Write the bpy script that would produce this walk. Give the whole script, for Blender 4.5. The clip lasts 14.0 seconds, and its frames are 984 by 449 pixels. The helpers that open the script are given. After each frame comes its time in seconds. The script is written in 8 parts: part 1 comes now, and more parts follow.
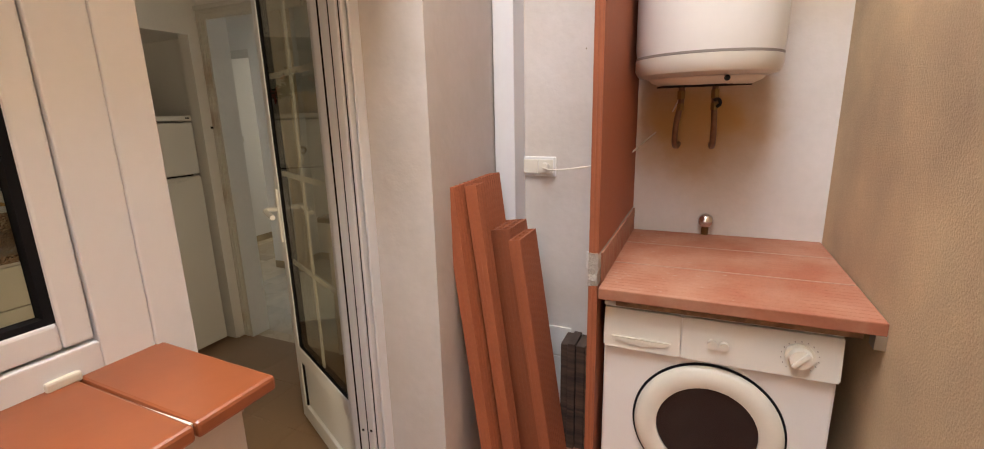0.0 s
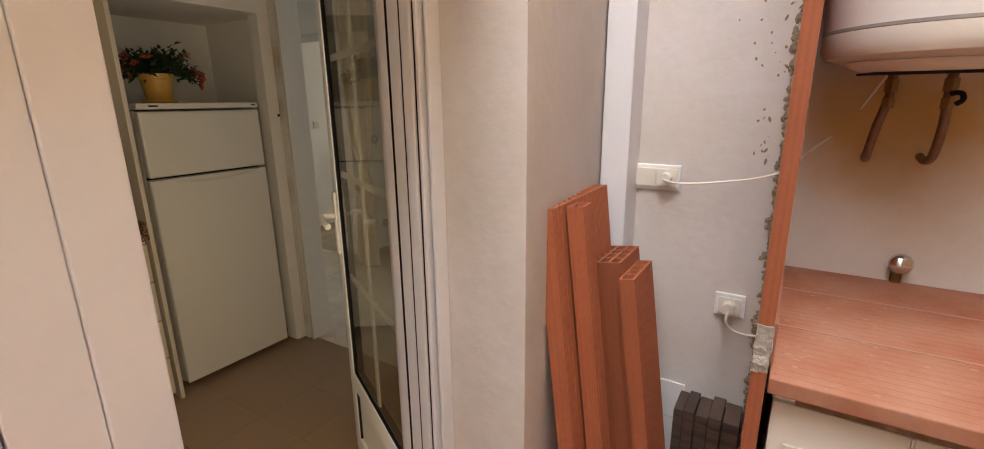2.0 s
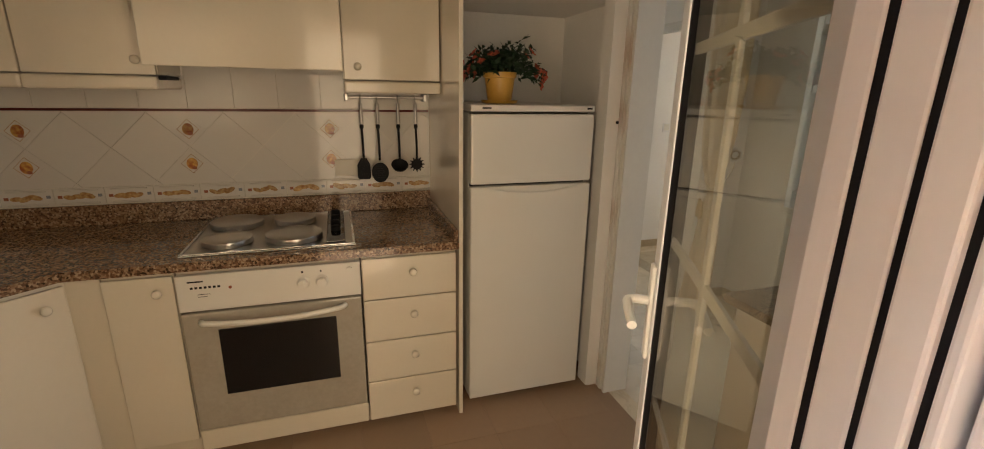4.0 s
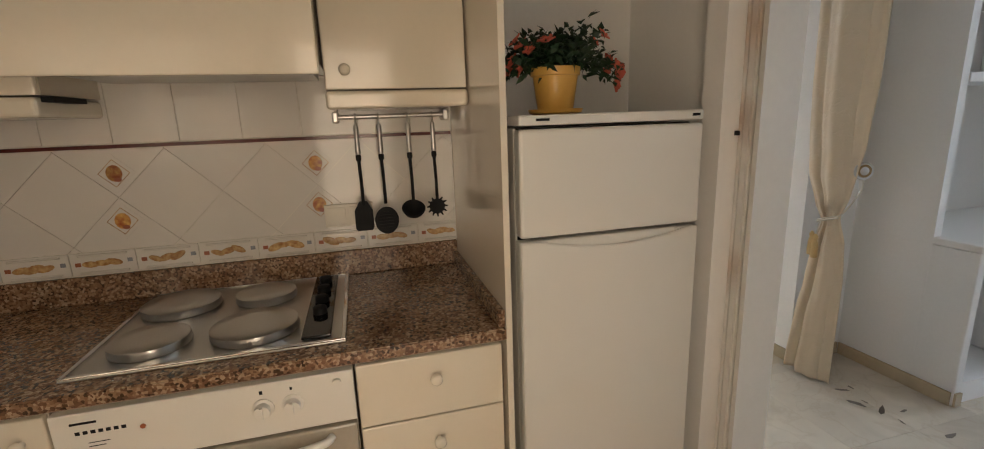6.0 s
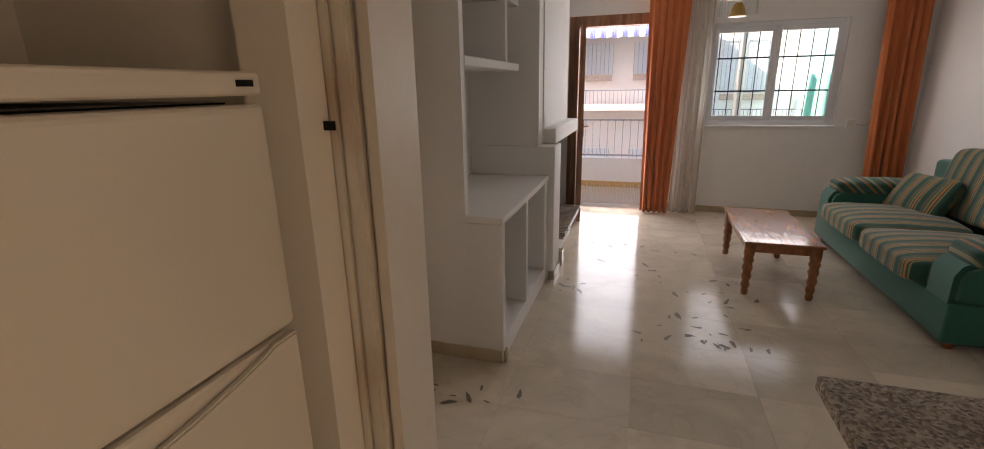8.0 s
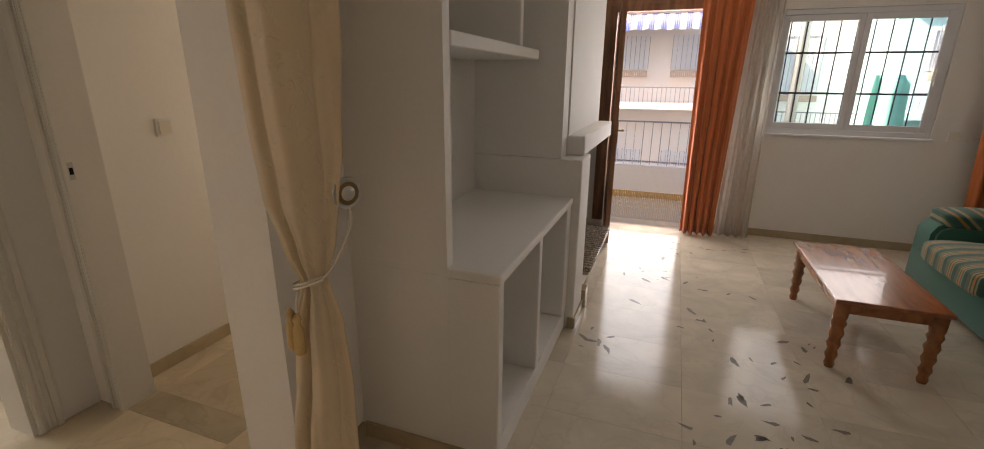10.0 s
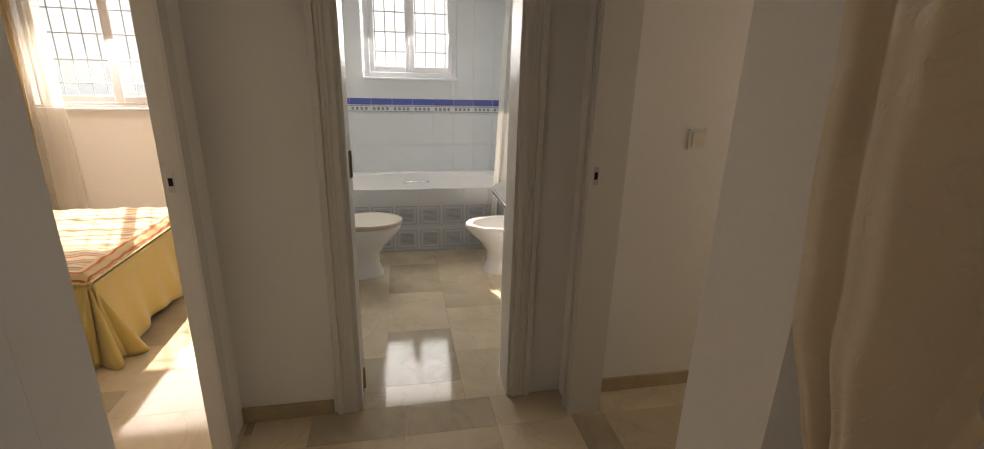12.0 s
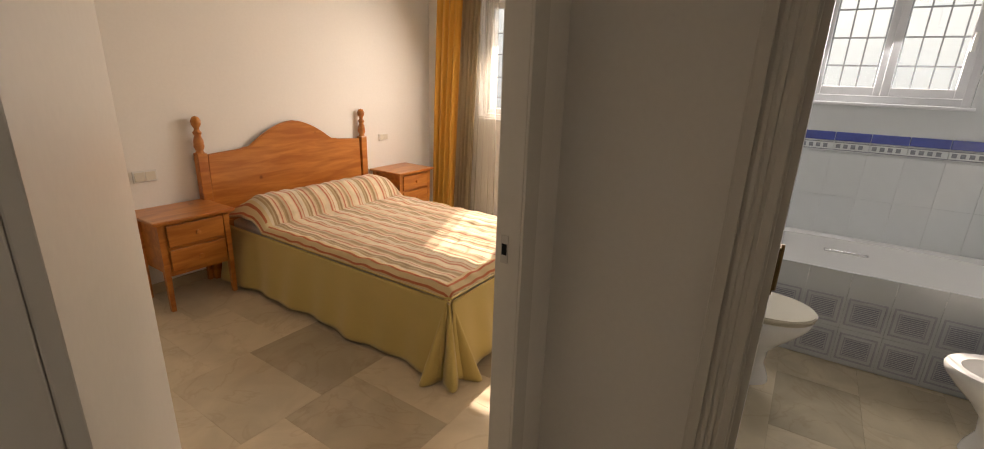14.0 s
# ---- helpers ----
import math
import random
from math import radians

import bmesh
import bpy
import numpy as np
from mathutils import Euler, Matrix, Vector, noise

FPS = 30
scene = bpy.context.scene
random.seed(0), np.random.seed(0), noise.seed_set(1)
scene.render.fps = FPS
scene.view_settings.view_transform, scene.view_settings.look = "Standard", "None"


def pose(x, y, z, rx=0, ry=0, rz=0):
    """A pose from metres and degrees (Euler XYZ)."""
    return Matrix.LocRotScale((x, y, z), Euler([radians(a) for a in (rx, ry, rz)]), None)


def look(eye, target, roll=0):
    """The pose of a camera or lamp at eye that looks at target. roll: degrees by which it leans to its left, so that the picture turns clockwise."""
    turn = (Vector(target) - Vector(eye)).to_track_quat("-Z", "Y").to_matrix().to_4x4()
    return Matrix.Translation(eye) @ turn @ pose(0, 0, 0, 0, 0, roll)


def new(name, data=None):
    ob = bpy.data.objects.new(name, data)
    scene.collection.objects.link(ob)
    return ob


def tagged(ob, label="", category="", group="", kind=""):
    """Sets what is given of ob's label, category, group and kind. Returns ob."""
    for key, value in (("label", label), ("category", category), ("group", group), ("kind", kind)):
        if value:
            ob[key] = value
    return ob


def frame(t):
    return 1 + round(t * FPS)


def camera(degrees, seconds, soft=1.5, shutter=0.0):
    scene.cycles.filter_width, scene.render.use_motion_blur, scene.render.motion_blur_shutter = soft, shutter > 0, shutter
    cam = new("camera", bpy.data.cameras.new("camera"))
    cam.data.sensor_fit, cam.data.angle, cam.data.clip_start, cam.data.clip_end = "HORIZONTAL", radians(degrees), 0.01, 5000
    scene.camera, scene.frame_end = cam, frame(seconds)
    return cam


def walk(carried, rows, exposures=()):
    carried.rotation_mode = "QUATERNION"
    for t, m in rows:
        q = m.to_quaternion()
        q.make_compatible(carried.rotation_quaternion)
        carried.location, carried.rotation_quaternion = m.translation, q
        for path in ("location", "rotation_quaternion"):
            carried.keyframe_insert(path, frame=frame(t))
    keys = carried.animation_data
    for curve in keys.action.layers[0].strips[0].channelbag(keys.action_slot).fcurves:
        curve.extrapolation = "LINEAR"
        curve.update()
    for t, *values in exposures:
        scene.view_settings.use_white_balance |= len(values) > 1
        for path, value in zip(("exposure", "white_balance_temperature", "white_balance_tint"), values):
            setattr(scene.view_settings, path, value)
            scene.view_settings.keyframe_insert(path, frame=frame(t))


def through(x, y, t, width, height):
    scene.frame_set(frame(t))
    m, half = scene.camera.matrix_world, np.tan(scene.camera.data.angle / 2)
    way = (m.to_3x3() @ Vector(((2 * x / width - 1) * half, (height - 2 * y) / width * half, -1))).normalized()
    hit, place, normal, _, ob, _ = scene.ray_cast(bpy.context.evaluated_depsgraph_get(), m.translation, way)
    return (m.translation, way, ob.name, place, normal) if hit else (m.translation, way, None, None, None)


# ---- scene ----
cam = camera(91.9, 14.0, 1.0)
PATH = [
    (0, (0.245, 0.512, 1.477), (-0.543, 2.291, 1.016), -1.4),
    (0.5, (0.216, 0.534, 1.516), (-0.558, 2.319, 1.056), -1.2),
    (1, (0.149, 0.615, 1.524), (-0.632, 2.398, 1.067), -0.2),
    (1.5, (0.057, 0.706, 1.527), (-0.8, 2.449, 1.051), -0.3),
    (2, (-0.025, 0.861, 1.496), (-1.06, 2.496, 0.989), -0.6),
    (2.5, (-0.117, 1.053, 1.514), (-1.384, 2.51, 0.989), 0.4),
    (3, (-0.275, 1.172, 1.503), (-1.772, 2.384, 0.964), -0.0),
    (3.5, (-0.479, 1.269, 1.538), (-2.178, 2.16, 0.974), 1.1),
    (3.7, (-0.521, 1.304, 1.556), (-2.289, 2.036, 0.976), 1.5),
    (5.8, (-1.239, 1.442, 1.488), (-3.165, 1.759, 1.051), -0.5),
    (6, (-1.343, 1.467, 1.494), (-3.226, 1.977, 1.056), -2.0),
    (6.2, (-1.458, 1.477, 1.494), (-3.246, 2.251, 1.042), -2.9),
    (6.5, (-1.593, 1.53, 1.487), (-3.18, 2.641, 0.989), -1.4),
    (7, (-1.821, 1.66, 1.475), (-3.077, 3.127, 0.954), -2.1),
    (7.5, (-2.003, 1.831, 1.48), (-2.847, 3.559, 0.932), -1.4),
    (7.7, (-2.074, 1.889, 1.472), (-2.697, 3.711, 0.932), -1.4),
    (9.8, (-2.249, 2.682, 1.479), (-2.764, 4.522, 0.888), -0.5),
    (10, (-2.291, 2.794, 1.472), (-2.96, 4.588, 0.894), 0.5),
    (10.5, (-2.398, 2.945, 1.474), (-3.435, 4.554, 0.897), 1.0),
    (11, (-2.529, 3.075, 1.47), (-3.962, 4.341, 0.883), 0.8),
    (11.5, (-2.659, 3.196, 1.491), (-4.392, 3.99, 0.889), 1.6),
    (12, (-2.808, 3.211, 1.483), (-4.677, 3.587, 0.877), 1.6),
    (12.5, (-3.06, 3.193, 1.494), (-4.965, 3.199, 0.887), 2.2),
    (13, (-3.258, 3.144, 1.497), (-5.13, 2.785, 0.892), 1.8),
    (13.5, (-3.466, 3.084, 1.486), (-5.249, 2.401, 0.89), 2.2),
    (14, (-3.61, 3.025, 1.503), (-5.21, 1.981, 0.91), 2.0),
]
EXPOSURE = [(0.0, 1.75, 6550, 9), (2.5, 1.75, 6550, 10), (3.0, 1.95, 6600, 11), (3.7, 2.3, 6700, 12), (5.8, 2.65, 6100, 12), (6.5, 2.65, 5750, 14), (7.0, 2.05, 6700, 21), (7.5, 1.8, 7400, 25), (10.0, 1.72, 8300, 22), (11.0, 1.58, 8300, 22), (12.0, 1.25, 7900, 20), (13.0, 1.05, 7900, 20), (14.0, 0.85, 8000, 21)]
walk(cam, [(t, look(eye, target, roll)) for t, eye, target, roll in PATH], EXPOSURE)

# ---- light ----
SUN_ELEV = radians(37)
SUN_DIR = Vector((math.cos(SUN_ELEV) * 0.92, math.cos(SUN_ELEV) * 0.39, -math.sin(SUN_ELEV)))
world = bpy.data.worlds.new("sky_world")
scene.world = world
world.use_nodes = True
wn = world.node_tree.nodes
sky = wn.new("ShaderNodeTexSky")
sky.sky_type, sky.sun_disc = "NISHITA", False
sky.sun_elevation = SUN_ELEV
sky.sun_rotation = math.atan2(-SUN_DIR.x, -SUN_DIR.y)
wn["Background"].inputs[1].default_value = 0.15
world.node_tree.links.new(sky.outputs[0], wn["Background"].inputs[0])
sun = new("sun", bpy.data.lights.new("sun", "SUN"))
sun.data.energy, sun.data.angle, sun.data.color = 5.0, radians(0.5), (1.0, 0.95, 0.87)
sun.rotation_euler = SUN_DIR.to_track_quat("-Z", "Y").to_euler()


def opening_or_fill_light(eye, target, width, height, watts, color=(1, 1, 1)):
    """The sky's light that comes in at one opening; also used for one added fill lamp."""
    lamp = new("daylight", bpy.data.lights.new("daylight", "AREA"))
    lamp.data.shape, lamp.data.size, lamp.data.size_y = "RECTANGLE", width, height
    lamp.data.energy, lamp.data.color = watts, color
    lamp.matrix_world = look(eye, target)
    return lamp


opening_or_fill_light((-2.50, 8.05, 1.1), (-2.5, 6.0, 1.25), 0.75, 2.0, 12, (0.77, 0.88, 1))
opening_or_fill_light((-0.85, 7.98, 1.55), (-0.85, 6.0, 1.35), 1.2, 1.0, 3.4, (0.82, 0.91, 1))
opening_or_fill_light((-7.68, 3.35, 1.85), (-6.0, 3.35, 1.0), 0.75, 0.7, 11, (0.84, 0.93, 1))
opening_or_fill_light((-7.68, 0.80, 1.7), (-6.0, 0.80, 0.2), 0.9, 1.0, 24, (1, 0.97, 0.92))
opening_or_fill_light((-0.05, 0.6, 5.1), (-0.05, 0.6, 0.0), 1.4, 4.0, 104, (0.95, 0.95, 1))
opening_or_fill_light((-1.0, 1.44, 1.05), (-2.5, 1.44, 0.95), 0.55, 1.8, 1.9, (1, 0.80, 0.54))
# Added fill lamp for the far room, set at a made-up window
opening_or_fill_light((-4.1, 6.25, 1.5), (-4.2, 4.0, 1.0), 0.8, 1.0, 2.1, (1, 0.90, 0.74))
opening_or_fill_light((-0.84, 0.2, 1.6), (-2.5, 0.2, 1.55), 0.8, 0.8, 0.3, (1, 0.78, 0.50))

# ---- materials ----
def material(name, color, rough=0.6, metal=0.0, vary=0.06, scale=6.0, bump=0.15, grain=60.0, color2=None, amount=1.0, coat=0.0, sheen=0.0,
             spec=0.5, trans=0.0, depth=0.002, pieces=0.0):
    """A surface with two scales of variation: broad stains and fine grain, and a fine relief."""
    m = bpy.data.materials.new(name)
    m.use_nodes = True
    n, l = m.node_tree.nodes, m.node_tree.links
    b = n["Principled BSDF"]
    b.inputs["Metallic"].default_value = metal
    b.inputs["Coat Weight"].default_value = coat
    b.inputs["Sheen Weight"].default_value = sheen
    b.inputs["Specular IOR Level"].default_value = spec
    b.inputs["Transmission Weight"].default_value = trans
    tc = n.new("ShaderNodeTexCoord")
    broad, fine = n.new("ShaderNodeTexNoise"), n.new("ShaderNodeTexNoise")
    broad.inputs["Scale"].default_value, broad.inputs["Detail"].default_value = scale, 6
    fine.inputs["Scale"].default_value, fine.inputs["Detail"].default_value = grain, 4
    l.new(tc.outputs["Object"], broad.inputs["Vector"]), l.new(tc.outputs["Object"], fine.inputs["Vector"])
    ramp = n.new("ShaderNodeValToRGB")
    ramp.color_ramp.elements[0].position, ramp.color_ramp.elements[1].position = 0.5 - amount / 2, 0.5 + amount / 2
    c2 = color2 or tuple(c * (1 - 2.2 * vary) for c in color)
    ramp.color_ramp.elements[0].color, ramp.color_ramp.elements[1].color = (*c2, 1), (*color, 1)
    l.new(broad.outputs["Fac"], ramp.inputs["Fac"])
    mul = n.new("ShaderNodeMix")
    mul.data_type, mul.blend_type = "RGBA", "MULTIPLY"
    mul.inputs["Factor"].default_value = 1.0
    g = n.new("ShaderNodeMapRange")
    g.inputs["To Min"].default_value, g.inputs["To Max"].default_value = 1 - vary, 1 + vary
    l.new(fine.outputs["Fac"], g.inputs["Value"])
    l.new(ramp.outputs["Color"], mul.inputs["A"]), l.new(g.outputs["Result"], mul.inputs["B"])
    last = mul.outputs["Result"]
    if pieces:
        info, hsv, r = n.new("ShaderNodeObjectInfo"), n.new("ShaderNodeHueSaturation"), n.new("ShaderNodeMapRange")
        r.inputs["To Min"].default_value, r.inputs["To Max"].default_value = 1 - pieces, 1 + pieces * 0.4
        l.new(info.outputs["Random"], r.inputs["Value"]), l.new(r.outputs["Result"], hsv.inputs["Value"])
        l.new(last, hsv.inputs["Color"])
        last = hsv.outputs["Color"]
    l.new(last, b.inputs["Base Color"])
    rr = n.new("ShaderNodeMapRange")
    rr.inputs["To Min"].default_value, rr.inputs["To Max"].default_value = max(rough - (0.02 if rough < 0.4 else 0.08), 0.02), min(rough + (0.03 if rough < 0.4 else 0.08), 1)
    l.new(broad.outputs["Fac"], rr.inputs["Value"]), l.new(rr.outputs["Result"], b.inputs["Roughness"])
    if bump:
        bp = n.new("ShaderNodeBump")
        bp.inputs["Strength"].default_value, bp.inputs["Distance"].default_value = bump, depth
        l.new(fine.outputs["Fac"], bp.inputs["Height"]), l.new(bp.outputs["Normal"], b.inputs["Normal"])
    return m


def glass_material(name, tint=(1, 1, 1), rough=0.0):
    m = bpy.data.materials.new(name)
    m.use_nodes = True
    n, l = m.node_tree.nodes, m.node_tree.links
    lw, pw, fres = n.new("ShaderNodeLayerWeight"), n.new("ShaderNodeMath"), n.new("ShaderNodeMath")
    mix, tr, gl = n.new("ShaderNodeMixShader"), n.new("ShaderNodeBsdfTransparent"), n.new("ShaderNodeBsdfGlossy")
    n.remove(n["Principled BSDF"])
    lw.inputs["Blend"].default_value = 0.5
    pw.operation, fres.operation = "POWER", "MULTIPLY_ADD"
    pw.inputs[1].default_value, fres.inputs[1].default_value, fres.inputs[2].default_value = 5, 0.90, 0.04
    l.new(lw.outputs["Facing"], pw.inputs[0]), l.new(pw.outputs[0], fres.inputs[0])
    tr.inputs["Color"].default_value = (*tint, 1)
    gl.inputs["Roughness"].default_value = rough
    l.new(fres.outputs[0], mix.inputs[0]), l.new(tr.outputs[0], mix.inputs[1]), l.new(gl.outputs[0], mix.inputs[2])
    l.new(mix.outputs[0], n["Material Output"].inputs["Surface"])
    return m


def cloth_material(name, stops, period, axis=0, rough=0.9, through=0.0, wobble=0.02, sheen=0.2, repeat=True):
    """Woven stripes across one axis; stops are (position 0..1, colour) over one period."""
    m = material(name, (0.5, 0.5, 0.5), rough, bump=0.5, grain=420, depth=0.001, sheen=sheen)
    n, l = m.node_tree.nodes, m.node_tree.links
    b = n["Principled BSDF"]
    tc, sep, ramp = n.new("ShaderNodeTexCoord"), n.new("ShaderNodeSeparateXYZ"), n.new("ShaderNodeValToRGB")
    l.new(tc.outputs["UV"], sep.inputs[0])
    div, fr = n.new("ShaderNodeMath"), n.new("ShaderNodeMath")
    div.operation, fr.operation = "DIVIDE", "FRACT" if repeat else "ADD"
    div.inputs[1].default_value = period
    if not repeat:
        fr.inputs[1].default_value = 0
    l.new(sep.outputs[axis], div.inputs[0]), l.new(div.outputs[0], fr.inputs[0]), l.new(fr.outputs[0], ramp.inputs["Fac"])
    cr = ramp.color_ramp
    cr.interpolation = "CONSTANT"
    while len(cr.elements) < len(stops):
        cr.elements.new(0.5)
    for e, (p, c) in zip(cr.elements, stops):
        e.position, e.color = p, (*c, 1)
    weave = n.new("ShaderNodeTexNoise")
    weave.inputs["Scale"].default_value, weave.inputs["Detail"].default_value = 25, 8
    mr, mul = n.new("ShaderNodeMapRange"), n.new("ShaderNodeMix")
    mr.inputs["To Min"].default_value, mr.inputs["To Max"].default_value = 0.75, 1.2
    mul.data_type, mul.blend_type = "RGBA", "MULTIPLY"
    mul.inputs["Factor"].default_value = 1.0
    l.new(tc.outputs["Object"], weave.inputs["Vector"]), l.new(weave.outputs["Fac"], mr.inputs["Value"])
    l.new(ramp.outputs["Color"], mul.inputs["A"]), l.new(mr.outputs["Result"], mul.inputs["B"])
    l.new(mul.outputs["Result"], b.inputs["Base Color"])
    if through:
        add, tl = n.new("ShaderNodeMixShader"), n.new("ShaderNodeBsdfTranslucent")
        add.inputs[0].default_value = through
        l.new(mul.outputs["Result"], tl.inputs["Color"])
        l.new(b.outputs[0], add.inputs[1]), l.new(tl.outputs[0], add.inputs[2])
        l.new(add.outputs[0], n["Material Output"].inputs["Surface"])
    return m


def wood_material(name, light, dark, rough=0.35, axis=(1, 8, 8), scale=3.0, coat=0.3, knots=False):
    m = material(name, light, rough, bump=0.08, grain=90, depth=0.001, coat=coat)
    n, l = m.node_tree.nodes, m.node_tree.links
    b = n["Principled BSDF"]
    tc, mp, nz, ramp = n.new("ShaderNodeTexCoord"), n.new("ShaderNodeMapping"), n.new("ShaderNodeTexNoise"), n.new("ShaderNodeValToRGB")
    mp.inputs["Scale"].default_value = axis
    nz.inputs["Scale"].default_value, nz.inputs["Detail"].default_value, nz.inputs["Distortion"].default_value = scale, 8, 0.6
    ramp.color_ramp.elements[0].position, ramp.color_ramp.elements[1].position = 0.35, 0.7
    ramp.color_ramp.elements[0].color, ramp.color_ramp.elements[1].color = (*dark, 1), (*light, 1)
    l.new(tc.outputs["Object"], mp.inputs[0]), l.new(mp.outputs[0], nz.inputs["Vector"]), l.new(nz.outputs["Fac"], ramp.inputs["Fac"])
    last = ramp.outputs["Color"]
    if knots:
        v, r2, mx = n.new("ShaderNodeTexVoronoi"), n.new("ShaderNodeValToRGB"), n.new("ShaderNodeMix")
        v.inputs["Scale"].default_value = 4.5
        r2.color_ramp.elements[0].position, r2.color_ramp.elements[1].position = 0.04, 0.1
        r2.color_ramp.elements[0].color, r2.color_ramp.elements[1].color = (0.35, 0.25, 0.2, 1), (1, 1, 1, 1)
        mx.data_type, mx.blend_type = "RGBA", "MULTIPLY"
        mx.inputs["Factor"].default_value = 0.8
        l.new(tc.outputs["Object"], v.inputs["Vector"]), l.new(v.outputs["Distance"], r2.inputs["Fac"])
        l.new(last, mx.inputs["A"]), l.new(r2.outputs["Color"], mx.inputs["B"])
        last = mx.outputs["Result"]
    l.new(last, b.inputs["Base Color"])
    return m


def speckle_material(name, stops, scale=160.0, rough=0.12):
    """Polished granite: grains of several colours."""
    m = material(name, stops[0], rough, bump=0.0)
    n, l = m.node_tree.nodes, m.node_tree.links
    b = n["Principled BSDF"]
    tc, v, sep, ramp, nz = n.new("ShaderNodeTexCoord"), n.new("ShaderNodeTexVoronoi"), n.new("ShaderNodeSeparateColor"), n.new("ShaderNodeValToRGB"), n.new("ShaderNodeTexNoise")
    v.inputs["Scale"].default_value = scale
    nz.inputs["Scale"].default_value, nz.inputs["Detail"].default_value = 40, 6
    mx = n.new("ShaderNodeMix")
    mx.inputs["Factor"].default_value = 0.35
    l.new(tc.outputs["Object"], v.inputs["Vector"]), l.new(v.outputs["Color"], sep.inputs[0])
    l.new(tc.outputs["Object"], nz.inputs["Vector"])
    l.new(sep.outputs[0], mx.inputs["A"]), l.new(nz.outputs["Fac"], mx.inputs["B"]), l.new(mx.outputs["Result"], ramp.inputs["Fac"])
    cr = ramp.color_ramp
    while len(cr.elements) < len(stops):
        cr.elements.new(0.5)
    for i, (e, c) in enumerate(zip(cr.elements, stops)):
        e.position, e.color = 0.15 + 0.7 * i / (len(stops) - 1), (*c, 1)
    l.new(ramp.outputs["Color"], b.inputs["Base Color"])
    return m


def marble_material(name, base, vein, rough=0.06, pieces=0.12):
    """Polished cream marble with soft clouds and thin veins; each slab has its own tone."""
    m = material(name, base, rough, bump=0.02, vary=0.03, grain=30, spec=0.16)
    n, l = m.node_tree.nodes, m.node_tree.links
    b = n["Principled BSDF"]
    tc, info, add = n.new("ShaderNodeTexCoord"), n.new("ShaderNodeObjectInfo"), n.new("ShaderNodeVectorMath")
    geo = n.new("ShaderNodeNewGeometry")
    sc = n.new("ShaderNodeVectorMath")
    sc.operation = "SCALE"
    comb = n.new("ShaderNodeCombineXYZ")
    l.new(info.outputs["Random"], comb.inputs[0]), l.new(info.outputs["Random"], comb.inputs[2])
    l.new(comb.outputs[0], sc.inputs[0])
    sc.inputs["Scale"].default_value = 40
    l.new(geo.outputs["Position"], add.inputs[0]), l.new(sc.outputs[0], add.inputs[1])
    cloud, veins, cr, vr = n.new("ShaderNodeTexNoise"), n.new("ShaderNodeTexNoise"), n.new("ShaderNodeValToRGB"), n.new("ShaderNodeValToRGB")
    cloud.inputs["Scale"].default_value, cloud.inputs["Detail"].default_value, cloud.inputs["Distortion"].default_value = 3.5, 6, 1.0
    veins.inputs["Scale"].default_value, veins.inputs["Detail"].default_value, veins.inputs["Distortion"].default_value = 2.2, 7, 1.8
    l.new(add.outputs[0], cloud.inputs["Vector"]), l.new(add.outputs[0], veins.inputs["Vector"])
    cr.color_ramp.elements[0].position, cr.color_ramp.elements[1].position = 0.3, 0.7
    cr.color_ramp.elements[0].color = (*[c * 0.8 for c in base], 1)
    cr.color_ramp.elements[1].color = (*base, 1)
    l.new(cloud.outputs["Fac"], cr.inputs["Fac"])
    vr.color_ramp.elements[0].position, vr.color_ramp.elements[0].color = 0.475, (0, 0, 0, 1)
    vr.color_ramp.elements[1].position, vr.color_ramp.elements[1].color = 0.525, (0, 0, 0, 1)
    mid = vr.color_ramp.elements.new(0.5)
    mid.color = (0.20, 0.20, 0.20, 1)
    l.new(veins.outputs["Fac"], vr.inputs["Fac"])
    mx = n.new("ShaderNodeMix")
    mx.data_type = "RGBA"
    mx.inputs["B"].default_value = (*vein, 1)
    l.new(vr.outputs["Color"], mx.inputs["Factor"]), l.new(cr.outputs["Color"], mx.inputs["A"])
    hsv, r = n.new("ShaderNodeHueSaturation"), n.new("ShaderNodeMapRange")
    r.interpolation_type = "SMOOTHSTEP"
    r.inputs["From Max"].default_value = 0.55
    r.inputs["To Min"].default_value, r.inputs["To Max"].default_value = 1 - pieces * 1.6, 1 + pieces * 0.3
    l.new(info.outputs["Random"], r.inputs["Value"]), l.new(r.outputs["Result"], hsv.inputs["Value"])
    l.new(mx.outputs["Result"], hsv.inputs["Color"]), l.new(hsv.outputs["Color"], b.inputs["Base Color"])
    return m


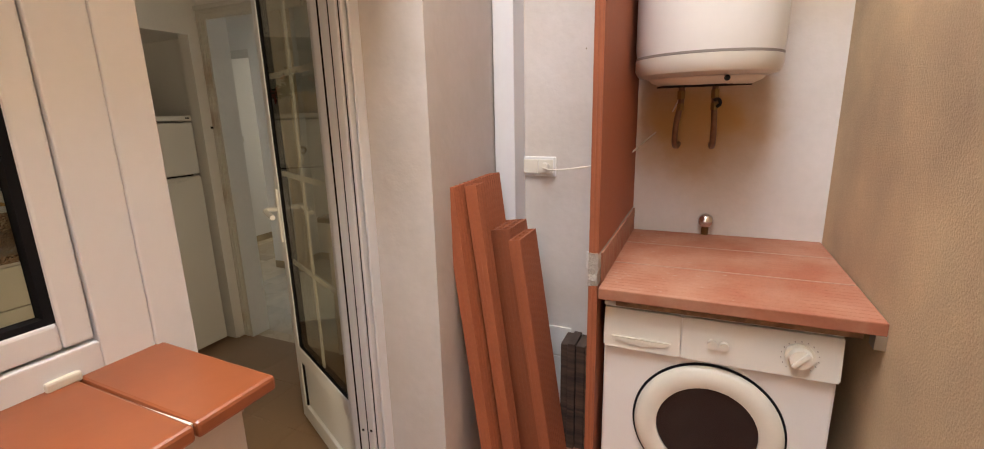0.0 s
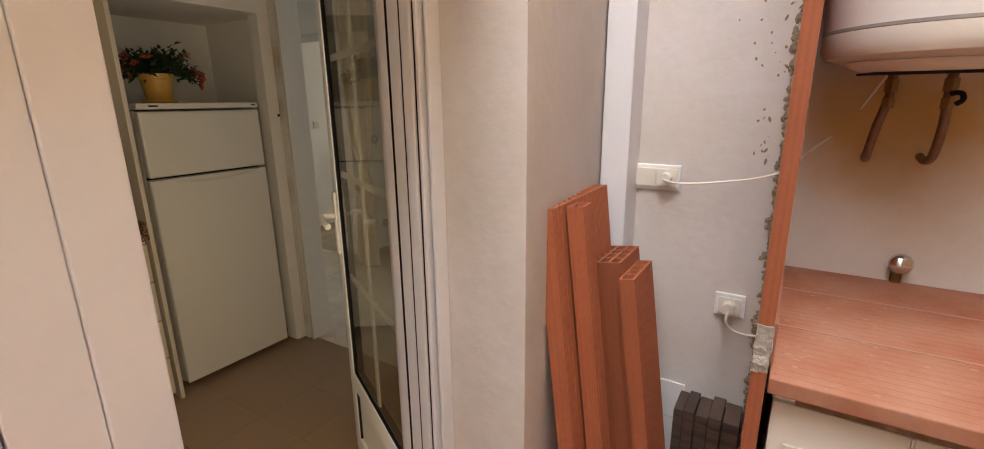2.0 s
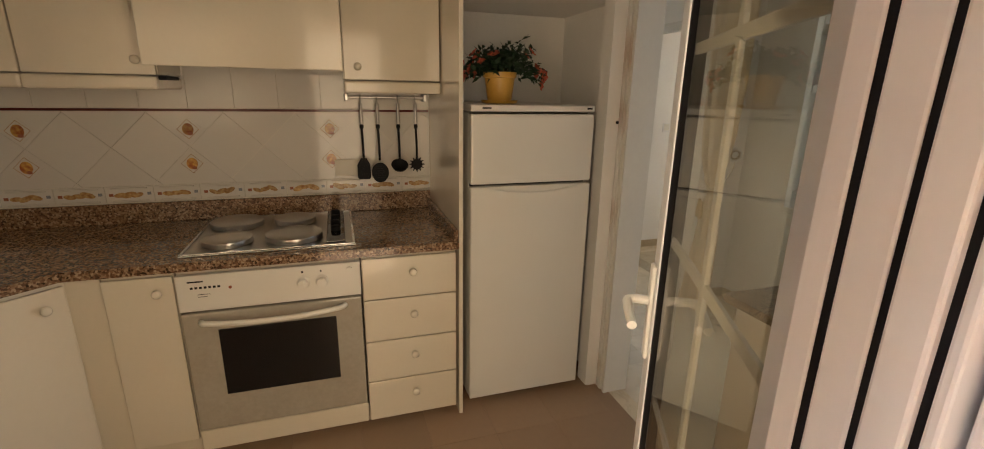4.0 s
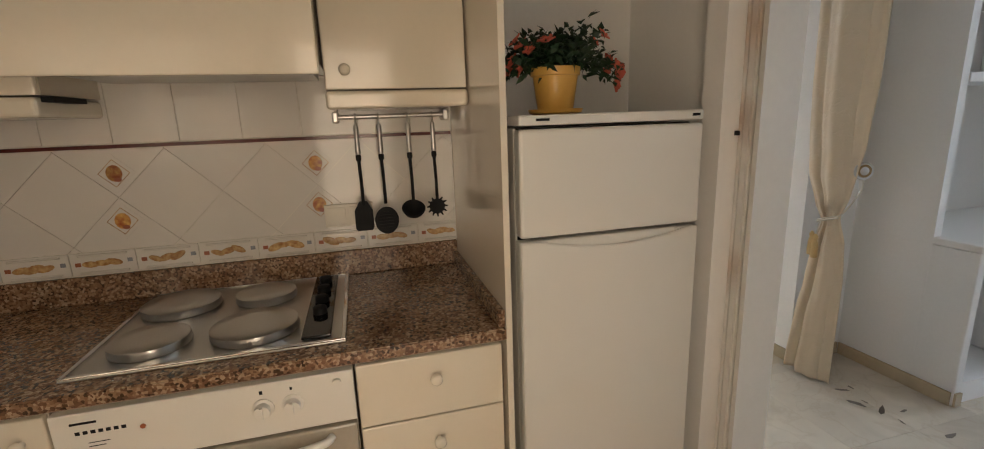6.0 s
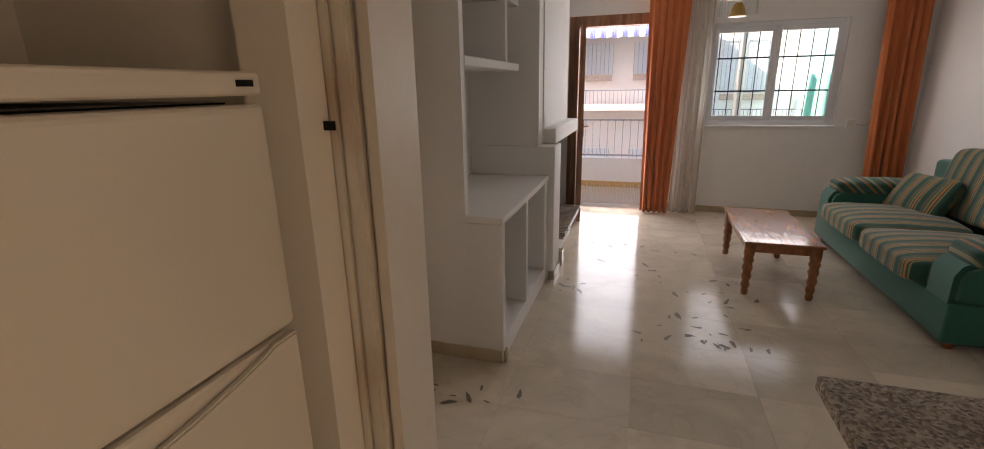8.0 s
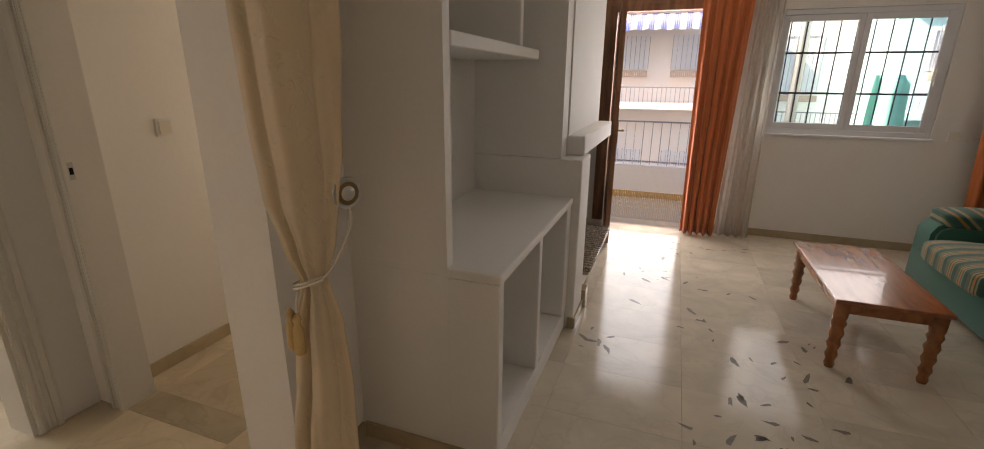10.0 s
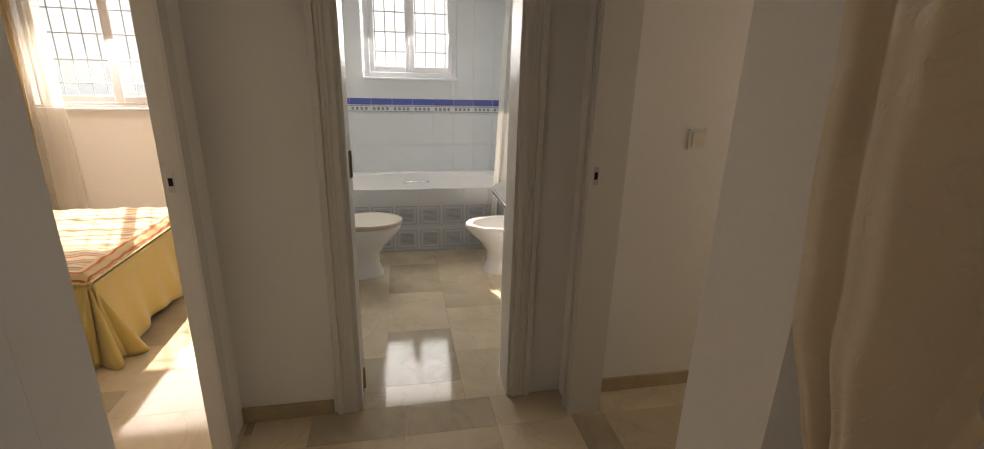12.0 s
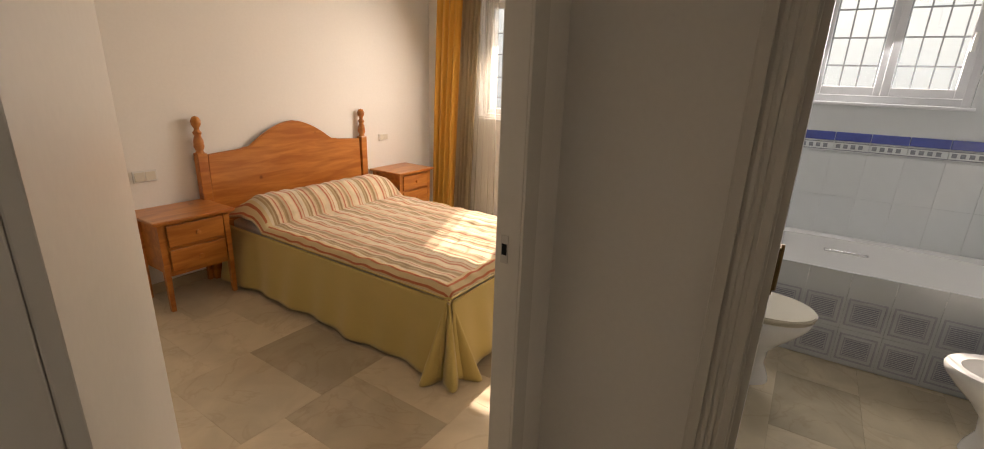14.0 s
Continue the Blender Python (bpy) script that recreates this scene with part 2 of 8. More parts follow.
PLASTER = material("white_wall_paint", (0.84, 0.82, 0.78), 0.75, vary=0.03, scale=1.2, bump=0.12, grain=60, depth=0.002)
PATIO_PAINT = material("rough_patio_render", (0.68, 0.64, 0.61), 0.85, vary=0.05, scale=2.5, bump=0.5, grain=32, depth=0.004, color2=(0.58, 0.53, 0.47), amount=0.45)
OCHRE_WALL = material("rough_ochre_render", (0.70, 0.54, 0.33), 0.95, vary=0.14, scale=2.6, bump=0.5, grain=170, depth=0.004, color2=(0.42, 0.32, 0.21), amount=0.5)
GLOSS_WHITE = material("white_lacquer", (0.78, 0.77, 0.74), 0.3, vary=0.02, scale=3, bump=0.06, grain=30)
TRIM = material("white_painted_joinery", (0.72, 0.70, 0.65), 0.4, vary=0.04, scale=4, bump=0.1, grain=50)
ALU = material("white_aluminium", (0.75, 0.76, 0.78), 0.3, vary=0.02, scale=8, bump=0.02)
RUBBER = material("black_rubber", (0.010, 0.010, 0.012), 0.8, spec=0.15)
CREAM = material("cream_cabinet_lacquer", (0.68, 0.62, 0.50), 0.16, vary=0.02, scale=3, bump=0.03, coat=0.4)
ENAMEL = material("white_appliance_enamel", (0.70, 0.67, 0.60), 0.28, vary=0.02, scale=3, bump=0.05, grain=200)
PLASTIC = material("cream_plastic", (0.72, 0.68, 0.58), 0.4, vary=0.03)
WHITE_PLASTIC = material("white_plastic", (0.78, 0.77, 0.74), 0.35, vary=0.02)
TERRA = material("terracotta", (0.38, 0.115, 0.045), 0.7, vary=0.12, scale=5, bump=0.4, grain=80, color2=(0.30, 0.09, 0.04), amount=0.8, pieces=0.2)
TERRA_GLAZED = material("glazed_terracotta", (0.30, 0.085, 0.03), 0.3, vary=0.10, scale=6, bump=0.15, grain=20, coat=0.15)
DUSTY_TERRA = material("dusty_terracotta", (0.30, 0.095, 0.045), 0.7, vary=0.12, scale=6, bump=0.35, grain=90, color2=(0.37, 0.18, 0.11), amount=0.35)
CEMENT = material("cement", (0.46, 0.42, 0.37), 0.95, vary=0.15, scale=20, bump=1.0, grain=60, depth=0.01)
MORTAR = material("old_brown_mortar", (0.36, 0.28, 0.19), 0.95, vary=0.2, scale=30, bump=1.0, grain=90, depth=0.006)
SEAM = material("grimy_seam", (0.30, 0.27, 0.24), 0.7, vary=0.1)
DUST = material("pale_cement_dust", (0.44, 0.27, 0.20), 0.95, vary=0.12, scale=40, bump=0.5)
DARK_WOOD_BOARD = wood_material("old_dark_board", (0.10, 0.06, 0.04), (0.03, 0.02, 0.015), 0.8, (1, 1, 14), 3, coat=0)
RAW_WOOD = wood_material("raw_wood", (0.28, 0.17, 0.09), (0.14, 0.08, 0.04), 0.8, (8, 1, 8), 3, coat=0)
PINE = wood_material("honey_pine", (0.60, 0.23, 0.05), (0.40, 0.12, 0.02), 0.3, (1.2, 7, 9), 2.5, coat=0.35, knots=True)
TABLE_WOOD = wood_material("reddish_varnished_wood", (0.42, 0.15, 0.05), (0.26, 0.08, 0.025), 0.22, (7, 1.2, 7), 2.5, coat=0.5)
DOOR_WOOD = wood_material("dark_varnished_door_wood", (0.34, 0.15, 0.065), (0.18, 0.07, 0.03), 0.35, (8, 8, 1), 2.5, coat=0.3)
CHROME = material("chrome", (0.7, 0.7, 0.7), 0.12, metal=1, vary=0.02, bump=0)
STEEL = material("brushed_steel", (0.55, 0.54, 0.52), 0.28, metal=1, vary=0.05, bump=0.1, grain=200)
BRASS = material("old_brass", (0.30, 0.20, 0.09), 0.45, metal=1, vary=0.1)
RUST = material("rusted_flexible_pipe", (0.25, 0.15, 0.09), 0.5, metal=0.6, vary=0.2, scale=30)
BLACK_PLASTIC = material("black_nylon", (0.010, 0.010, 0.011), 0.6, vary=0.1, spec=0.2)
BLACK_GLASS = material("black_oven_glass", (0.008, 0.008, 0.009), 0.06, vary=0.0, bump=0)
GLASS = glass_material("window_glass", (0.93, 0.96, 0.95))
SMOKED = glass_material("door_glass", (0.88, 0.86, 0.78), 0.01)
GRANITE = speckle_material("brown_granite", ((0.03, 0.02, 0.014), (0.16, 0.085, 0.048), (0.26, 0.16, 0.09), (0.40, 0.29, 0.19)), 135)
GREY_GRANITE = speckle_material("grey_brown_granite", ((0.05, 0.04, 0.035), (0.20, 0.15, 0.11), (0.33, 0.27, 0.21), (0.48, 0.41, 0.33)), 170, 0.2)
MARBLE = marble_material("cream_marble", (0.66, 0.56, 0.41), (0.36, 0.25, 0.15), 0.08, 0.17)
MARBLE_LIGHT = marble_material("pale_cream_marble", (0.64, 0.56, 0.44), (0.40, 0.30, 0.20), 0.13, 0.08)
SKIRT = marble_material("cream_marble_skirting", (0.52, 0.42, 0.28), (0.35, 0.25, 0.15), 0.15)
BROWN_TILE = material("matt_brown_floor_tile", (0.32, 0.21, 0.13), 0.5, vary=0.05, scale=3, bump=0.2, grain=30, pieces=0.08)
WALL_TILE = material("white_glazed_tile", (0.66, 0.63, 0.58), 0.08, vary=0.02, scale=2, bump=0.04, grain=12, pieces=0.03)
BATH_TILE = material("pale_bathroom_tile", (0.66, 0.69, 0.70), 0.12, vary=0.02, scale=2, bump=0.03, grain=12, pieces=0.02)
PORCELAIN = material("white_porcelain", (0.80, 0.80, 0.79), 0.08, vary=0.01, bump=0, coat=0.5)
BLUE_TILE = material("cobalt_blue_tile", (0.09, 0.12, 0.38), 0.12, vary=0.08, scale=20, bump=0, pieces=0.12)
SLAT_PAINT = material("violet_grey_glaze", (0.36, 0.36, 0.44), 0.15, bump=0)
GREY_DECOR = material("grey_decor", (0.30, 0.32, 0.36), 0.2, vary=0.2, scale=60, bump=0)
RED_LINE = material("dark_red_tile_strip", (0.10, 0.02, 0.015), 0.15, vary=0.1, bump=0)
FRUIT = material("fruit_glaze", (0.60, 0.36, 0.10), 0.12, vary=0.3, scale=60, bump=0, color2=(0.38, 0.11, 0.04), amount=0.3, pieces=0.3)
BREAD = material("bread_glaze", (0.58, 0.40, 0.18), 0.12, vary=0.25, scale=70, bump=0, color2=(0.30, 0.14, 0.05), amount=0.4, pieces=0.15)
ORANGE_CLOTH = material("terracotta_curtain_cloth", (0.60, 0.17, 0.05), 0.85, vary=0.06, scale=12, bump=0.4, grain=400, depth=0.001, sheen=0.3)
GOLD_CLOTH = material("gold_curtain_cloth", (0.72, 0.38, 0.06), 0.8, vary=0.06, scale=12, bump=0.4, grain=400, depth=0.001, sheen=0.3)
GREEN_CLOTH = material("green_sofa_cloth", (0.012, 0.14, 0.10), 0.85, vary=0.1, scale=12, bump=0.5, grain=350, depth=0.001, sheen=0.3)
SKIRT_CLOTH = material("olive_gold_satin", (0.56, 0.42, 0.13), 0.55, vary=0.06, scale=8, bump=0.3, grain=400, depth=0.001, sheen=0.4)
LEAF = material("artificial_leaf", (0.02, 0.06, 0.02), 0.5, vary=0.3, pieces=0.3)
PETAL = material("artificial_rose_petal", (0.75, 0.16, 0.10), 0.6, vary=0.15, scale=30)
POT = material("yellow_glazed_pot", (0.62, 0.36, 0.07), 0.3, vary=0.06, scale=8, bump=0.05)
IRON = material("dark_iron", (0.03, 0.03, 0.035), 0.5, metal=0.6, vary=0.1)
# Pale iron; on balcony rail and houses the glare is put into its colour
PALE_IRON = material("pale_and_glare_washed_iron", (0.26, 0.28, 0.31), 0.5, metal=0.3, vary=0.1)
FACADE = material("sunlit_white_facade", (0.88, 0.87, 0.84), 0.9, vary=0.04, scale=0.6, bump=0.3)
FACADE_PINK = material("pale_pink_facade", (0.86, 0.79, 0.75), 0.9, vary=0.04, scale=0.6, bump=0.3)
ROAD = material("asphalt", (0.06, 0.06, 0.06), 0.9, vary=0.15, scale=1)
SOOT = material("sooty_firebrick", (0.12, 0.07, 0.05), 0.9, vary=0.2)
BULB = bpy.data.materials.new("lit_bulb")
BULB.use_nodes = True
BULB.node_tree.nodes["Principled BSDF"].inputs["Emission Color"].default_value = (1, 0.8, 0.4, 1)
BULB.node_tree.nodes["Principled BSDF"].inputs["Emission Strength"].default_value = 6.0


def stained(name, source, spots):
    """A copy of a paint with brown-yellow damp stains; spots: (centre, radius, colour, strength)."""
    m = source.copy()
    m.name = name
    n, l = m.node_tree.nodes, m.node_tree.links
    b = n["Principled BSDF"]
    last = b.inputs["Base Color"].links[0].from_socket
    geo, wob, add = n.new("ShaderNodeNewGeometry"), n.new("ShaderNodeTexNoise"), n.new("ShaderNodeVectorMath")
    wob.inputs["Scale"].default_value, wob.inputs["Detail"].default_value = 7, 5
    add.operation = "MULTIPLY_ADD"
    add.inputs[1].default_value = (0.16, 0.16, 0.16)
    l.new(geo.outputs["Position"], wob.inputs["Vector"]), l.new(wob.outputs["Color"], add.inputs[0]), l.new(geo.outputs["Position"], add.inputs[2])
    for centre, radius, color, strength in spots:
        d, r, mx = n.new("ShaderNodeVectorMath"), n.new("ShaderNodeMapRange"), n.new("ShaderNodeMix")
        d.operation = "DISTANCE"
        d.inputs[1].default_value = [c + 0.08 for c in centre]
        r.interpolation_type = "SMOOTHSTEP"
        r.inputs["From Min"].default_value, r.inputs["From Max"].default_value = 0.1 * radius, radius
        r.inputs["To Min"].default_value, r.inputs["To Max"].default_value = strength, 0.0
        mx.data_type = "RGBA"
        mx.inputs["B"].default_value = (*color, 1)
        l.new(add.outputs["Vector"], d.inputs[0]), l.new(d.outputs["Value"], r.inputs["Value"])
        l.new(r.outputs["Result"], mx.inputs["Factor"]), l.new(last, mx.inputs["A"])
        last = mx.outputs["Result"]
    l.new(last, b.inputs["Base Color"])
    return m


STAINED_PAINT = stained("stained_patio_render", PATIO_PAINT, (((0.13, 2.62, 1.42), 0.26, (0.50, 0.31, 0.10), 0.95), ((0.30, 2.62, 1.42), 0.26, (0.50, 0.31, 0.10), 0.95), ((0.22, 2.62, 1.28), 0.16, (0.42, 0.28, 0.13), 0.45), ((0.62, 2.62, 1.9), 0.3, (0.55, 0.42, 0.28), 0.5)))


STAINED_TRIM = stained("stained_white_joinery", TRIM, (((-2.60, 2.61, 1.72), 0.17, (0.42, 0.27, 0.15), 0.55), ((-2.60, 2.61, 1.45), 0.13, (0.36, 0.22, 0.12), 0.6), ((-2.60, 2.61, 0.98), 0.11, (0.40, 0.26, 0.15), 0.5), ((-2.60, 2.61, 0.12), 0.10, (0.38, 0.26, 0.16), 0.45)))


def sheer(name, color, alpha, through=0.6):
    m = material(name, color, 0.9, bump=0.3, grain=300, depth=0.001)
    n, l = m.node_tree.nodes, m.node_tree.links
    b = n["Principled BSDF"]
    tl, mix, tr, mix2 = n.new("ShaderNodeBsdfTranslucent"), n.new("ShaderNodeMixShader"), n.new("ShaderNodeBsdfTransparent"), n.new("ShaderNodeMixShader")
    mix.inputs[0].default_value, mix2.inputs[0].default_value = through, alpha
    tl.inputs["Color"].default_value = (*color, 1)
    l.new(b.outputs[0], mix.inputs[1]), l.new(tl.outputs[0], mix.inputs[2])
    l.new(tr.outputs[0], mix2.inputs[1]), l.new(mix.outputs[0], mix2.inputs[2])
    l.new(mix2.outputs[0], n["Material Output"].inputs["Surface"])
    return m


CREAM_CURTAIN = sheer("cream_damask", (0.76, 0.63, 0.45), 1.0, 0.2)
TASSEL = material("gold_cord", (0.66, 0.46, 0.20), 0.8, vary=0.15, scale=40, bump=0.6, grain=300, depth=0.001)


def brocade(m):
    """Weaves small shiny flowers into a cloth: gloss and relief where a wandering cell pattern closes."""
    n, l = m.node_tree.nodes, m.node_tree.links
    b = n["Principled BSDF"]
    tc, v, ns, r, r2, bp = n.new("ShaderNodeTexCoord"), n.new("ShaderNodeTexVoronoi"), n.new("ShaderNodeTexNoise"), n.new("ShaderNodeMapRange"), n.new("ShaderNodeMapRange"), n.new("ShaderNodeBump")
    v.feature, v.inputs["Scale"].default_value = "SMOOTH_F1", 16
    ns.inputs["Scale"].default_value, ns.inputs["Detail"].default_value, ns.inputs["Distortion"].default_value = 26, 3, 1.5
    ad = n.new("ShaderNodeMath")
    ad.operation = "MULTIPLY"
    l.new(tc.outputs["Object"], v.inputs["Vector"]), l.new(tc.outputs["Object"], ns.inputs["Vector"])
    l.new(v.outputs["Distance"], ad.inputs[0]), l.new(ns.outputs["Fac"], ad.inputs[1])
    r.inputs["From Min"].default_value, r.inputs["From Max"].default_value = 0.13, 0.19
    l.new(ad.outputs[0], r.inputs["Value"])
    r2.inputs["To Min"].default_value, r2.inputs["To Max"].default_value = 0.55, 0.92
    l.new(r.outputs["Result"], r2.inputs["Value"]), l.new(r2.outputs["Result"], b.inputs["Roughness"])
    bp.inputs["Strength"].default_value, bp.inputs["Distance"].default_value = 0.6, 0.002
    l.new(r.outputs["Result"], bp.inputs["Height"]), l.new(bp.outputs["Normal"], b.inputs["Normal"])


brocade(CREAM_CURTAIN)
NET = sheer("net_curtain", (0.75, 0.72, 0.65), 0.6)
THIN_NET = sheer("thin_net_curtain", (0.78, 0.74, 0.66), 0.3)
BEIGE_NET = sheer("beige_net_curtain", (0.62, 0.52, 0.36), 0.85)
SHOWER = sheer("white_shower_curtain", (0.82, 0.82, 0.80), 1.0, 0.4)
STRIPES = cloth_material("striped_bedspread", (
    (0.0, (0.70, 0.58, 0.40)), (0.13, (0.62, 0.36, 0.22)), (0.155, (0.50, 0.13, 0.07)), (0.185, (0.66, 0.44, 0.28)), (0.215, (0.68, 0.54, 0.36)), (0.25, (0.56, 0.24, 0.14)), (0.275, (0.70, 0.60, 0.44)),
    (0.39, (0.42, 0.29, 0.15)), (0.44, (0.52, 0.40, 0.24)), (0.47, (0.34, 0.22, 0.11)), (0.53, (0.68, 0.54, 0.36)), (0.60, (0.60, 0.32, 0.20)), (0.625, (0.46, 0.14, 0.08)), (0.65, (0.66, 0.50, 0.32)),
    (0.72, (0.46, 0.33, 0.18)), (0.76, (0.36, 0.24, 0.12)), (0.82, (0.56, 0.44, 0.28)), (0.87, (0.62, 0.34, 0.20)), (0.895, (0.52, 0.18, 0.10)), (0.92, (0.68, 0.55, 0.36))), 0.27)
SOFA_STRIPES = cloth_material("striped_sofa_cloth", (
    (0.0, (0.02, 0.10, 0.075)), (0.30, (0.30, 0.28, 0.14)), (0.38, (0.03, 0.12, 0.09)), (0.46, (0.55, 0.22, 0.06)), (0.58, (0.03, 0.12, 0.09)), (0.66, (0.30, 0.28, 0.14)), (0.74, (0.12, 0.14, 0.09))), 0.12)
AWNING = cloth_material("striped_awning", ((0.0, (0.12, 0.16, 0.40)), (0.5, (0.75, 0.74, 0.70))), 0.30)


# ---- building tools ----
def root_of(ob):
    while ob.parent:
        ob = ob.parent
    return ob


def link_mesh(name, bm, mat_, smooth=None):
    me = bpy.data.meshes.new(name)
    if smooth is not None:
        for f in bm.faces:
            f.smooth = True
        for e in bm.edges:
            if len(e.link_faces) == 2 and e.calc_face_angle(0) > radians(smooth):
                e.smooth = False
    bm.to_mesh(me)
    bm.free()
    if mat_:
        me.materials.append(mat_)
    return me


def part(name, bm, mat_, parent, label="", smooth=None, kind=""):
    """One mesh object under a thing or a part; bm is in world places."""
    bm.transform(Matrix.Translation(-root_of(parent).location))
    ob = new(name, link_mesh(name, bm, mat_, smooth))
    ob.parent = parent
    return tagged(ob, label, kind=kind)


def thing(name, label, category, at=(0, 0, 0), group="", kind=""):
    ob = new(name)
    ob.location = at
    ob.empty_display_size = 0.1
    return tagged(ob, label, category, group, kind)


def single(name, bm, mat_, label="", category="", smooth=None, kind="", group=""):
    return tagged(new(name, link_mesh(name, bm, mat_, smooth)), label, category, group, kind)


def structure(name, bm, mat_, label="", category=""):
    return single(name, bm, mat_, label, category, kind="structure")


def box(bm, x0, x1, y0, y1, z0, z1, bevel=0.0, seg=2):
    r = bmesh.ops.create_cube(bm, size=1, matrix=Matrix.Translation(((x0 + x1) / 2, (y0 + y1) / 2, (z0 + z1) / 2)) @ Matrix.Diagonal((abs(x1 - x0), abs(y1 - y0), abs(z1 - z0), 1)))
    if bevel:
        es = list({e for v in r["verts"] for e in v.link_edges})
        bmesh.ops.bevel(bm, geom=es, offset=bevel, segments=seg, affect="EDGES", profile=0.5)
    return bm


def boxes(*rows, bevel=0.0, seg=2):
    bm = bmesh.new()
    for r in rows:
        box(bm, *r, bevel=bevel, seg=seg)
    return bm


def cyl(bm, a, b, r, r2=None, seg=20, cap=True):
    a, b = Vector(a), Vector(b)
    d = b - a
    m = Matrix.Translation((a + b) / 2) @ d.to_track_quat("Z", "Y").to_matrix().to_4x4()
    bmesh.ops.create_cone(bm, cap_ends=cap, segments=seg, radius1=r, radius2=r if r2 is None else r2, depth=d.length, matrix=m)
    return bm


def lathe(bm, profile, at=(0, 0, 0), seg=28, m=None, sx=1.0, sy=1.0):
    """Turned shape: profile rows (radius, height)."""
    m = m or Matrix.Translation(at)
    rings = []
    for r, z in profile:
        rings.append([bm.verts.new(m @ Vector((sx * r * math.cos(2 * math.pi * i / seg), sy * r * math.sin(2 * math.pi * i / seg), z))) for i in range(seg)])
    for a, b in zip(rings, rings[1:]):
        for i in range(seg):
            bm.faces.new((a[i], a[(i + 1) % seg], b[(i + 1) % seg], b[i]))
    if profile[0][0] > 1e-5:
        bm.faces.new(list(reversed(rings[0])))
    if profile[-1][0] > 1e-5:
        bm.faces.new(rings[-1])
    bmesh.ops.remove_doubles(bm, verts=[v for r in rings for v in r], dist=1e-6)
    return bm


def tube(bm, pts, r, seg=10):
    """A bent round bar through pts."""
    pts = [Vector(p) for p in pts]
    rings = []
    for i, p in enumerate(pts):
        d = (pts[min(i + 1, len(pts) - 1)] - pts[max(i - 1, 0)]).normalized()
        q = d.to_track_quat("Z", "Y")
        rr = r[i] if isinstance(r, (list, tuple)) else r
        rings.append([bm.verts.new(p + q @ Vector((rr * math.cos(2 * math.pi * k / seg), rr * math.sin(2 * math.pi * k / seg), 0))) for k in range(seg)])
    for a, b in zip(rings, rings[1:]):
        best = min(range(seg), key=lambda s: sum((a[k].co - b[(k + s) % seg].co).length for k in range(0, seg, 3)))
        for k in range(seg):
            bm.faces.new((a[k], a[(k + 1) % seg], b[(k + 1 + best) % seg], b[(k + best) % seg]))
    bm.faces.new(list(reversed(rings[0]))), bm.faces.new(rings[-1])
    return bm


def curve(pts, n=8):
    """Smooth points through pts."""
    pts = [Vector(p) for p in pts]
    out = []
    for i in range(len(pts) - 1):
        p0, p1, p2, p3 = pts[max(i - 1, 0)], pts[i], pts[i + 1], pts[min(i + 2, len(pts) - 1)]
        for k in range(n):
            t = k / n
            out.append(0.5 * (2 * p1 + (p2 - p0) * t + (2 * p0 - 5 * p1 + 4 * p2 - p3) * t * t + (3 * p1 - p0 - 3 * p2 + p3) * t ** 3))
    return out + [pts[-1]]


def prism(bm, outline, a, b, axis=2, bevel=0.0):
    """An outline drawn in the other two axes, carried from a to b along axis."""
    def put(u, v, w):
        return {0: (w, u, v), 1: (u, w, v), 2: (u, v, w)}[axis]
    lo = [bm.verts.new(put(u, v, a)) for u, v in outline]
    hi = [bm.verts.new(put(u, v, b)) for u, v in outline]
    n = len(outline)
    fs = [bm.faces.new(lo), bm.faces.new(hi)] + [bm.faces.new((lo[i], lo[(i + 1) % n], hi[(i + 1) % n], hi[i])) for i in range(n)]
    bmesh.ops.recalc_face_normals(bm, faces=fs)
    if bevel:
        bmesh.ops.bevel(bm, geom=list({e for f in fs[:2] for e in f.edges}), offset=bevel, segments=2, affect="EDGES")
    return bm


def grid(bm, nu, nv, fn, uv=None):
    """A sheet: fn(u, v) gives the place; uv(u, v) the cloth coordinates in metres."""
    vs = [[bm.verts.new(fn(i / nu, j / nv)) for j in range(nv + 1)] for i in range(nu + 1)]
    lay = bm.loops.layers.uv.verify() if uv else None
    for i in range(nu):
        for j in range(nv):
            f = bm.faces.new((vs[i][j], vs[i + 1][j], vs[i + 1][j + 1], vs[i][j + 1]))
            f.smooth = True
            if uv:
                for loop, (a, b) in zip(f.loops, ((i, j), (i + 1, j), (i + 1, j + 1), (i, j + 1))):
                    loop[lay].uv = uv(a / nu, b / nv)
    return bm


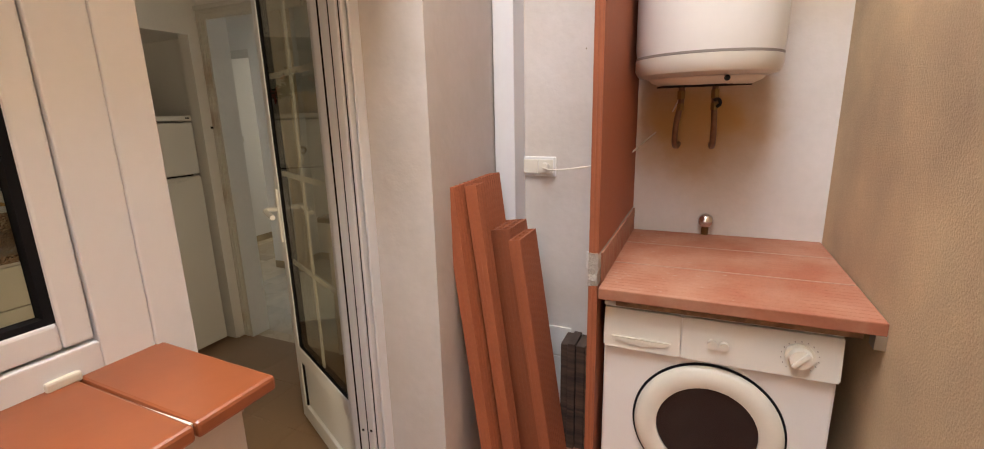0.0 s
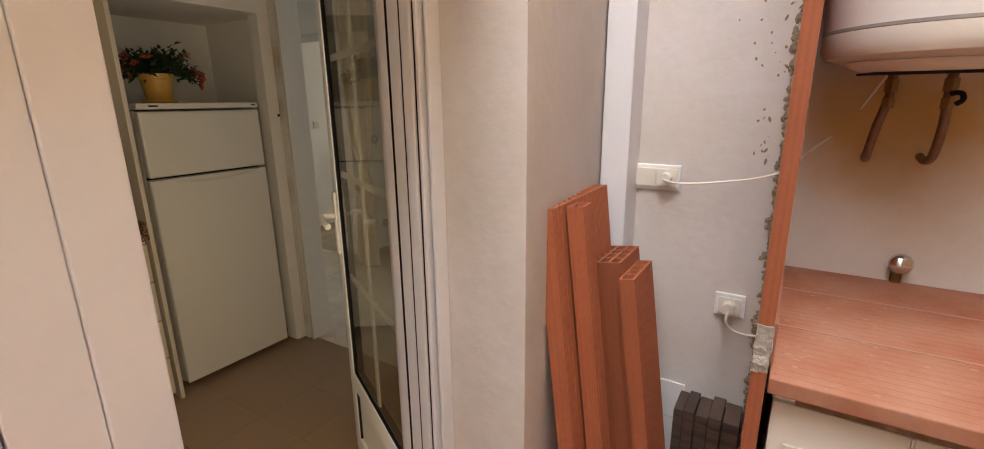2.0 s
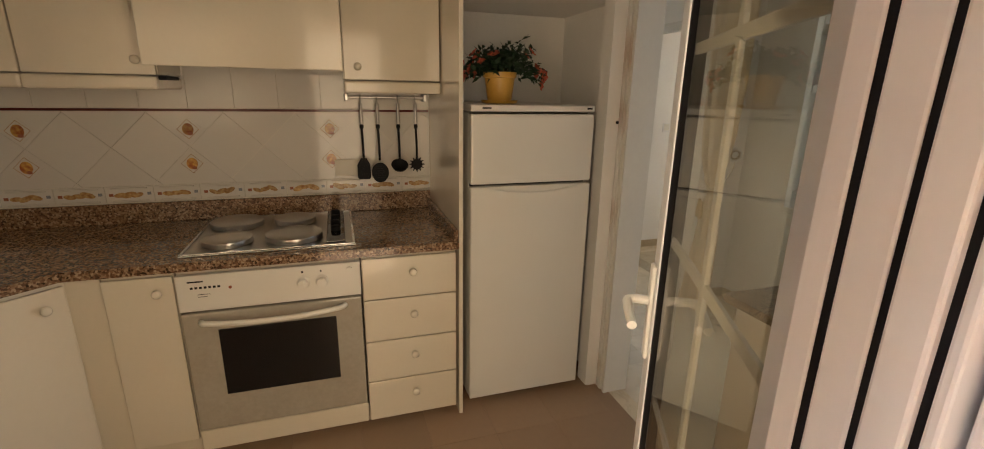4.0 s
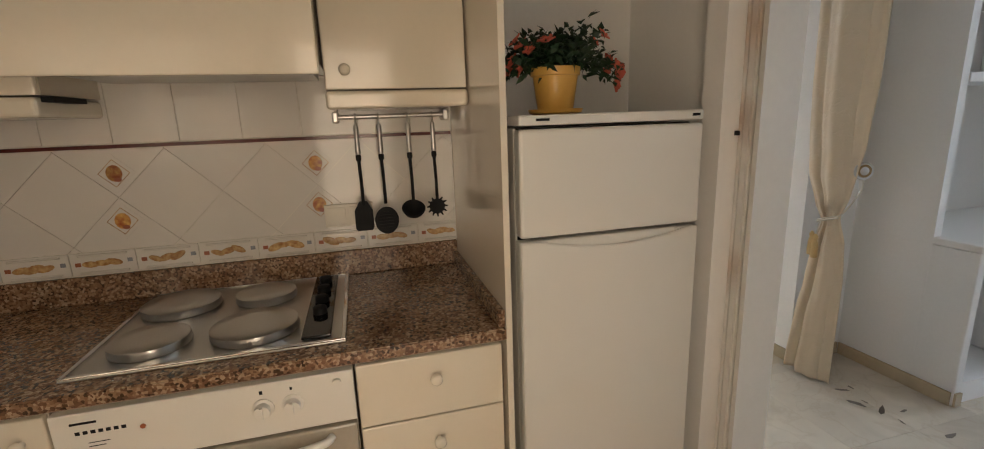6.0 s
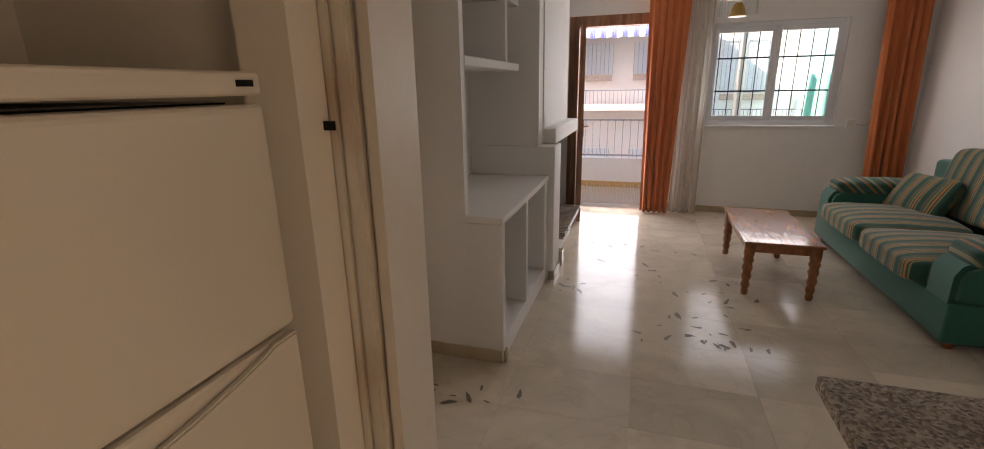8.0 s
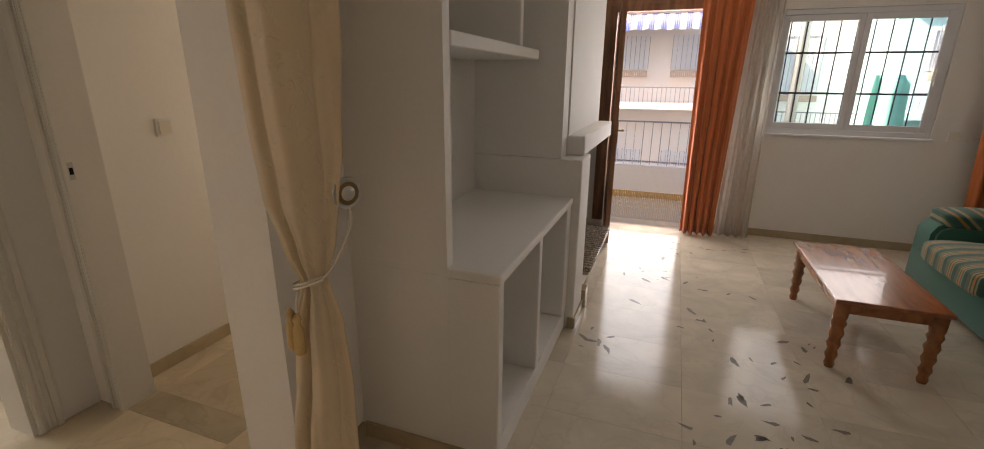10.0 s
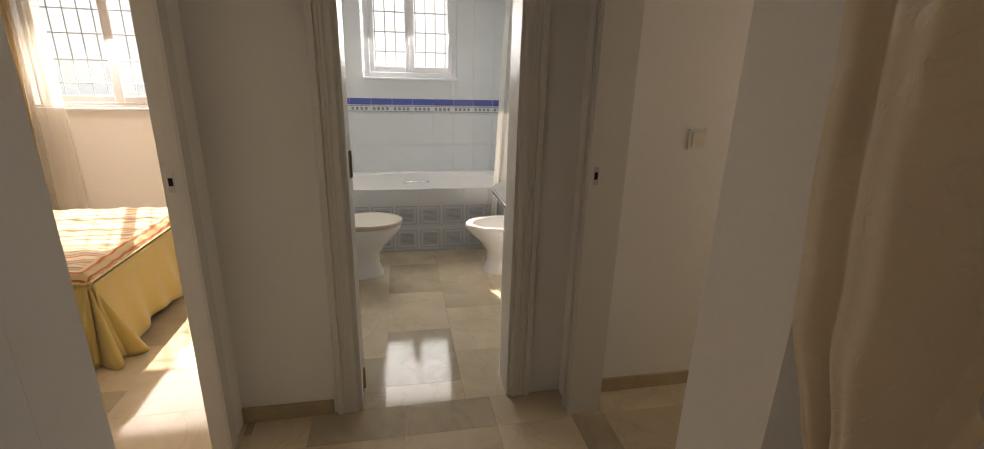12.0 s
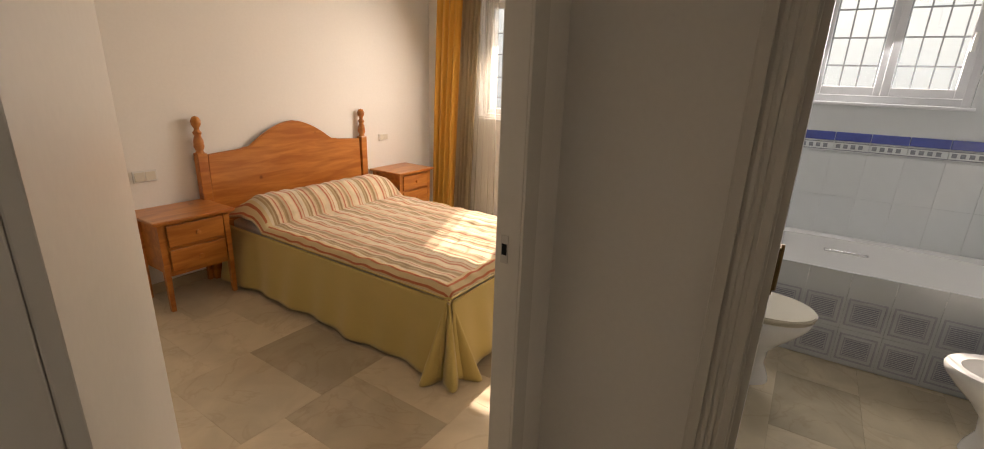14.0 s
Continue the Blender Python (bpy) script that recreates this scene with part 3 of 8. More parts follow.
def hit_wall(bm, axis, at, thick, lo, hi, z0, z1, holes=()):
    """A wall in the plane axis = at..at+thick from lo to hi, with holes (lo, hi, z0, z1)."""
    cuts = sorted({lo, hi, *[h[0] for h in holes], *[h[1] for h in holes]})
    zs = sorted({z0, z1, *[h[2] for h in holes], *[h[3] for h in holes]})
    for a, b in zip(cuts, cuts[1:]):
        run = []
        for c, d in zip(zs, zs[1:]):
            if any(h[0] < (a + b) / 2 < h[1] and h[2] < (c + d) / 2 < h[3] for h in holes):
                run.append(None)
            else:
                run.append((c, d))
        start = None
        for seg in run + [None]:
            if seg and start is None:
                start = seg[0]
            if seg:
                end = seg[1]
            if not seg and start is not None:
                if axis == 0:
                    box(bm, at, at + thick, a, b, start, end)
                else:
                    box(bm, a, b, at, at + thick, start, end)
                start = None
    bmesh.ops.remove_doubles(bm, verts=bm.verts, dist=1e-5)
    return bm


def wall(name, axis, at, thick, lo, hi, z0, z1, mat_, holes=(), label="", category="wall"):
    return structure(name, hit_wall(bmesh.new(), axis, at, thick, lo, hi, z0, z1, holes), mat_, label, category)

# ---- large structure ----
H = 2.55
# Patio walls rise out of view to 5.2 m to keep the sun out
wall("wall_kitchen_patio", 0, -0.86, 0.355, -1.6, 1.76, 0, 5.2, PATIO_PAINT, ((-0.60, 1.036, 1.0, 2.15), (1.036, 1.76, 0.0, 2.15)), "rough painted wall between patio and kitchen")
structure("wall_column", prism(bmesh.new(), [(-0.86, 1.76), (-0.505, 1.76), (-0.575, 2.50), (-0.86, 2.52)], 0, 5.2), PATIO_PAINT, "white rendered column beside the kitchen door", "wall")
structure("wall_patio_back", boxes((-0.86, -0.03, 2.50, 2.80, 0, 5.2), (-0.03, 0.80, 2.66, 2.80, 0, 5.2)), PATIO_PAINT, "white rendered back wall of the patio", "wall")
structure("wall_patio_side", boxes((0.69, 0.85, -1.6, 2.66, 0, 5.2)), OCHRE_WALL, "rough ochre rendered patio wall", "wall")
structure("wall_patio_front", boxes((-0.96, 0.85, -1.8, -1.6, 0, 5.2)), PATIO_PAINT, "rendered patio wall", "wall")
structure("floor_patio", boxes((-0.505, 0.85, -1.6, 2.80, -0.1, 0.0)), DUSTY_TERRA, "terracotta patio floor", "floor")

# kitchen
wall("wall_kitchen_back", 0, -3.42, 0.15, -1.35, 2.63, 0, H, PLASTER, (), "tiled kitchen wall behind the hob")
structure("wall_kitchen_side", boxes((-3.42, -0.86, -1.5, -1.35, 0, H)), PLASTER, "plain kitchen wall", "wall")
structure("wall_fridge_niche", boxes((-3.27, -2.60, 1.90, 2.63, 1.965, H), (-2.69, -2.60, 2.55, 2.63, 0, 1.965)), PLASTER, "plastered box above the fridge niche", "wall")
wall("wall_kitchen_living", 1, 2.63, 0.105, -3.42, 0.74, 0, H, PLASTER, ((-2.53, -1.77, 0, 2.1), (-1.77, -0.40, 0.87, 1.95)), "white wall between kitchen and living room")
structure("wall_hall_corner", boxes((-3.55, -3.4205, 2.5105, 2.735, 0, H)), PLASTER, "white wall corner between hall and bedroom doorway", "wall")
structure("floor_kitchen", boxes((-3.27, -0.505, -1.35, 2.645, -0.1, 0.0)), BROWN_TILE, "brown tiled kitchen floor", "floor")

# living room
wall("wall_window", 1, 8.02, 0.22, -3.9, 1.1, 0, H, PLASTER, ((-2.95, -2.05, 0, 2.14), (-1.50, -0.20, 1.02, 2.10)), "white wall with balcony door and window")
structure("wall_sofa", boxes((0.52, 0.74, 2.735, 8.02, 0, H)), PLASTER, "white wall behind the sofa", "wall")
structure("wall_living_side", boxes((-3.63, -3.40, 3.84, 8.02, 0, H)), PLASTER, "white wall beside the curtain and behind the shelves", "wall")
structure("wall_shelf_side", boxes((-3.40, -2.99, 4.215, 4.265, 0, H)), PLASTER, "white side wall of the built-in shelves", "wall")

# hall
wall("wall_bedroom_hall", 1, 2.446, 0.064, -7.7, -3.42, 0, H, PLASTER, ((-4.52, -3.70, 0, 2.05),), "white hall wall with the bedroom door")
wall("wall_bath_hall", 0, -4.86, 0.16, 2.51, 4.35, 0, H, PLASTER, ((3.0, 3.70, 0, 2.05),), "white hall wall with the bathroom door")
wall("wall_room_hall", 1, 3.95, 0.13, -4.70, -3.63, 0, H, PLASTER, ((-4.52, -3.66, 0, 2.05),), "white hall wall with an open doorway")
# The end wall's window hole is unseen, added for the fill lamp
structure("wall_far_room", boxes((-4.80, -4.66, 4.08, 6.5, 0, H), (-4.66, -4.55, 6.3, 6.5, 0, H), (-3.70, -3.63, 6.3, 6.5, 0, H), (-4.55, -3.70, 6.3, 6.5, 0, 0.95), (-4.55, -3.70, 6.3, 6.5, 2.05, H)), PLASTER, "plain white wall with a light switch and an added, unseen window opening", "wall")

# bathroom
wall("wall_bath_window", 0, -7.92, 0.22, 2.43, 4.35, 0, H, BATH_TILE, ((2.90, 3.80, 1.42, 2.25),), "pale tiled bathroom wall with a window")
structure("wall_bath_end", boxes((-7.92, -4.86, 4.35, 4.55, 0, H)), BATH_TILE, "pale tiled bathroom wall", "wall")
# bedroom
wall("wall_bed_window", 0, -7.92, 0.22, -0.7, 2.446, 0, H, PLASTER, ((0.15, 1.45, 1.12, 2.25),), "white bedroom wall with a window")
structure("wall_headboard", boxes((-7.92, -3.3, -0.70, -0.52, 0, H)), PLASTER, "white bedroom wall behind the bed", "wall")
structure("wall_bed_side", boxes((-3.57, -3.42, -0.52, 2.446, 0, H)), PLASTER, "white bedroom wall", "wall")
structure("floor", boxes((-7.92, 1.1, 2.66, 8.24, -0.12, -0.012), (-7.92, -3.42, -0.7, 2.659, -0.12, -0.012), (-3.42, -3.27, 2.4, 2.66, -0.12, -0.012)), MARBLE, "polished cream marble floor", "floor")
structure("ceiling", boxes((-8.1, 1.1, 2.43, 8.24, H, H + 0.2), (-8.1, -0.86, -1.5, 2.43, H, H + 0.2)), PLASTER, "plain white ceiling", "ceiling")
# Unseen block above the ceilings, added to shade the patio
structure("roof", boxes((-8.2, -0.86, -1.6, 8.3, H + 0.2, 5.6), (-0.86, 1.1, 2.80, 8.3, H + 0.2, 5.6)), FACADE, "unseen upper storey added to keep the sun off the patio", "wall")
structure("wall_patio_facing", boxes((-0.03, 0.689, 2.622, 2.6296, 0, 5.2)), STAINED_PAINT, "damp-stained white paint behind the water heater", "wall")

# ---- patio ----
def turned(bm, loc, ang):
    """Moves a bmesh drawn along +x from the origin to loc, turned by ang degrees."""
    bm.transform(Matrix.Translation(loc) @ Matrix.Rotation(radians(ang), 4, "Z"))
    return bm


def patio_door():
    """The white aluminium door and window in one frame."""
    frame_ = structure("door_frame_patio", boxes(
        (-0.80, -0.74, 1.0462, 1.125, 0.0, 2.15), (-0.86, -0.835, 1.70, 1.76, 0.0, 2.15), (-0.828, -0.795, 1.70, 1.76, 0.0, 2.15), (-0.787, -0.758, 1.695, 1.76, 0.0, 2.15),
        (-0.752, -0.742, 1.70, 1.76, 0.0, 2.15), (-0.736, -0.726, 1.715, 1.76, 0.0, 2.15), (-0.80, -0.74, 1.125, 1.70, 2.08, 2.15), bevel=0.003), ALU, "white aluminium door frame with grooves")
    part("gasket", boxes((-0.835, -0.828, 1.7015, 1.758, 0, 2.14), (-0.795, -0.787, 1.7015, 1.758, 0, 2.14), (-0.758, -0.752, 1.7035, 1.758, 0, 2.14), (-0.742, -0.736, 1.735, 1.758, 0, 2.14)), RUBBER, frame_, "black rubber gasket")
    part("screw_cover", boxes((-0.815, -0.808, 1.697, 1.70, 0.36, 0.368), (-0.775, -0.768, 1.692, 1.70, 0.37, 0.378)), RUBBER, frame_, "dark screw hole")
    leaf = thing("patio_door", "open white aluminium door with glass panes and bars, at the kitchen doorway", "door", (-0.84, 1.735, 0.03))
    L, ang, base = 0.715, 180 - 27.3, (-0.84, 1.735, 0.0)
    part("stile", turned(boxes((0.0, 0.075, -0.022, 0.022, 0.03, 2.07), bevel=0.004), base, ang), ALU, leaf)
    part("stile", turned(boxes((L - 0.06, L, -0.022, 0.022, 0.03, 2.07), bevel=0.004), base, ang), ALU, leaf)
    for z0, z1 in ((0.03, 0.11), (0.345, 0.42), (1.99, 2.07)):
        part("rail", turned(boxes((0.075, L - 0.06, -0.022, 0.022, z0, z1), bevel=0.003), base, ang), ALU, leaf)
    part("lower_panel", turned(boxes((0.07, L - 0.055, -0.008, 0.008, 0.10, 0.35)), base, ang), ALU, leaf)
    part("gasket", turned(boxes((0.075, 0.081, -0.017, 0.017, 0.42, 1.99), (L - 0.072, L - 0.06, -0.018, 0.018, 0.42, 1.99), (0.081, L - 0.072, -0.017, 0.017, 0.42, 0.426),
        (L - 0.068, L - 0.06, -0.017, 0.017, 0.11, 0.345)), base, ang), RUBBER, leaf, "black rubber gasket")
    for z in (0.84, 1.24, 1.64):
        part("glazing_bar", turned(boxes((0.081, L - 0.072, -0.004, 0.004, z - 0.011, z + 0.011), bevel=0.002), base, ang), ALU, leaf)
    part("glazing_bar", turned(boxes((0.37, 0.392, -0.0045, 0.0045, 0.426, 1.99), bevel=0.002), base, ang), ALU, leaf)
    g = part("pane", turned(boxes((0.078, L - 0.066, 0.009, 0.012, 0.422, 1.99)), base, ang), SMOKED, leaf, "slightly yellow glass")
    g.visible_shadow = False
    h = bmesh.new()
    box(h, L - 0.045, L - 0.012, 0.022, 0.032, 0.93, 1.17, 0.004)
    tube(h, curve([(L - 0.03, 0.03, 1.08), (L - 0.03, 0.075, 1.08), (L - 0.06, 0.082, 1.075), (L - 0.14, 0.08, 1.065)], 5), 0.011)
    part("handle", turned(h, base, ang), WHITE_PLASTIC, leaf, "white lever handle")
    h = bmesh.new()
    box(h, L - 0.045, L - 0.012, -0.032, -0.022, 0.93, 1.17, 0.004)
    tube(h, curve([(L - 0.03, -0.03, 1.08), (L - 0.03, -0.075, 1.08), (L - 0.06, -0.082, 1.075), (L - 0.14, -0.08, 1.065)], 5), 0.011)
    part("handle", turned(h, base, ang), WHITE_PLASTIC, leaf, "white lever handle")


def kitchen_window():
    w = structure("window_kitchen", boxes((-0.80, -0.745, 0.955, 1.046, 1.0, 2.15), (-0.80, -0.745, -0.60, 0.955, 1.0, 1.085), (-0.80, -0.745, -0.60, 0.955, 2.08, 2.15),
        (-0.80, -0.745, -0.60, -0.53, 1.085, 2.08), bevel=0.003), ALU, "white aluminium kitchen window frame")
    part("sash", boxes((-0.795, -0.752, 0.905, 0.953, 1.09, 2.078), (-0.795, -0.752, 0.15, 0.905, 1.09, 1.14), (-0.795, -0.752, 0.15, 0.905, 2.03, 2.078), (-0.795, -0.752, 0.15, 0.20, 1.14, 2.03), bevel=0.006), ALU, w)
    part("gasket", boxes((-0.785, -0.758, 0.89, 0.905, 1.14, 2.03), (-0.785, -0.758, 0.20, 0.89, 1.14, 1.152)), RUBBER, w, "black rubber gasket")
    part("sash", boxes((-0.798, -0.775, -0.53, -0.48, 1.09, 2.078), (-0.798, -0.775, -0.48, 0.14, 1.09, 1.14), (-0.798, -0.775, -0.48, 0.14, 2.03, 2.078), (-0.798, -0.775, 0.09, 0.145, 1.14, 2.03), bevel=0.005), ALU, w)
    g = part("pane", boxes((-0.778, -0.774, 0.20, 0.892, 1.148, 2.03), (-0.789, -0.785, -0.48, 0.09, 1.14, 2.03)), GLASS, w, "clear glass pane")
    g.visible_shadow = False
    part("sash_bar", boxes((-0.772, -0.764, 0.20, 0.89, 1.50, 1.53), bevel=0.003), ALU, w)
    part("drain_cover", boxes((-0.746, -0.733, 0.862, 0.915, 1.030, 1.050), bevel=0.005), PLASTIC, w, "yellowed plastic drain cover")
    sill = structure("window_sill_kitchen", boxes((-0.765, -0.51, -0.80, 1.045, 0.94, 1.005)), CEMENT, "cement bed under the sill tiles")
    y = 1.062
    i = 0
    while y > -0.75:
        x1 = -0.435
        b = boxes((-0.762, x1, y - 0.150, y, 1.006, 1.034), bevel=0.006)
        for v in b.verts:
            if v.co.x > x1 - 0.05:
                v.co.z -= 0.012 * (v.co.x - x1 + 0.05) / 0.05
        part("sill_tile", b, TERRA_GLAZED, sill)
        y -= 0.153
        i += 1
    part("grout", boxes((-0.76, -0.446, -0.78, 1.056, 1.007, 1.0205)), PLASTIC, sill, "pale grout")


def hollow_brick(bm, m, w, d, h, nx, ny, wall_=0.007):
    """A terracotta board with open cells along its length, standing on its end."""
    cx, cy = (w - wall_ * (nx + 1)) / nx, (d - wall_ * (ny + 1)) / ny
    n0 = len(bm.verts)
    for i in range(nx + 1):
        x = i * (cx + wall_)
        box(bm, x, x + wall_, 0, d, 0, h)
    for j in range(ny + 1):
        y = j * (cy + wall_)
        for i in range(nx):
            x = i * (cx + wall_) + wall_
            box(bm, x, x + cx, y, y + wall_, 0, h - 0.0004)
    # shallow ribs on the broad faces
    k = max(2, int(w / 0.02))
    for i in range(k):
        x = (i + 0.5) * w / k
        box(bm, x - 0.003, x + 0.003, -0.0015, 0.001, 0, h - 0.001), box(bm, x - 0.003, x + 0.003, d - 0.001, d + 0.0015, 0, h - 0.001)
    k = max(2, int(d / 0.015))
    for i in range(k):
        y = (i + 0.5) * d / k
        box(bm, -0.0015, 0.001, y - 0.0025, y + 0.0025, 0, h - 0.001), box(bm, w - 0.001, w + 0.0015, y - 0.0025, y + 0.0025, 0, h - 0.001)
    bmesh.ops.transform(bm, matrix=m, verts=list(bm.verts)[n0:])
    return bm


def leaning(bm_args, base, top, spin):
    """The pose of a board that leans from base to top."""
    d = (Vector(top) - Vector(base)).normalized()
    x = Vector((math.cos(radians(spin)), math.sin(radians(spin)), 0))
    y = d.cross(x).normalized()
    x = y.cross(d).normalized()
    m = Matrix((x, y, d)).transposed().to_4x4()
    m.translation = Vector(base)
    return m


def patio_things():
    for name, h, wx, dy, nx, ny, base, top, spin, lab in (
            ("terracotta_board", 1.235, 0.40, 0.045, 10, 1, (-0.405, 2.295, 0.005), (-0.550, 2.295, 1.225), -90, "tall hollow terracotta board leaning on the column"),
            ("terracotta_board", 1.235, 0.065, 0.045, 1, 1, (-0.345, 2.02, 0.005), (-0.495, 2.02, 1.23), -90, "narrow hollow terracotta board leaning on another board"),
            ("terracotta_brick", 1.035, 0.19, 0.10, 4, 3, (-0.36, 2.325, 0.005), (-0.50, 2.325, 1.02), -90, "short hollow terracotta block leaning beside the boards"),
            ("terracotta_brick", 1.01, 0.19, 0.045, 4, 1, (-0.257, 2.300, 0.005), (-0.397, 2.300, 1.0), -90, "short hollow terracotta board leaning beside the boards")):
        t = thing(name, lab, "brick", base, "leaning terracotta boards")
        part("clay_body", hollow_brick(bmesh.new(), leaning(None, base, top, spin), wx, dy, h, nx, ny), TERRA, t)
    single("dark_board", boxes((-0.255, -0.225, 2.34, 2.46, 0.0, 0.50), (-0.223, -0.19, 2.33, 2.46, 0, 0.51), (-0.188, -0.15, 2.34, 2.46, 0, 0.50), (-0.148, -0.11, 2.33, 2.46, 0, 0.515), (-0.108, -0.06, 2.34, 2.46, 0, 0.505), bevel=0.003),
        DARK_WOOD_BOARD, "old dark grooved board standing against the patio wall", "board")
    single("duct", boxes((-0.558, -0.468, 2.375, 2.50, 0.35, 5.0), bevel=0.004), ALU, "white square duct running up the patio wall", "duct")
    part_ = structure("wall_tile_low", boxes((-0.49, -0.25, 2.492, 2.4995, 0.36, 0.50), (-0.47, -0.20, 2.493, 2.4995, 0.0, 0.35)), WHITE_PLASTIC, "old white tile left on the wall")
    for name, x0, x1, z0, z1, lab in (("double_socket", -0.482, -0.325, 1.198, 1.283, "white double socket with a plugged cable on the patio wall"), ("socket", -0.185, -0.095, 0.797, 0.877, "white socket with a plug on the patio wall")):
        s = thing(name, lab, "socket", ((x0 + x1) / 2, 2.5, (z0 + z1) / 2))
        part("frame", boxes((x0, x1, 2.489, 2.4995, z0, z1), bevel=0.004), WHITE_PLASTIC, s)
        n = 2 if x1 - x0 > 0.12 else 1
        w = (x1 - x0 - 0.02) / n
        for i in range(n):
            part("insert", boxes((x0 + 0.01 + i * w + 0.001, x0 + 0.01 + (i + 1) * w - 0.001, 2.483, 2.4885, z0 + 0.012, z1 - 0.012), bevel=0.002), PLASTIC, s)
        cx, cz = x1 - 0.01 - w / 2, (z0 + z1) / 2
        b = cyl(bmesh.new(), (cx, 2.4825, cz), (cx, 2.45, cz), 0.019)
        part("plug", b, PLASTIC, s, smooth=40)
    b = bmesh.new()
    tube(b, curve([(-0.372, 2.452, 1.24), (-0.33, 2.43, 1.235), (-0.25, 2.44, 1.24), (-0.12, 2.46, 1.26), (-0.035, 2.49, 1.29), (0.02, 2.60, 1.34), (0.10, 2.63, 1.42), (0.17, 2.60, 1.56)], 6), 0.0035, 6)
    single("cable", b, PLASTIC, "thin cream cable from the socket to the water heater", "cable")
    b = tube(bmesh.new(), curve([(-0.14, 2.452, 0.835), (-0.14, 2.435, 0.80), (-0.12, 2.45, 0.77), (-0.085, 2.47, 0.755), (-0.05, 2.49, 0.75)], 6), 0.0035, 6)
    single("cable", b, PLASTIC, "thin cream cable hanging from the low socket", "cable")

    # thin brick partition with its rough plaster edge
    p = structure("wall_partition", boxes((-0.042, -0.014, 1.865, 2.50, 0, 0.965), (-0.030, -0.014, 2.50, 2.655, 0, 0.965), (-0.042, -0.014, 1.865, 2.50, 1.06, 5.0), (-0.030, -0.014, 2.50, 2.655, 1.06, 5.0)), TERRA, "thin terracotta partition beside the washing machine", "wall")
    b = boxes((-0.043, -0.0130, 1.862, 2.65, 0.962, 1.063))
    bmesh.ops.subdivide_edges(b, edges=[e for e in b.edges if e.calc_length() < 0.2], cuts=5, use_grid_fill=True)
    for v in b.verts:
        if v.co.y < 1.87:
            v.co += Vector((noise.noise(v.co * 60), noise.noise(v.co * 47), noise.noise(v.co * 53))) * 0.005
    part("cement_joint", b, CEMENT, p, "grey cement joint")
    b = bmesh.new()
    rnd2 = random.Random(17)
    for i in range(90):
        x, y = -0.005 + abs(rnd2.gauss(0, 0.20)), rnd2.uniform(1.86, 2.62)
        if x > 0.66:
            continue
        r, m = rnd2.uniform(0.001, 0.0045), rnd2.randint(5, 8)
        b.faces.new([b.verts.new((x + 2.2 * r * rnd2.uniform(0.5, 1) * math.cos(6.283 * k / m), y + r * rnd2.uniform(0.5, 1) * math.sin(6.283 * k / m), 0.9609)) for k in range(m)])
    shelf_dust = b
    part("edge_rib", boxes((-0.036, -0.030, 1.862, 1.866, 0, 0.96), (-0.024, -0.019, 1.862, 1.866, 0, 0.96), (-0.036, -0.030, 1.862, 1.866, 1.065, 5.0), (-0.024, -0.019, 1.862, 1.866, 1.065, 5.0)), TERRA, p)
    b = bmesh.new()
    rnd = random.Random(5)
    for i in range(620):
        z = rnd.uniform(0.03, 2.35)
        lump = 0.5 + 0.5 * noise.noise(Vector((z * 6, 3.1, 0)))
        s = rnd.uniform(0.003, 0.009) * (0.7 + lump)
        bmesh.ops.create_icosphere(b, subdivisions=1, radius=1, matrix=Matrix.Translation((-0.044 - abs(rnd.gauss(0, 0.007)) * (0.4 + 1.6 * lump), 2.499 - rnd.uniform(0, 0.003), z)) @ Matrix.Rotation(rnd.uniform(-1, 1), 4, "Y") @ Matrix.Diagonal((s, s * 0.4, s * rnd.uniform(0.8, 1.9), 1)))
    for i in range(50):
        z, x = rnd.gauss(1.62, 0.2), -0.05 - abs(rnd.gauss(0, 0.05))
        s = rnd.uniform(0.0015, 0.005)
        bmesh.ops.create_icosphere(b, subdivisions=1, radius=1, matrix=Matrix.Translation((x, 2.4995, z)) @ Matrix.Rotation(rnd.uniform(-1, 1), 4, "Y") @ Matrix.Diagonal((s, s * 0.25, s * rnd.uniform(0.8, 2.5), 1)))
    part("mortar_crumb", b, MORTAR, p, "rough brown mortar left on the wall", kind="stuff")

    # tiled shelf over the washing machine
    c = thing("tiled_shelf", "dusty terracotta tiled shelf above the washing machine", "shelf", (0.33, 2.25, 0.92))
    for y0, y1 in ((1.853, 2.125), (2.128, 2.40), (2.403, 2.655)):
        for x0, x1 in ((-0.010, 0.686),):
            b = boxes((x0, x1, y0, y1, 0.925, 0.96), bevel=0.003)
            part("tile", b, DUSTY_TERRA, c)
    b = bmesh.new()
    for i in range(30):
        y = 1.875 + i * 0.0255
        if all(abs(y - q) > 0.012 for q in (2.126, 2.4015)):
            box(b, -0.004, 0.682, y, y + 0.010, 0.9595, 0.9604)
    part("tile_rib", b, DUSTY_TERRA, c)
    part("grout", boxes((0.0, 0.68, 1.86, 2.65, 0.93, 0.957)), PLASTIC, c, "pale grout")
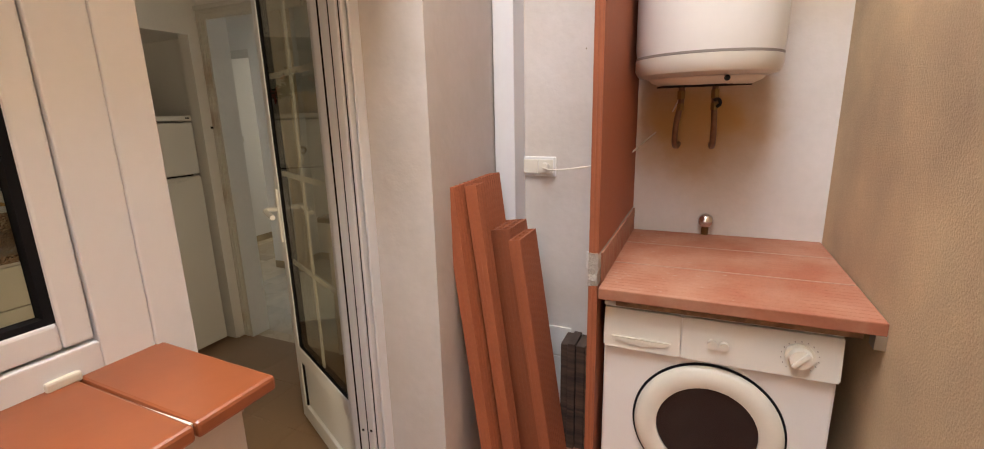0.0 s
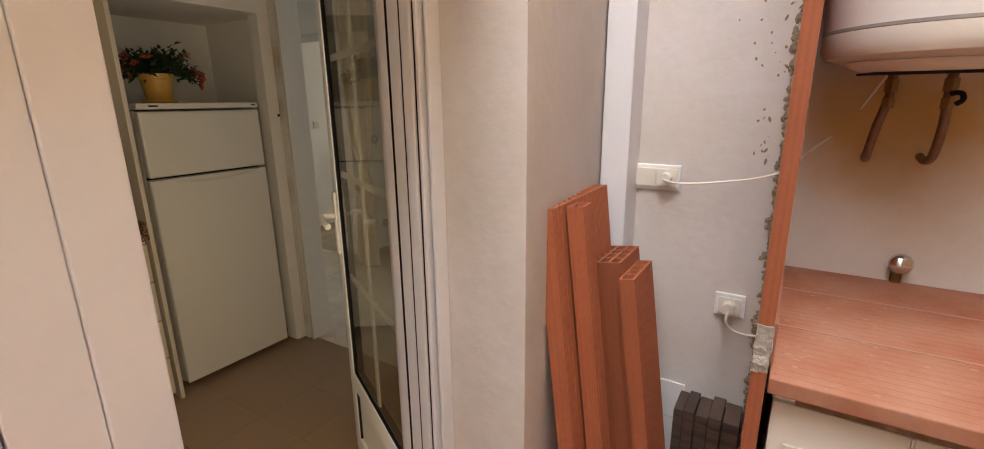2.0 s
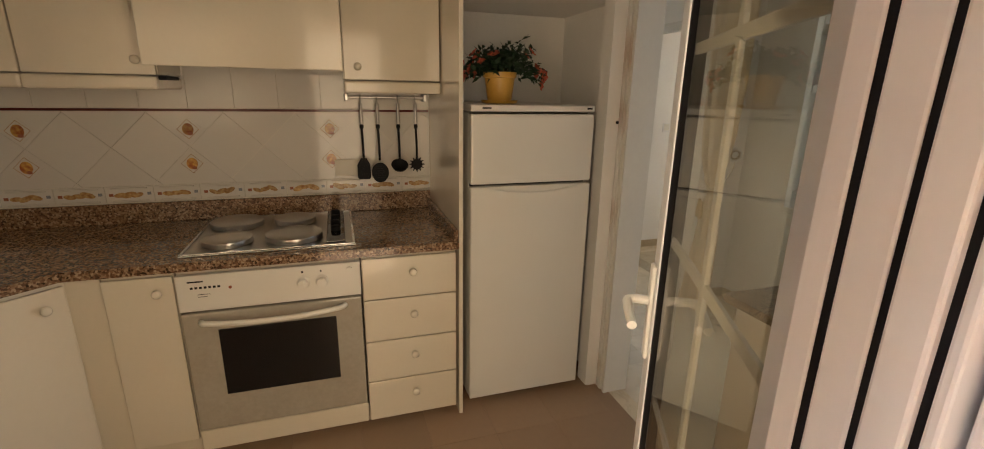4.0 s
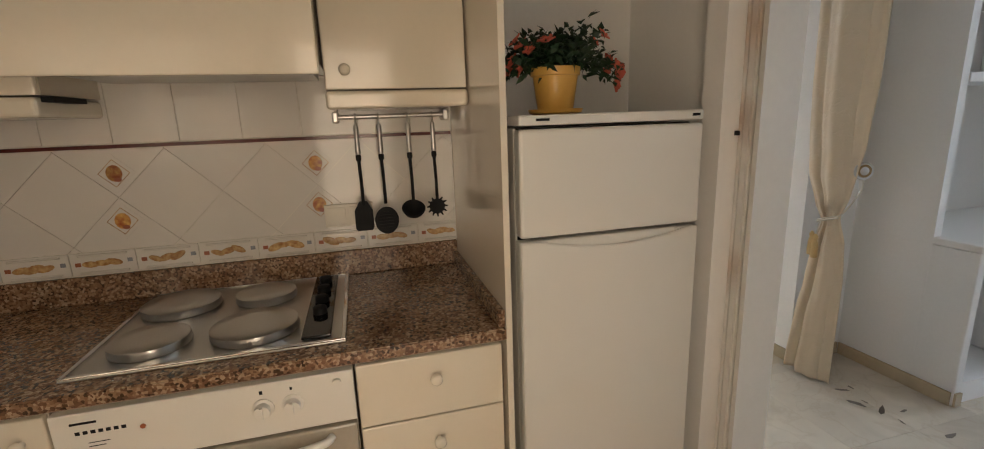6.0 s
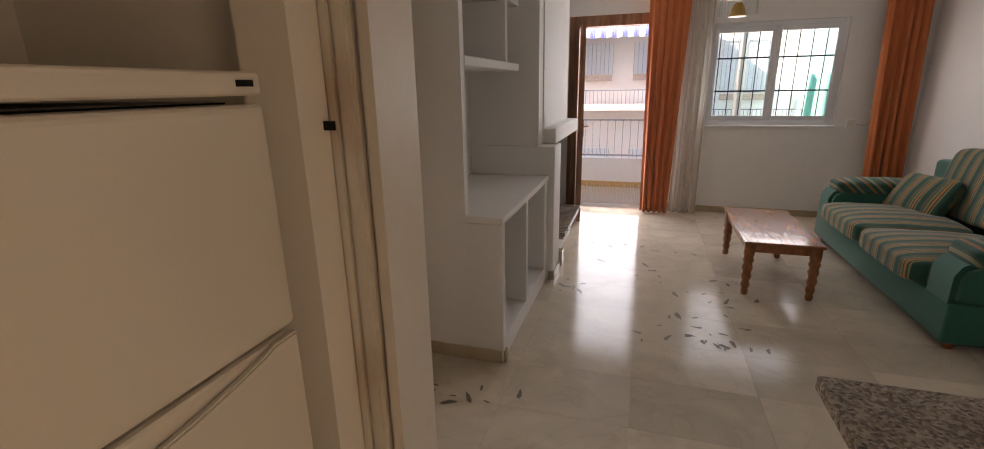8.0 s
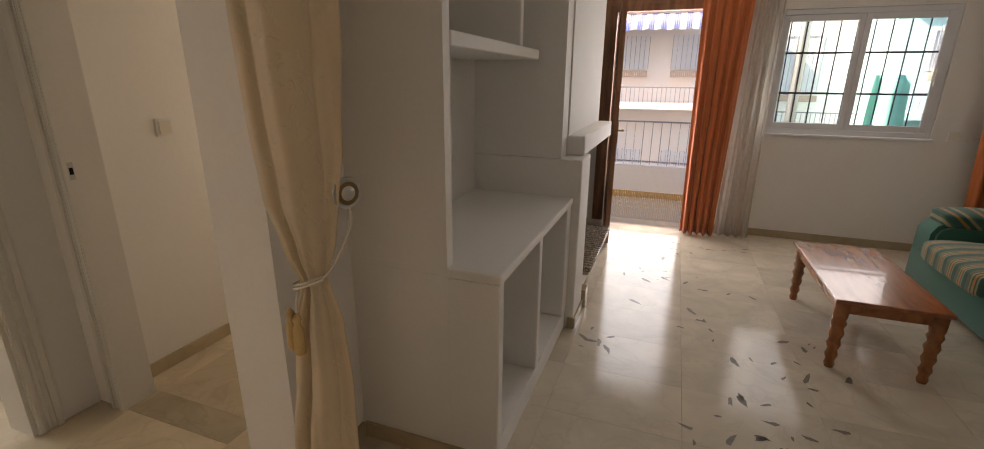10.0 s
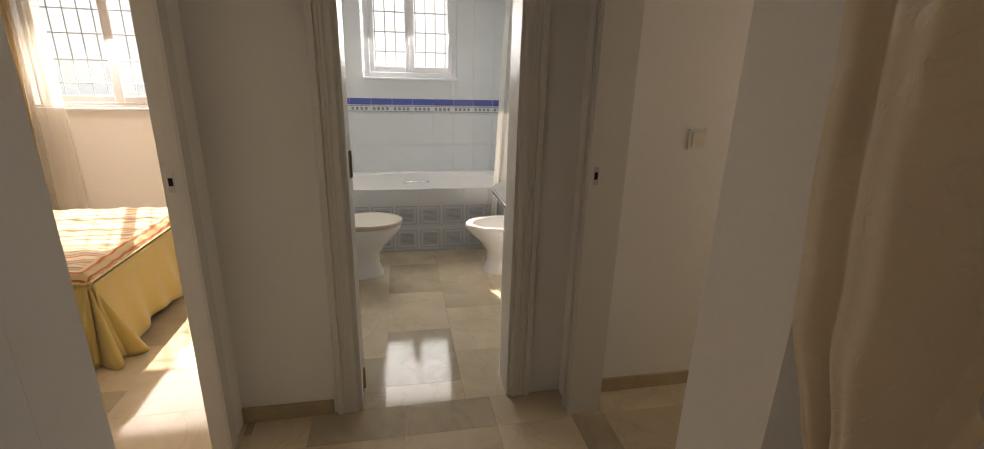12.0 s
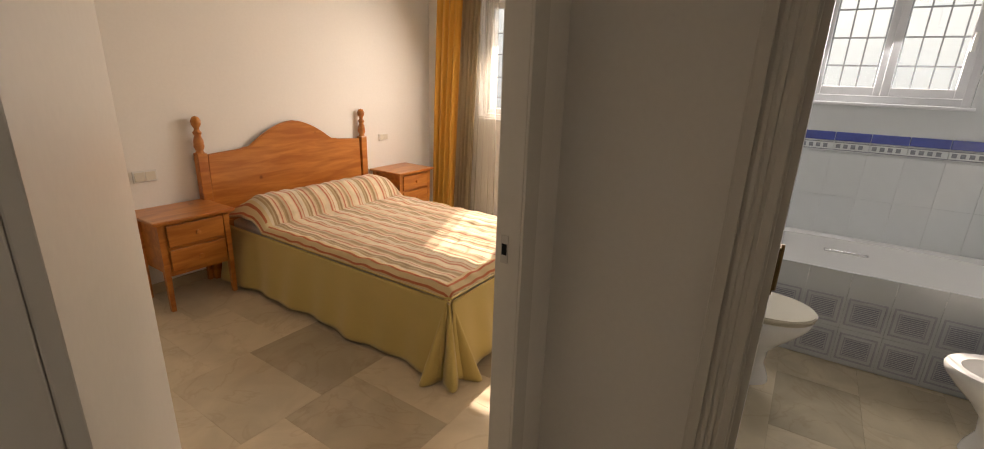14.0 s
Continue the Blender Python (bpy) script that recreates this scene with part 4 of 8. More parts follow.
    part("dust", shelf_dust, DUST, c, "specks of pale cement dust", kind="stuff")
    part("grout_line", boxes((-0.006, 0.682, 2.1235, 2.1295, 0.9595, 0.9612), (-0.006, 0.682, 2.3985, 2.4045, 0.9595, 0.9612)), DUST, c, "thin pale mortar line")
    part("batten", boxes((0.04, 0.645, 1.870, 1.90, 0.905, 0.926), bevel=0.002), RAW_WOOD, c, "rough wooden batten")
    part("bracket", boxes((0.665, 0.689, 1.86, 1.90, 0.885, 0.925)), STEEL, c, "metal bracket")
    for i in range(9):
        part("skirting_joint", boxes((-0.012, -0.0062, 1.93 + i * 0.078, 1.933 + i * 0.078, 0.962, 1.05)), DUST, c, "pale grout line")
    part("skirting_tile", boxes((-0.0125, -0.007, 1.90, 2.65, 0.961, 1.055)), DUSTY_TERRA, c)

    # washing machine
    w = thing("washing_machine", "white front-loading washing machine with a cream control panel under the shelf", "washing machine", (0.31, 2.2, 0))
    part("cabinet", boxes((0.003, 0.618, 1.912, 2.48, 0.02, 0.885), bevel=0.008), GLOSS_WHITE, w)
    part("top", boxes((0.0, 0.620, 1.905, 2.49, 0.887, 0.903), bevel=0.006), ENAMEL, w)
    part("control_panel", prism(bmesh.new(), [(1.888, 0.762), (1.93, 0.757), (1.93, 0.885), (1.902, 0.885)], 0.228, 0.619, 0, 0.004), ENAMEL, w, "cream control panel")
    part("detergent_drawer", prism(bmesh.new(), [(1.890, 0.762), (1.93, 0.757), (1.93, 0.885), (1.902, 0.885)], 0.004, 0.226, 0, 0.004), ENAMEL, w, "cream detergent drawer with a grip")
    b = prism(bmesh.new(), [(0.03, 0.800), (0.20, 0.800), (0.185, 0.786), (0.12, 0.778), (0.05, 0.784)], 1.886, 1.893, 1)
    part("drawer_grip", b, PLASTIC, w)
    b = cyl(bmesh.new(), (0.31, 1.894, 0.82), (0.31, 1.880, 0.82), 0.013)
    part("button", b, PLASTIC, w, smooth=40)
    b = cyl(bmesh.new(), (0.34, 1.894, 0.819), (0.34, 1.880, 0.819), 0.012)
    part("button", b, PLASTIC, w, smooth=40)
    b = cyl(bmesh.new(), (0.522, 1.896, 0.822), (0.522, 1.886, 0.822), 0.036, seg=32)
    cyl(b, (0.522, 1.888, 0.822), (0.522, 1.868, 0.822), 0.029, 0.026, 32)
    b.verts.ensure_lookup_table()
    part("dial", b, PLASTIC, w, smooth=40)
    b = boxes((-0.006, 0.006, -0.004, 0.004, -0.027, 0.027), bevel=0.002)
    b.transform(Matrix.Translation((0.522, 1.866, 0.822)) @ Matrix.Rotation(radians(40), 4, "Y"))
    part("dial_grip", b, PLASTIC, w)
    b = bmesh.new()
    for a in range(-140, 141, 20):
        cyl(b, (0.522 + 0.044 * math.sin(radians(a)), 1.892, 0.822 + 0.044 * math.cos(radians(a))), (0.522 + 0.044 * math.sin(radians(a)), 1.8875, 0.822 + 0.044 * math.cos(radians(a))), 0.0012, seg=6)
    part("dial_mark", b, SEAM, w)
    C = Vector((0.312, 1.912, 0.535))
    m = Matrix.Translation(C) @ Matrix.Rotation(radians(90), 4, "X")
    part("door_gap", lathe(bmesh.new(), [(0.212, 0.0), (0.212, 0.004), (0.206, 0.004)], m=m, seg=64), RUBBER, w, smooth=30)
    part("door", lathe(bmesh.new(), [(0.205, 0.0), (0.205, 0.012), (0.194, 0.022), (0.165, 0.026), (0.147, 0.022), (0.140, 0.020), (0.140, 0.004)], m=m, seg=64), PLASTIC, w, "round cream door ring", smooth=50)
    part("door_glass", lathe(bmesh.new(), [(0.0, -0.03), (0.07, -0.025), (0.12, -0.008), (0.1395, 0.012)][::-1], m=m, seg=48), BLACK_GLASS, w, "dark round door glass", smooth=50)

    # water heater
    h = thing("water_heater", "white electric water heater hanging above the shelf", "water heater", (0.235, 2.40, 1.6))
    part("tank", lathe(bmesh.new(), [(0.231, 1.645), (0.235, 1.68), (0.235, 2.35), (0.20, 2.40), (0.0, 2.41)], (0.235, 2.405, 0), 64), GLOSS_WHITE, h, smooth=40)
    part("tank_seam", lathe(bmesh.new(), [(0.2345, 1.6385), (0.2345, 1.6455)], (0.235, 2.405, 0), 64), SEAM, h)
    part("bottom_cap", lathe(bmesh.new(), [(0.0, 1.572), (0.19, 1.574), (0.225, 1.584), (0.235, 1.602), (0.235, 1.637)], (0.235, 2.405, 0), 64), ENAMEL, h, "slightly yellowed bottom cap", smooth=40)
    part("service_cover", lathe(bmesh.new(), [(0.0, 1.546), (0.125, 1.548), (0.15, 1.56), (0.16, 1.572)], (0.235, 2.36, 0), 48, sx=1.15, sy=0.8), PLASTIC, h, smooth=40)
    b = bmesh.new()
    for i in range(5):
        box(b, 0.08 + i * 0.006, 0.38 - i * 0.02, 2.36 - i * 0.02, 2.364 - i * 0.02, 1.543, 1.548)
    part("vent_slot", b, BLACK_PLASTIC, h)
    part("indicator", cyl(bmesh.new(), (0.30, 2.235, 1.563), (0.30, 2.222, 1.563), 0.009), BLACK_PLASTIC, h, smooth=40)
    part("wall_mount", boxes((0.1, 0.37, 2.62, 2.658, 1.8, 2.2)), STEEL, h)
    for x, dx in ((0.160, -0.012), (0.272, 0.004)):
        pipe = part("water_pipe", tube(bmesh.new(), curve([(x, 2.44, 1.55), (x, 2.44, 1.49), (x + dx, 2.455, 1.42), (x + dx * 1.4, 2.50, 1.345), (x + dx, 2.57, 1.325), (x + dx * 0.4, 2.645, 1.335)], 8), 0.0105, 12), RUST, h, "corroded flexible water pipe", smooth=60)
        part("nut", cyl(bmesh.new(), (x, 2.44, 1.535), (x, 2.44, 1.505), 0.015, seg=6), BRASS, pipe)
        part("nut", cyl(bmesh.new(), (x, 2.44, 1.49), (x, 2.44, 1.465), 0.0135, seg=6), BRASS, pipe)
        part("wall_rosette", lathe(bmesh.new(), [(0.034, 0), (0.030, 0.006), (0.016, 0.010)], m=Matrix.Translation((x + dx * 0.4, 2.659, 1.335)) @ Matrix.Rotation(radians(90), 4, "X"), seg=24), CHROME, pipe, smooth=40)
    b = tube(bmesh.new(), curve([(0.272, 2.42, 1.50), (0.285, 2.40, 1.50), (0.29, 2.40, 1.485), (0.28, 2.405, 1.475)], 5), 0.006, 8)
    part("safety_valve", b, BLACK_PLASTIC, h)
    t = thing("drain_tap", "small chrome tap head on the tiled shelf by the wall", "tap", (0.277, 2.62, 0.96))
    part("knob", lathe(bmesh.new(), [(0.0, 0.0), (0.022, 0.002), (0.029, 0.010), (0.029, 0.018), (0.022, 0.026), (0.0, 0.030)][::-1], m=Matrix.Translation((0.277, 2.60, 1.022)) @ Matrix.Rotation(radians(75), 4, "X"), seg=24), CHROME, t, smooth=50)
    part("stem", cyl(bmesh.new(), (0.277, 2.62, 0.961), (0.277, 2.615, 1.01), 0.014), BRASS, t, smooth=40)


patio_door()
kitchen_window()
patio_things()

# ---- kitchen ----
def knob(bm, x, y, z, r=0.017):
    m = Matrix.Translation((x, y, z)) @ Matrix.Rotation(radians(90), 4, "Y")
    return lathe(bm, [(0.008, 0.0), (0.007, 0.012), (r, 0.018), (r, 0.027), (r * 0.7, 0.032), (0, 0.033)], m=m, seg=20)


def base_unit(name, y0, y1, fronts, label, knobs):
    t = thing(name, label, "kitchen cabinet", (-2.9, (y0 + y1) / 2, 0), "base cabinets")
    part("body", boxes((-3.26, -2.605, y0, y1, 0.10, 0.862)), CREAM, t)
    part("plinth", boxes((-3.2, -2.64, y0, y1, 0.0, 0.099)), CREAM, t)
    for (z0, z1), k in zip(fronts, knobs):
        nm = "drawer_front" if len(fronts) > 1 else "door"
        d = part(nm, boxes((-2.604, -2.583, y0 + 0.002, y1 - 0.002, z0, z1), bevel=0.004), CREAM, t)
        part("knob", knob(bmesh.new(), -2.583, k[0], k[1]), CREAM, d, smooth=50)
    return t


base_unit("drawer_unit", 1.402, 1.822, [(0.655, 0.845), (0.45, 0.65), (0.245, 0.445), (0.04, 0.24)], "cream four-drawer kitchen unit with round knobs", [(1.62, 0.778), (1.62, 0.575), (1.62, 0.37), (1.62, 0.17)])
base_unit("corner_cupboard", 0.462, 0.698, [(0.10, 0.845)], "cream kitchen base cupboard with one round knob", [(0.645, 0.785)])


def oven():
    t = thing("oven", "built-in cream oven with a dark window and a bar handle", "oven", (-2.9, 1.05, 0.0))
    part("housing", boxes((-3.2, -2.61, 0.705, 1.395, 0.10, 0.855)), CREAM, t)
    part("plinth", boxes((-3.2, -2.64, 0.70, 1.40, 0.0, 0.099)), CREAM, t)
    part("control_panel", boxes((-2.609, -2.580, 0.704, 1.396, 0.690, 0.842), bevel=0.004), ENAMEL, t)
    d = part("door", boxes((-2.609, -2.575, 0.706, 1.394, 0.145, 0.682), bevel=0.006), material("beige_oven_glass", (0.42, 0.38, 0.31), 0.12, vary=0.12, scale=6, bump=0, coat=0.6), t, "beige glass oven door")
    part("window", boxes((-2.5755, -2.572, 0.83, 1.285, 0.305, 0.605), bevel=0.001), BLACK_GLASS, d, "black oven window")
    b = tube(bmesh.new(), curve([(-2.572, 0.775, 0.645), (-2.545, 0.80, 0.648), (-2.532, 0.93, 0.644), (-2.530, 1.05, 0.643), (-2.532, 1.17, 0.646), (-2.545, 1.30, 0.655), (-2.572, 1.325, 0.655)], 6), 0.011, 12)
    part("handle", b, ENAMEL, d, "curved cream handle", smooth=60)
    part("drawer_front", boxes((-2.609, -2.583, 0.704, 1.396, 0.04, 0.138), bevel=0.004), CREAM, t)
    for y in (1.165, 1.238):
        b = lathe(bmesh.new(), [(0.027, 0), (0.027, 0.004), (0.020, 0.008), (0.019, 0.026), (0.0, 0.028)], m=Matrix.Translation((-2.58, y, 0.772)) @ Matrix.Rotation(radians(90), 4, "Y"), seg=28)
        box(b, -2.552, -2.545, y - 0.004, y + 0.004, 0.756, 0.790)
        part("dial", b, ENAMEL, t, "cream oven dial", smooth=40)
    part("button", cyl(bmesh.new(), (-2.58, 1.352, 0.812), (-2.570, 1.352, 0.812), 0.012), ENAMEL, t, smooth=40)
    part("indicator_lamp", cyl(bmesh.new(), (-2.58, 0.893, 0.782), (-2.577, 0.893, 0.782), 0.006), TERRA_GLAZED, t)
    marks = [(0.745, 0.80, 0.812, 0.818), (1.160, 1.168, 0.812, 0.822), (1.234, 1.240, 0.812, 0.820)] + [(0.752 + i * 0.016, 0.762 + i * 0.016, 0.785, 0.794) for i in range(7)] + [(0.775, 0.82, 0.760, 0.762), (0.775, 0.81, 0.750, 0.752)]
    for y0, y1, z0, z1 in marks:
        part("panel_marking", boxes((-2.5805, -2.5793, y0, y1, z0, z1)), BLACK_PLASTIC, t, "small dark printing")


oven()


def worktop():
    t = thing("worktop", "brown granite worktop with an upstand along the wall", "worktop", (-2.9, 1.0, 0.865))
    b = prism(bmesh.new(), [(-3.262, -1.34), (-0.875, -1.34), (-0.875, -0.16), (-2.05, -0.16), (-2.558, 0.36), (-2.558, 1.828), (-3.262, 1.828)], 0.866, 0.902, 2, 0.004)
    part("slab", b, GRANITE, t)
    part("upstand", boxes((-3.262, -3.243, -1.33, 1.828, 0.903, 1.0), (-3.242, -2.565, 1.808, 1.828, 0.903, 0.955), bevel=0.003), GRANITE, t)


worktop()
for i, (x0, x1) in enumerate(((-2.05, -1.47), (-1.46, -0.88))):
    t = thing("base_cupboard", "cream kitchen base cupboard under the window", "kitchen cabinet", ((x0 + x1) / 2, -0.7, 0), "base cabinets")
    part("body", boxes((x0, x1, -1.33, -0.22, 0.10, 0.862)), CREAM, t)
    part("plinth", boxes((x0, x1, -1.3, -0.26, 0, 0.099)), CREAM, t)
    d = part("door", boxes((x0 + 0.002, x1 - 0.002, -0.219, -0.199, 0.10, 0.845), bevel=0.004), CREAM, t)
    b = knob(bmesh.new(), 0, 0, 0)
    b.transform(Matrix.Translation((x0 + 0.06, -0.199, 0.79)) @ Matrix.Rotation(radians(90), 4, "Z"))
    part("knob", b, CREAM, d, smooth=50)
t = thing("angled_cupboard", "cream angled corner kitchen cupboard with a round knob", "kitchen cabinet", (-2.7, 0.0, 0), "base cabinets")
part("body", prism(bmesh.new(), [(-3.26, -1.33), (-2.06, -1.33), (-2.06, -0.20), (-2.60, 0.35), (-2.60, 0.46), (-3.26, 0.46)], 0.10, 0.862), CREAM, t)
part("plinth", prism(bmesh.new(), [(-3.2, -1.3), (-2.1, -1.3), (-2.1, -0.25), (-2.64, 0.33), (-2.64, 0.46), (-3.2, 0.46)], 0.0, 0.099), CREAM, t)
b = boxes((0.01, 0.745, 0.0, 0.02, 0.10, 0.845), bevel=0.004)
ang = math.degrees(math.atan2(-0.20 - 0.35, -2.06 + 2.60))
b.transform(Matrix.Translation((-2.60, 0.352, 0)) @ Matrix.Rotation(radians(ang), 4, "Z"))
d = part("door", b, CREAM, t)
b = knob(bmesh.new(), 0, 0, 0)
b.transform(Matrix.Translation((-2.60, 0.352, 0)) @ Matrix.Rotation(radians(ang), 4, "Z") @ Matrix.Translation((0.08, 0.02, 0.78)) @ Matrix.Rotation(radians(90), 4, "Z"))
part("knob", b, CREAM, d, smooth=50)


def hob():
    t = thing("hob", "steel electric hob with four metal plate covers, set in the worktop", "hob", (-2.95, 1.03, 0.902))
    part("tray", boxes((-3.235, -2.625, 0.715, 1.385, 0.903, 0.909), bevel=0.002), STEEL, t)
    part("rim", boxes((-3.235, -2.625, 0.715, 0.727, 0.9095, 0.914), (-3.235, -2.625, 1.373, 1.385, 0.9095, 0.914), (-3.235, -3.223, 0.728, 1.372, 0.9095, 0.914), (-2.637, -2.625, 0.728, 1.372, 0.9095, 0.914), bevel=0.0015), CHROME, t)
    for x, y, r in ((-3.06, 0.855, 0.115), (-3.06, 1.115, 0.095), (-2.77, 0.865, 0.098), (-2.78, 1.13, 0.118)):
        part("plate_cover", lathe(bmesh.new(), [(r, 0.910), (r + 0.002, 0.914), (r, 0.934), (r - 0.006, 0.938), (r * 0.5, 0.9375), (0, 0.938)], (x, y, 0), 48), STEEL, t, "round steel plate cover", smooth=35)
    p = part("control_strip", boxes((-3.21, -2.66, 1.265, 1.345, 0.9095, 0.918), bevel=0.003), BLACK_GLASS, t, "black control strip")
    for i in range(4):
        x = -3.13 + i * 0.10
        part("dial", lathe(bmesh.new(), [(0.022, 0.9185), (0.021, 0.938), (0.016, 0.941), (0, 0.941)], (x, 1.305, 0), 24), BLACK_PLASTIC, p, smooth=40)


hob()


def tall_panel():
    structure("kitchen_tall_panel", boxes((-3.26, -2.562, 1.829, 1.848, 0.0, H - 0.01), bevel=0.002), CREAM, "tall cream end panel between worktop and fridge", "panel")


tall_panel()


def wall_cupboard(y0, y1, z0, z1, x1, ky, label):
    t = thing("wall_cupboard", label, "kitchen cabinet", (-3.1, (y0 + y1) / 2, z0), "wall cupboards")
    part("body", boxes((-3.258, x1 - 0.021, y0, y1, z0 + 0.06, z1)), CREAM, t)
    d = part("door", boxes((x1 - 0.020, x1, y0 + 0.002, y1 - 0.002, z0 + 0.058, z1), bevel=0.004), CREAM, t)
    part("light_pelmet", boxes((-3.258, x1 + 0.012, y0 - 0.001, y1 + 0.001, z0, z0 + 0.054), bevel=0.012, seg=3), CREAM, t)
    part("knob", knob(bmesh.new(), x1, ky, z0 + 0.115), CREAM, d, smooth=50)


wall_cupboard(1.385, 1.826, 1.535, 2.35, -2.92, 1.447, "cream kitchen wall cupboard above the utensil rail")
wall_cupboard(0.215, 0.66, 1.535, 2.35, -2.92, 0.60, "cream kitchen wall cupboard beside the hood")
wall_cupboard(-0.33, 0.213, 1.535, 2.35, -2.92, -0.27, "cream kitchen wall cupboard in the corner")
t = thing("cooker_hood", "cream cooker hood front above the hob", "cooker hood", (-3.0, 1.02, 1.62))
part("hood_front", boxes((-2.775, -2.755, 0.664, 1.382, 1.625, 2.35), bevel=0.004), CREAM, t)
part("body", boxes((-3.258, -2.777, 0.668, 1.380, 1.66, 2.35)), CREAM, t)
part("underside", boxes((-3.25, -2.80, 0.70, 1.35, 1.645, 1.659)), STEEL, t, "dark metal underside")
part("edge", boxes((-3.10, -2.93, 0.662, 0.69, 1.575, 1.59)), BLACK_PLASTIC, t)

# tiled splashback: glazed tiles, a dark strip, fruit lozenges and a border with loaves
sb = structure("splashback", boxes((-3.2695, -3.262, -1.34, 1.828, 1.0, 2.35)), PLASTIC, "pale grout of the kitchen splashback", "wall tiles")
part("line_tile", boxes((-3.2615, -3.2535, -1.33, 1.826, 1.436, 1.448)), RED_LINE, sb, "dark red strip tile")


def lozenge(bm, y, z, r, t0, t1, grow=0.0):
    q = [(y, z + r), (y + r, z), (y, z - r), (y - r, z)]
    return prism(bm, q, t0, t1, 0, grow)


def fridge():
    t = thing("fridge", "white two-door fridge freezer standing in the niche", "fridge", (-2.9, 2.19, 0))
    y0, y1 = 1.893, 2.490
    part("cabinet", boxes((-3.22, -2.665, y0 + 0.004, y1 - 0.004, 0.03, 1.462), bevel=0.006), ENAMEL, t)
    for fy in (y0 + 0.03, y1 - 0.08):
        part("foot", boxes((-3.2, -2.70, fy, fy + 0.05, 0, 0.03)), BLACK_PLASTIC, t)
    part("top", boxes((-3.22, -2.602, y0, y1, 1.468, 1.497), bevel=0.006, seg=3), ENAMEL, t)
    part("seal", boxes((-2.665, -2.655, y0 + 0.01, y1 - 0.01, 0.05, 1.46)), RUBBER, t)
    b = boxes((-2.654, -2.600, y0, y1, 1.147, 1.458), bevel=0.010, seg=3)
    part("freezer_door", b, ENAMEL, t)
    # the lower door, whose face is scooped out along the top as a grip
    d = part("fridge_door", boxes((-2.654, -2.6125, y0, y1, 0.045, 1.135), bevel=0.006, seg=2), ENAMEL, t)
    n, scoop = 28, []
    for i in range(n + 1):
        u = i / n
        scoop.append((y0 + 0.07 + u * (y1 - y0 - 0.115), 1.1335 - 0.030 * math.sin(math.pi * u) ** 0.8 if 0 < u < 1 else 1.1335))
    part("door_face", prism(bmesh.new(), [(y0 + 0.001, 0.046), (y1 - 0.001, 0.046), (y1 - 0.001, 1.1335)] + scoop[::-1] + [(y0 + 0.001, 1.1335)], -2.6122, -2.600, 0, 0.003), ENAMEL, d)
    b = boxes((-2.6015, -2.5995, y0 + 0.050, y0 + 0.090, 1.480, 1.487))
    part("badge", b, BLACK_PLASTIC, t, "small dark maker's badge")
    part("badge", boxes((-2.6015, -2.5995, y1 - 0.042, y1 - 0.016, 1.479, 1.487)), BLACK_PLASTIC, t, "small dark badge")


fridge()


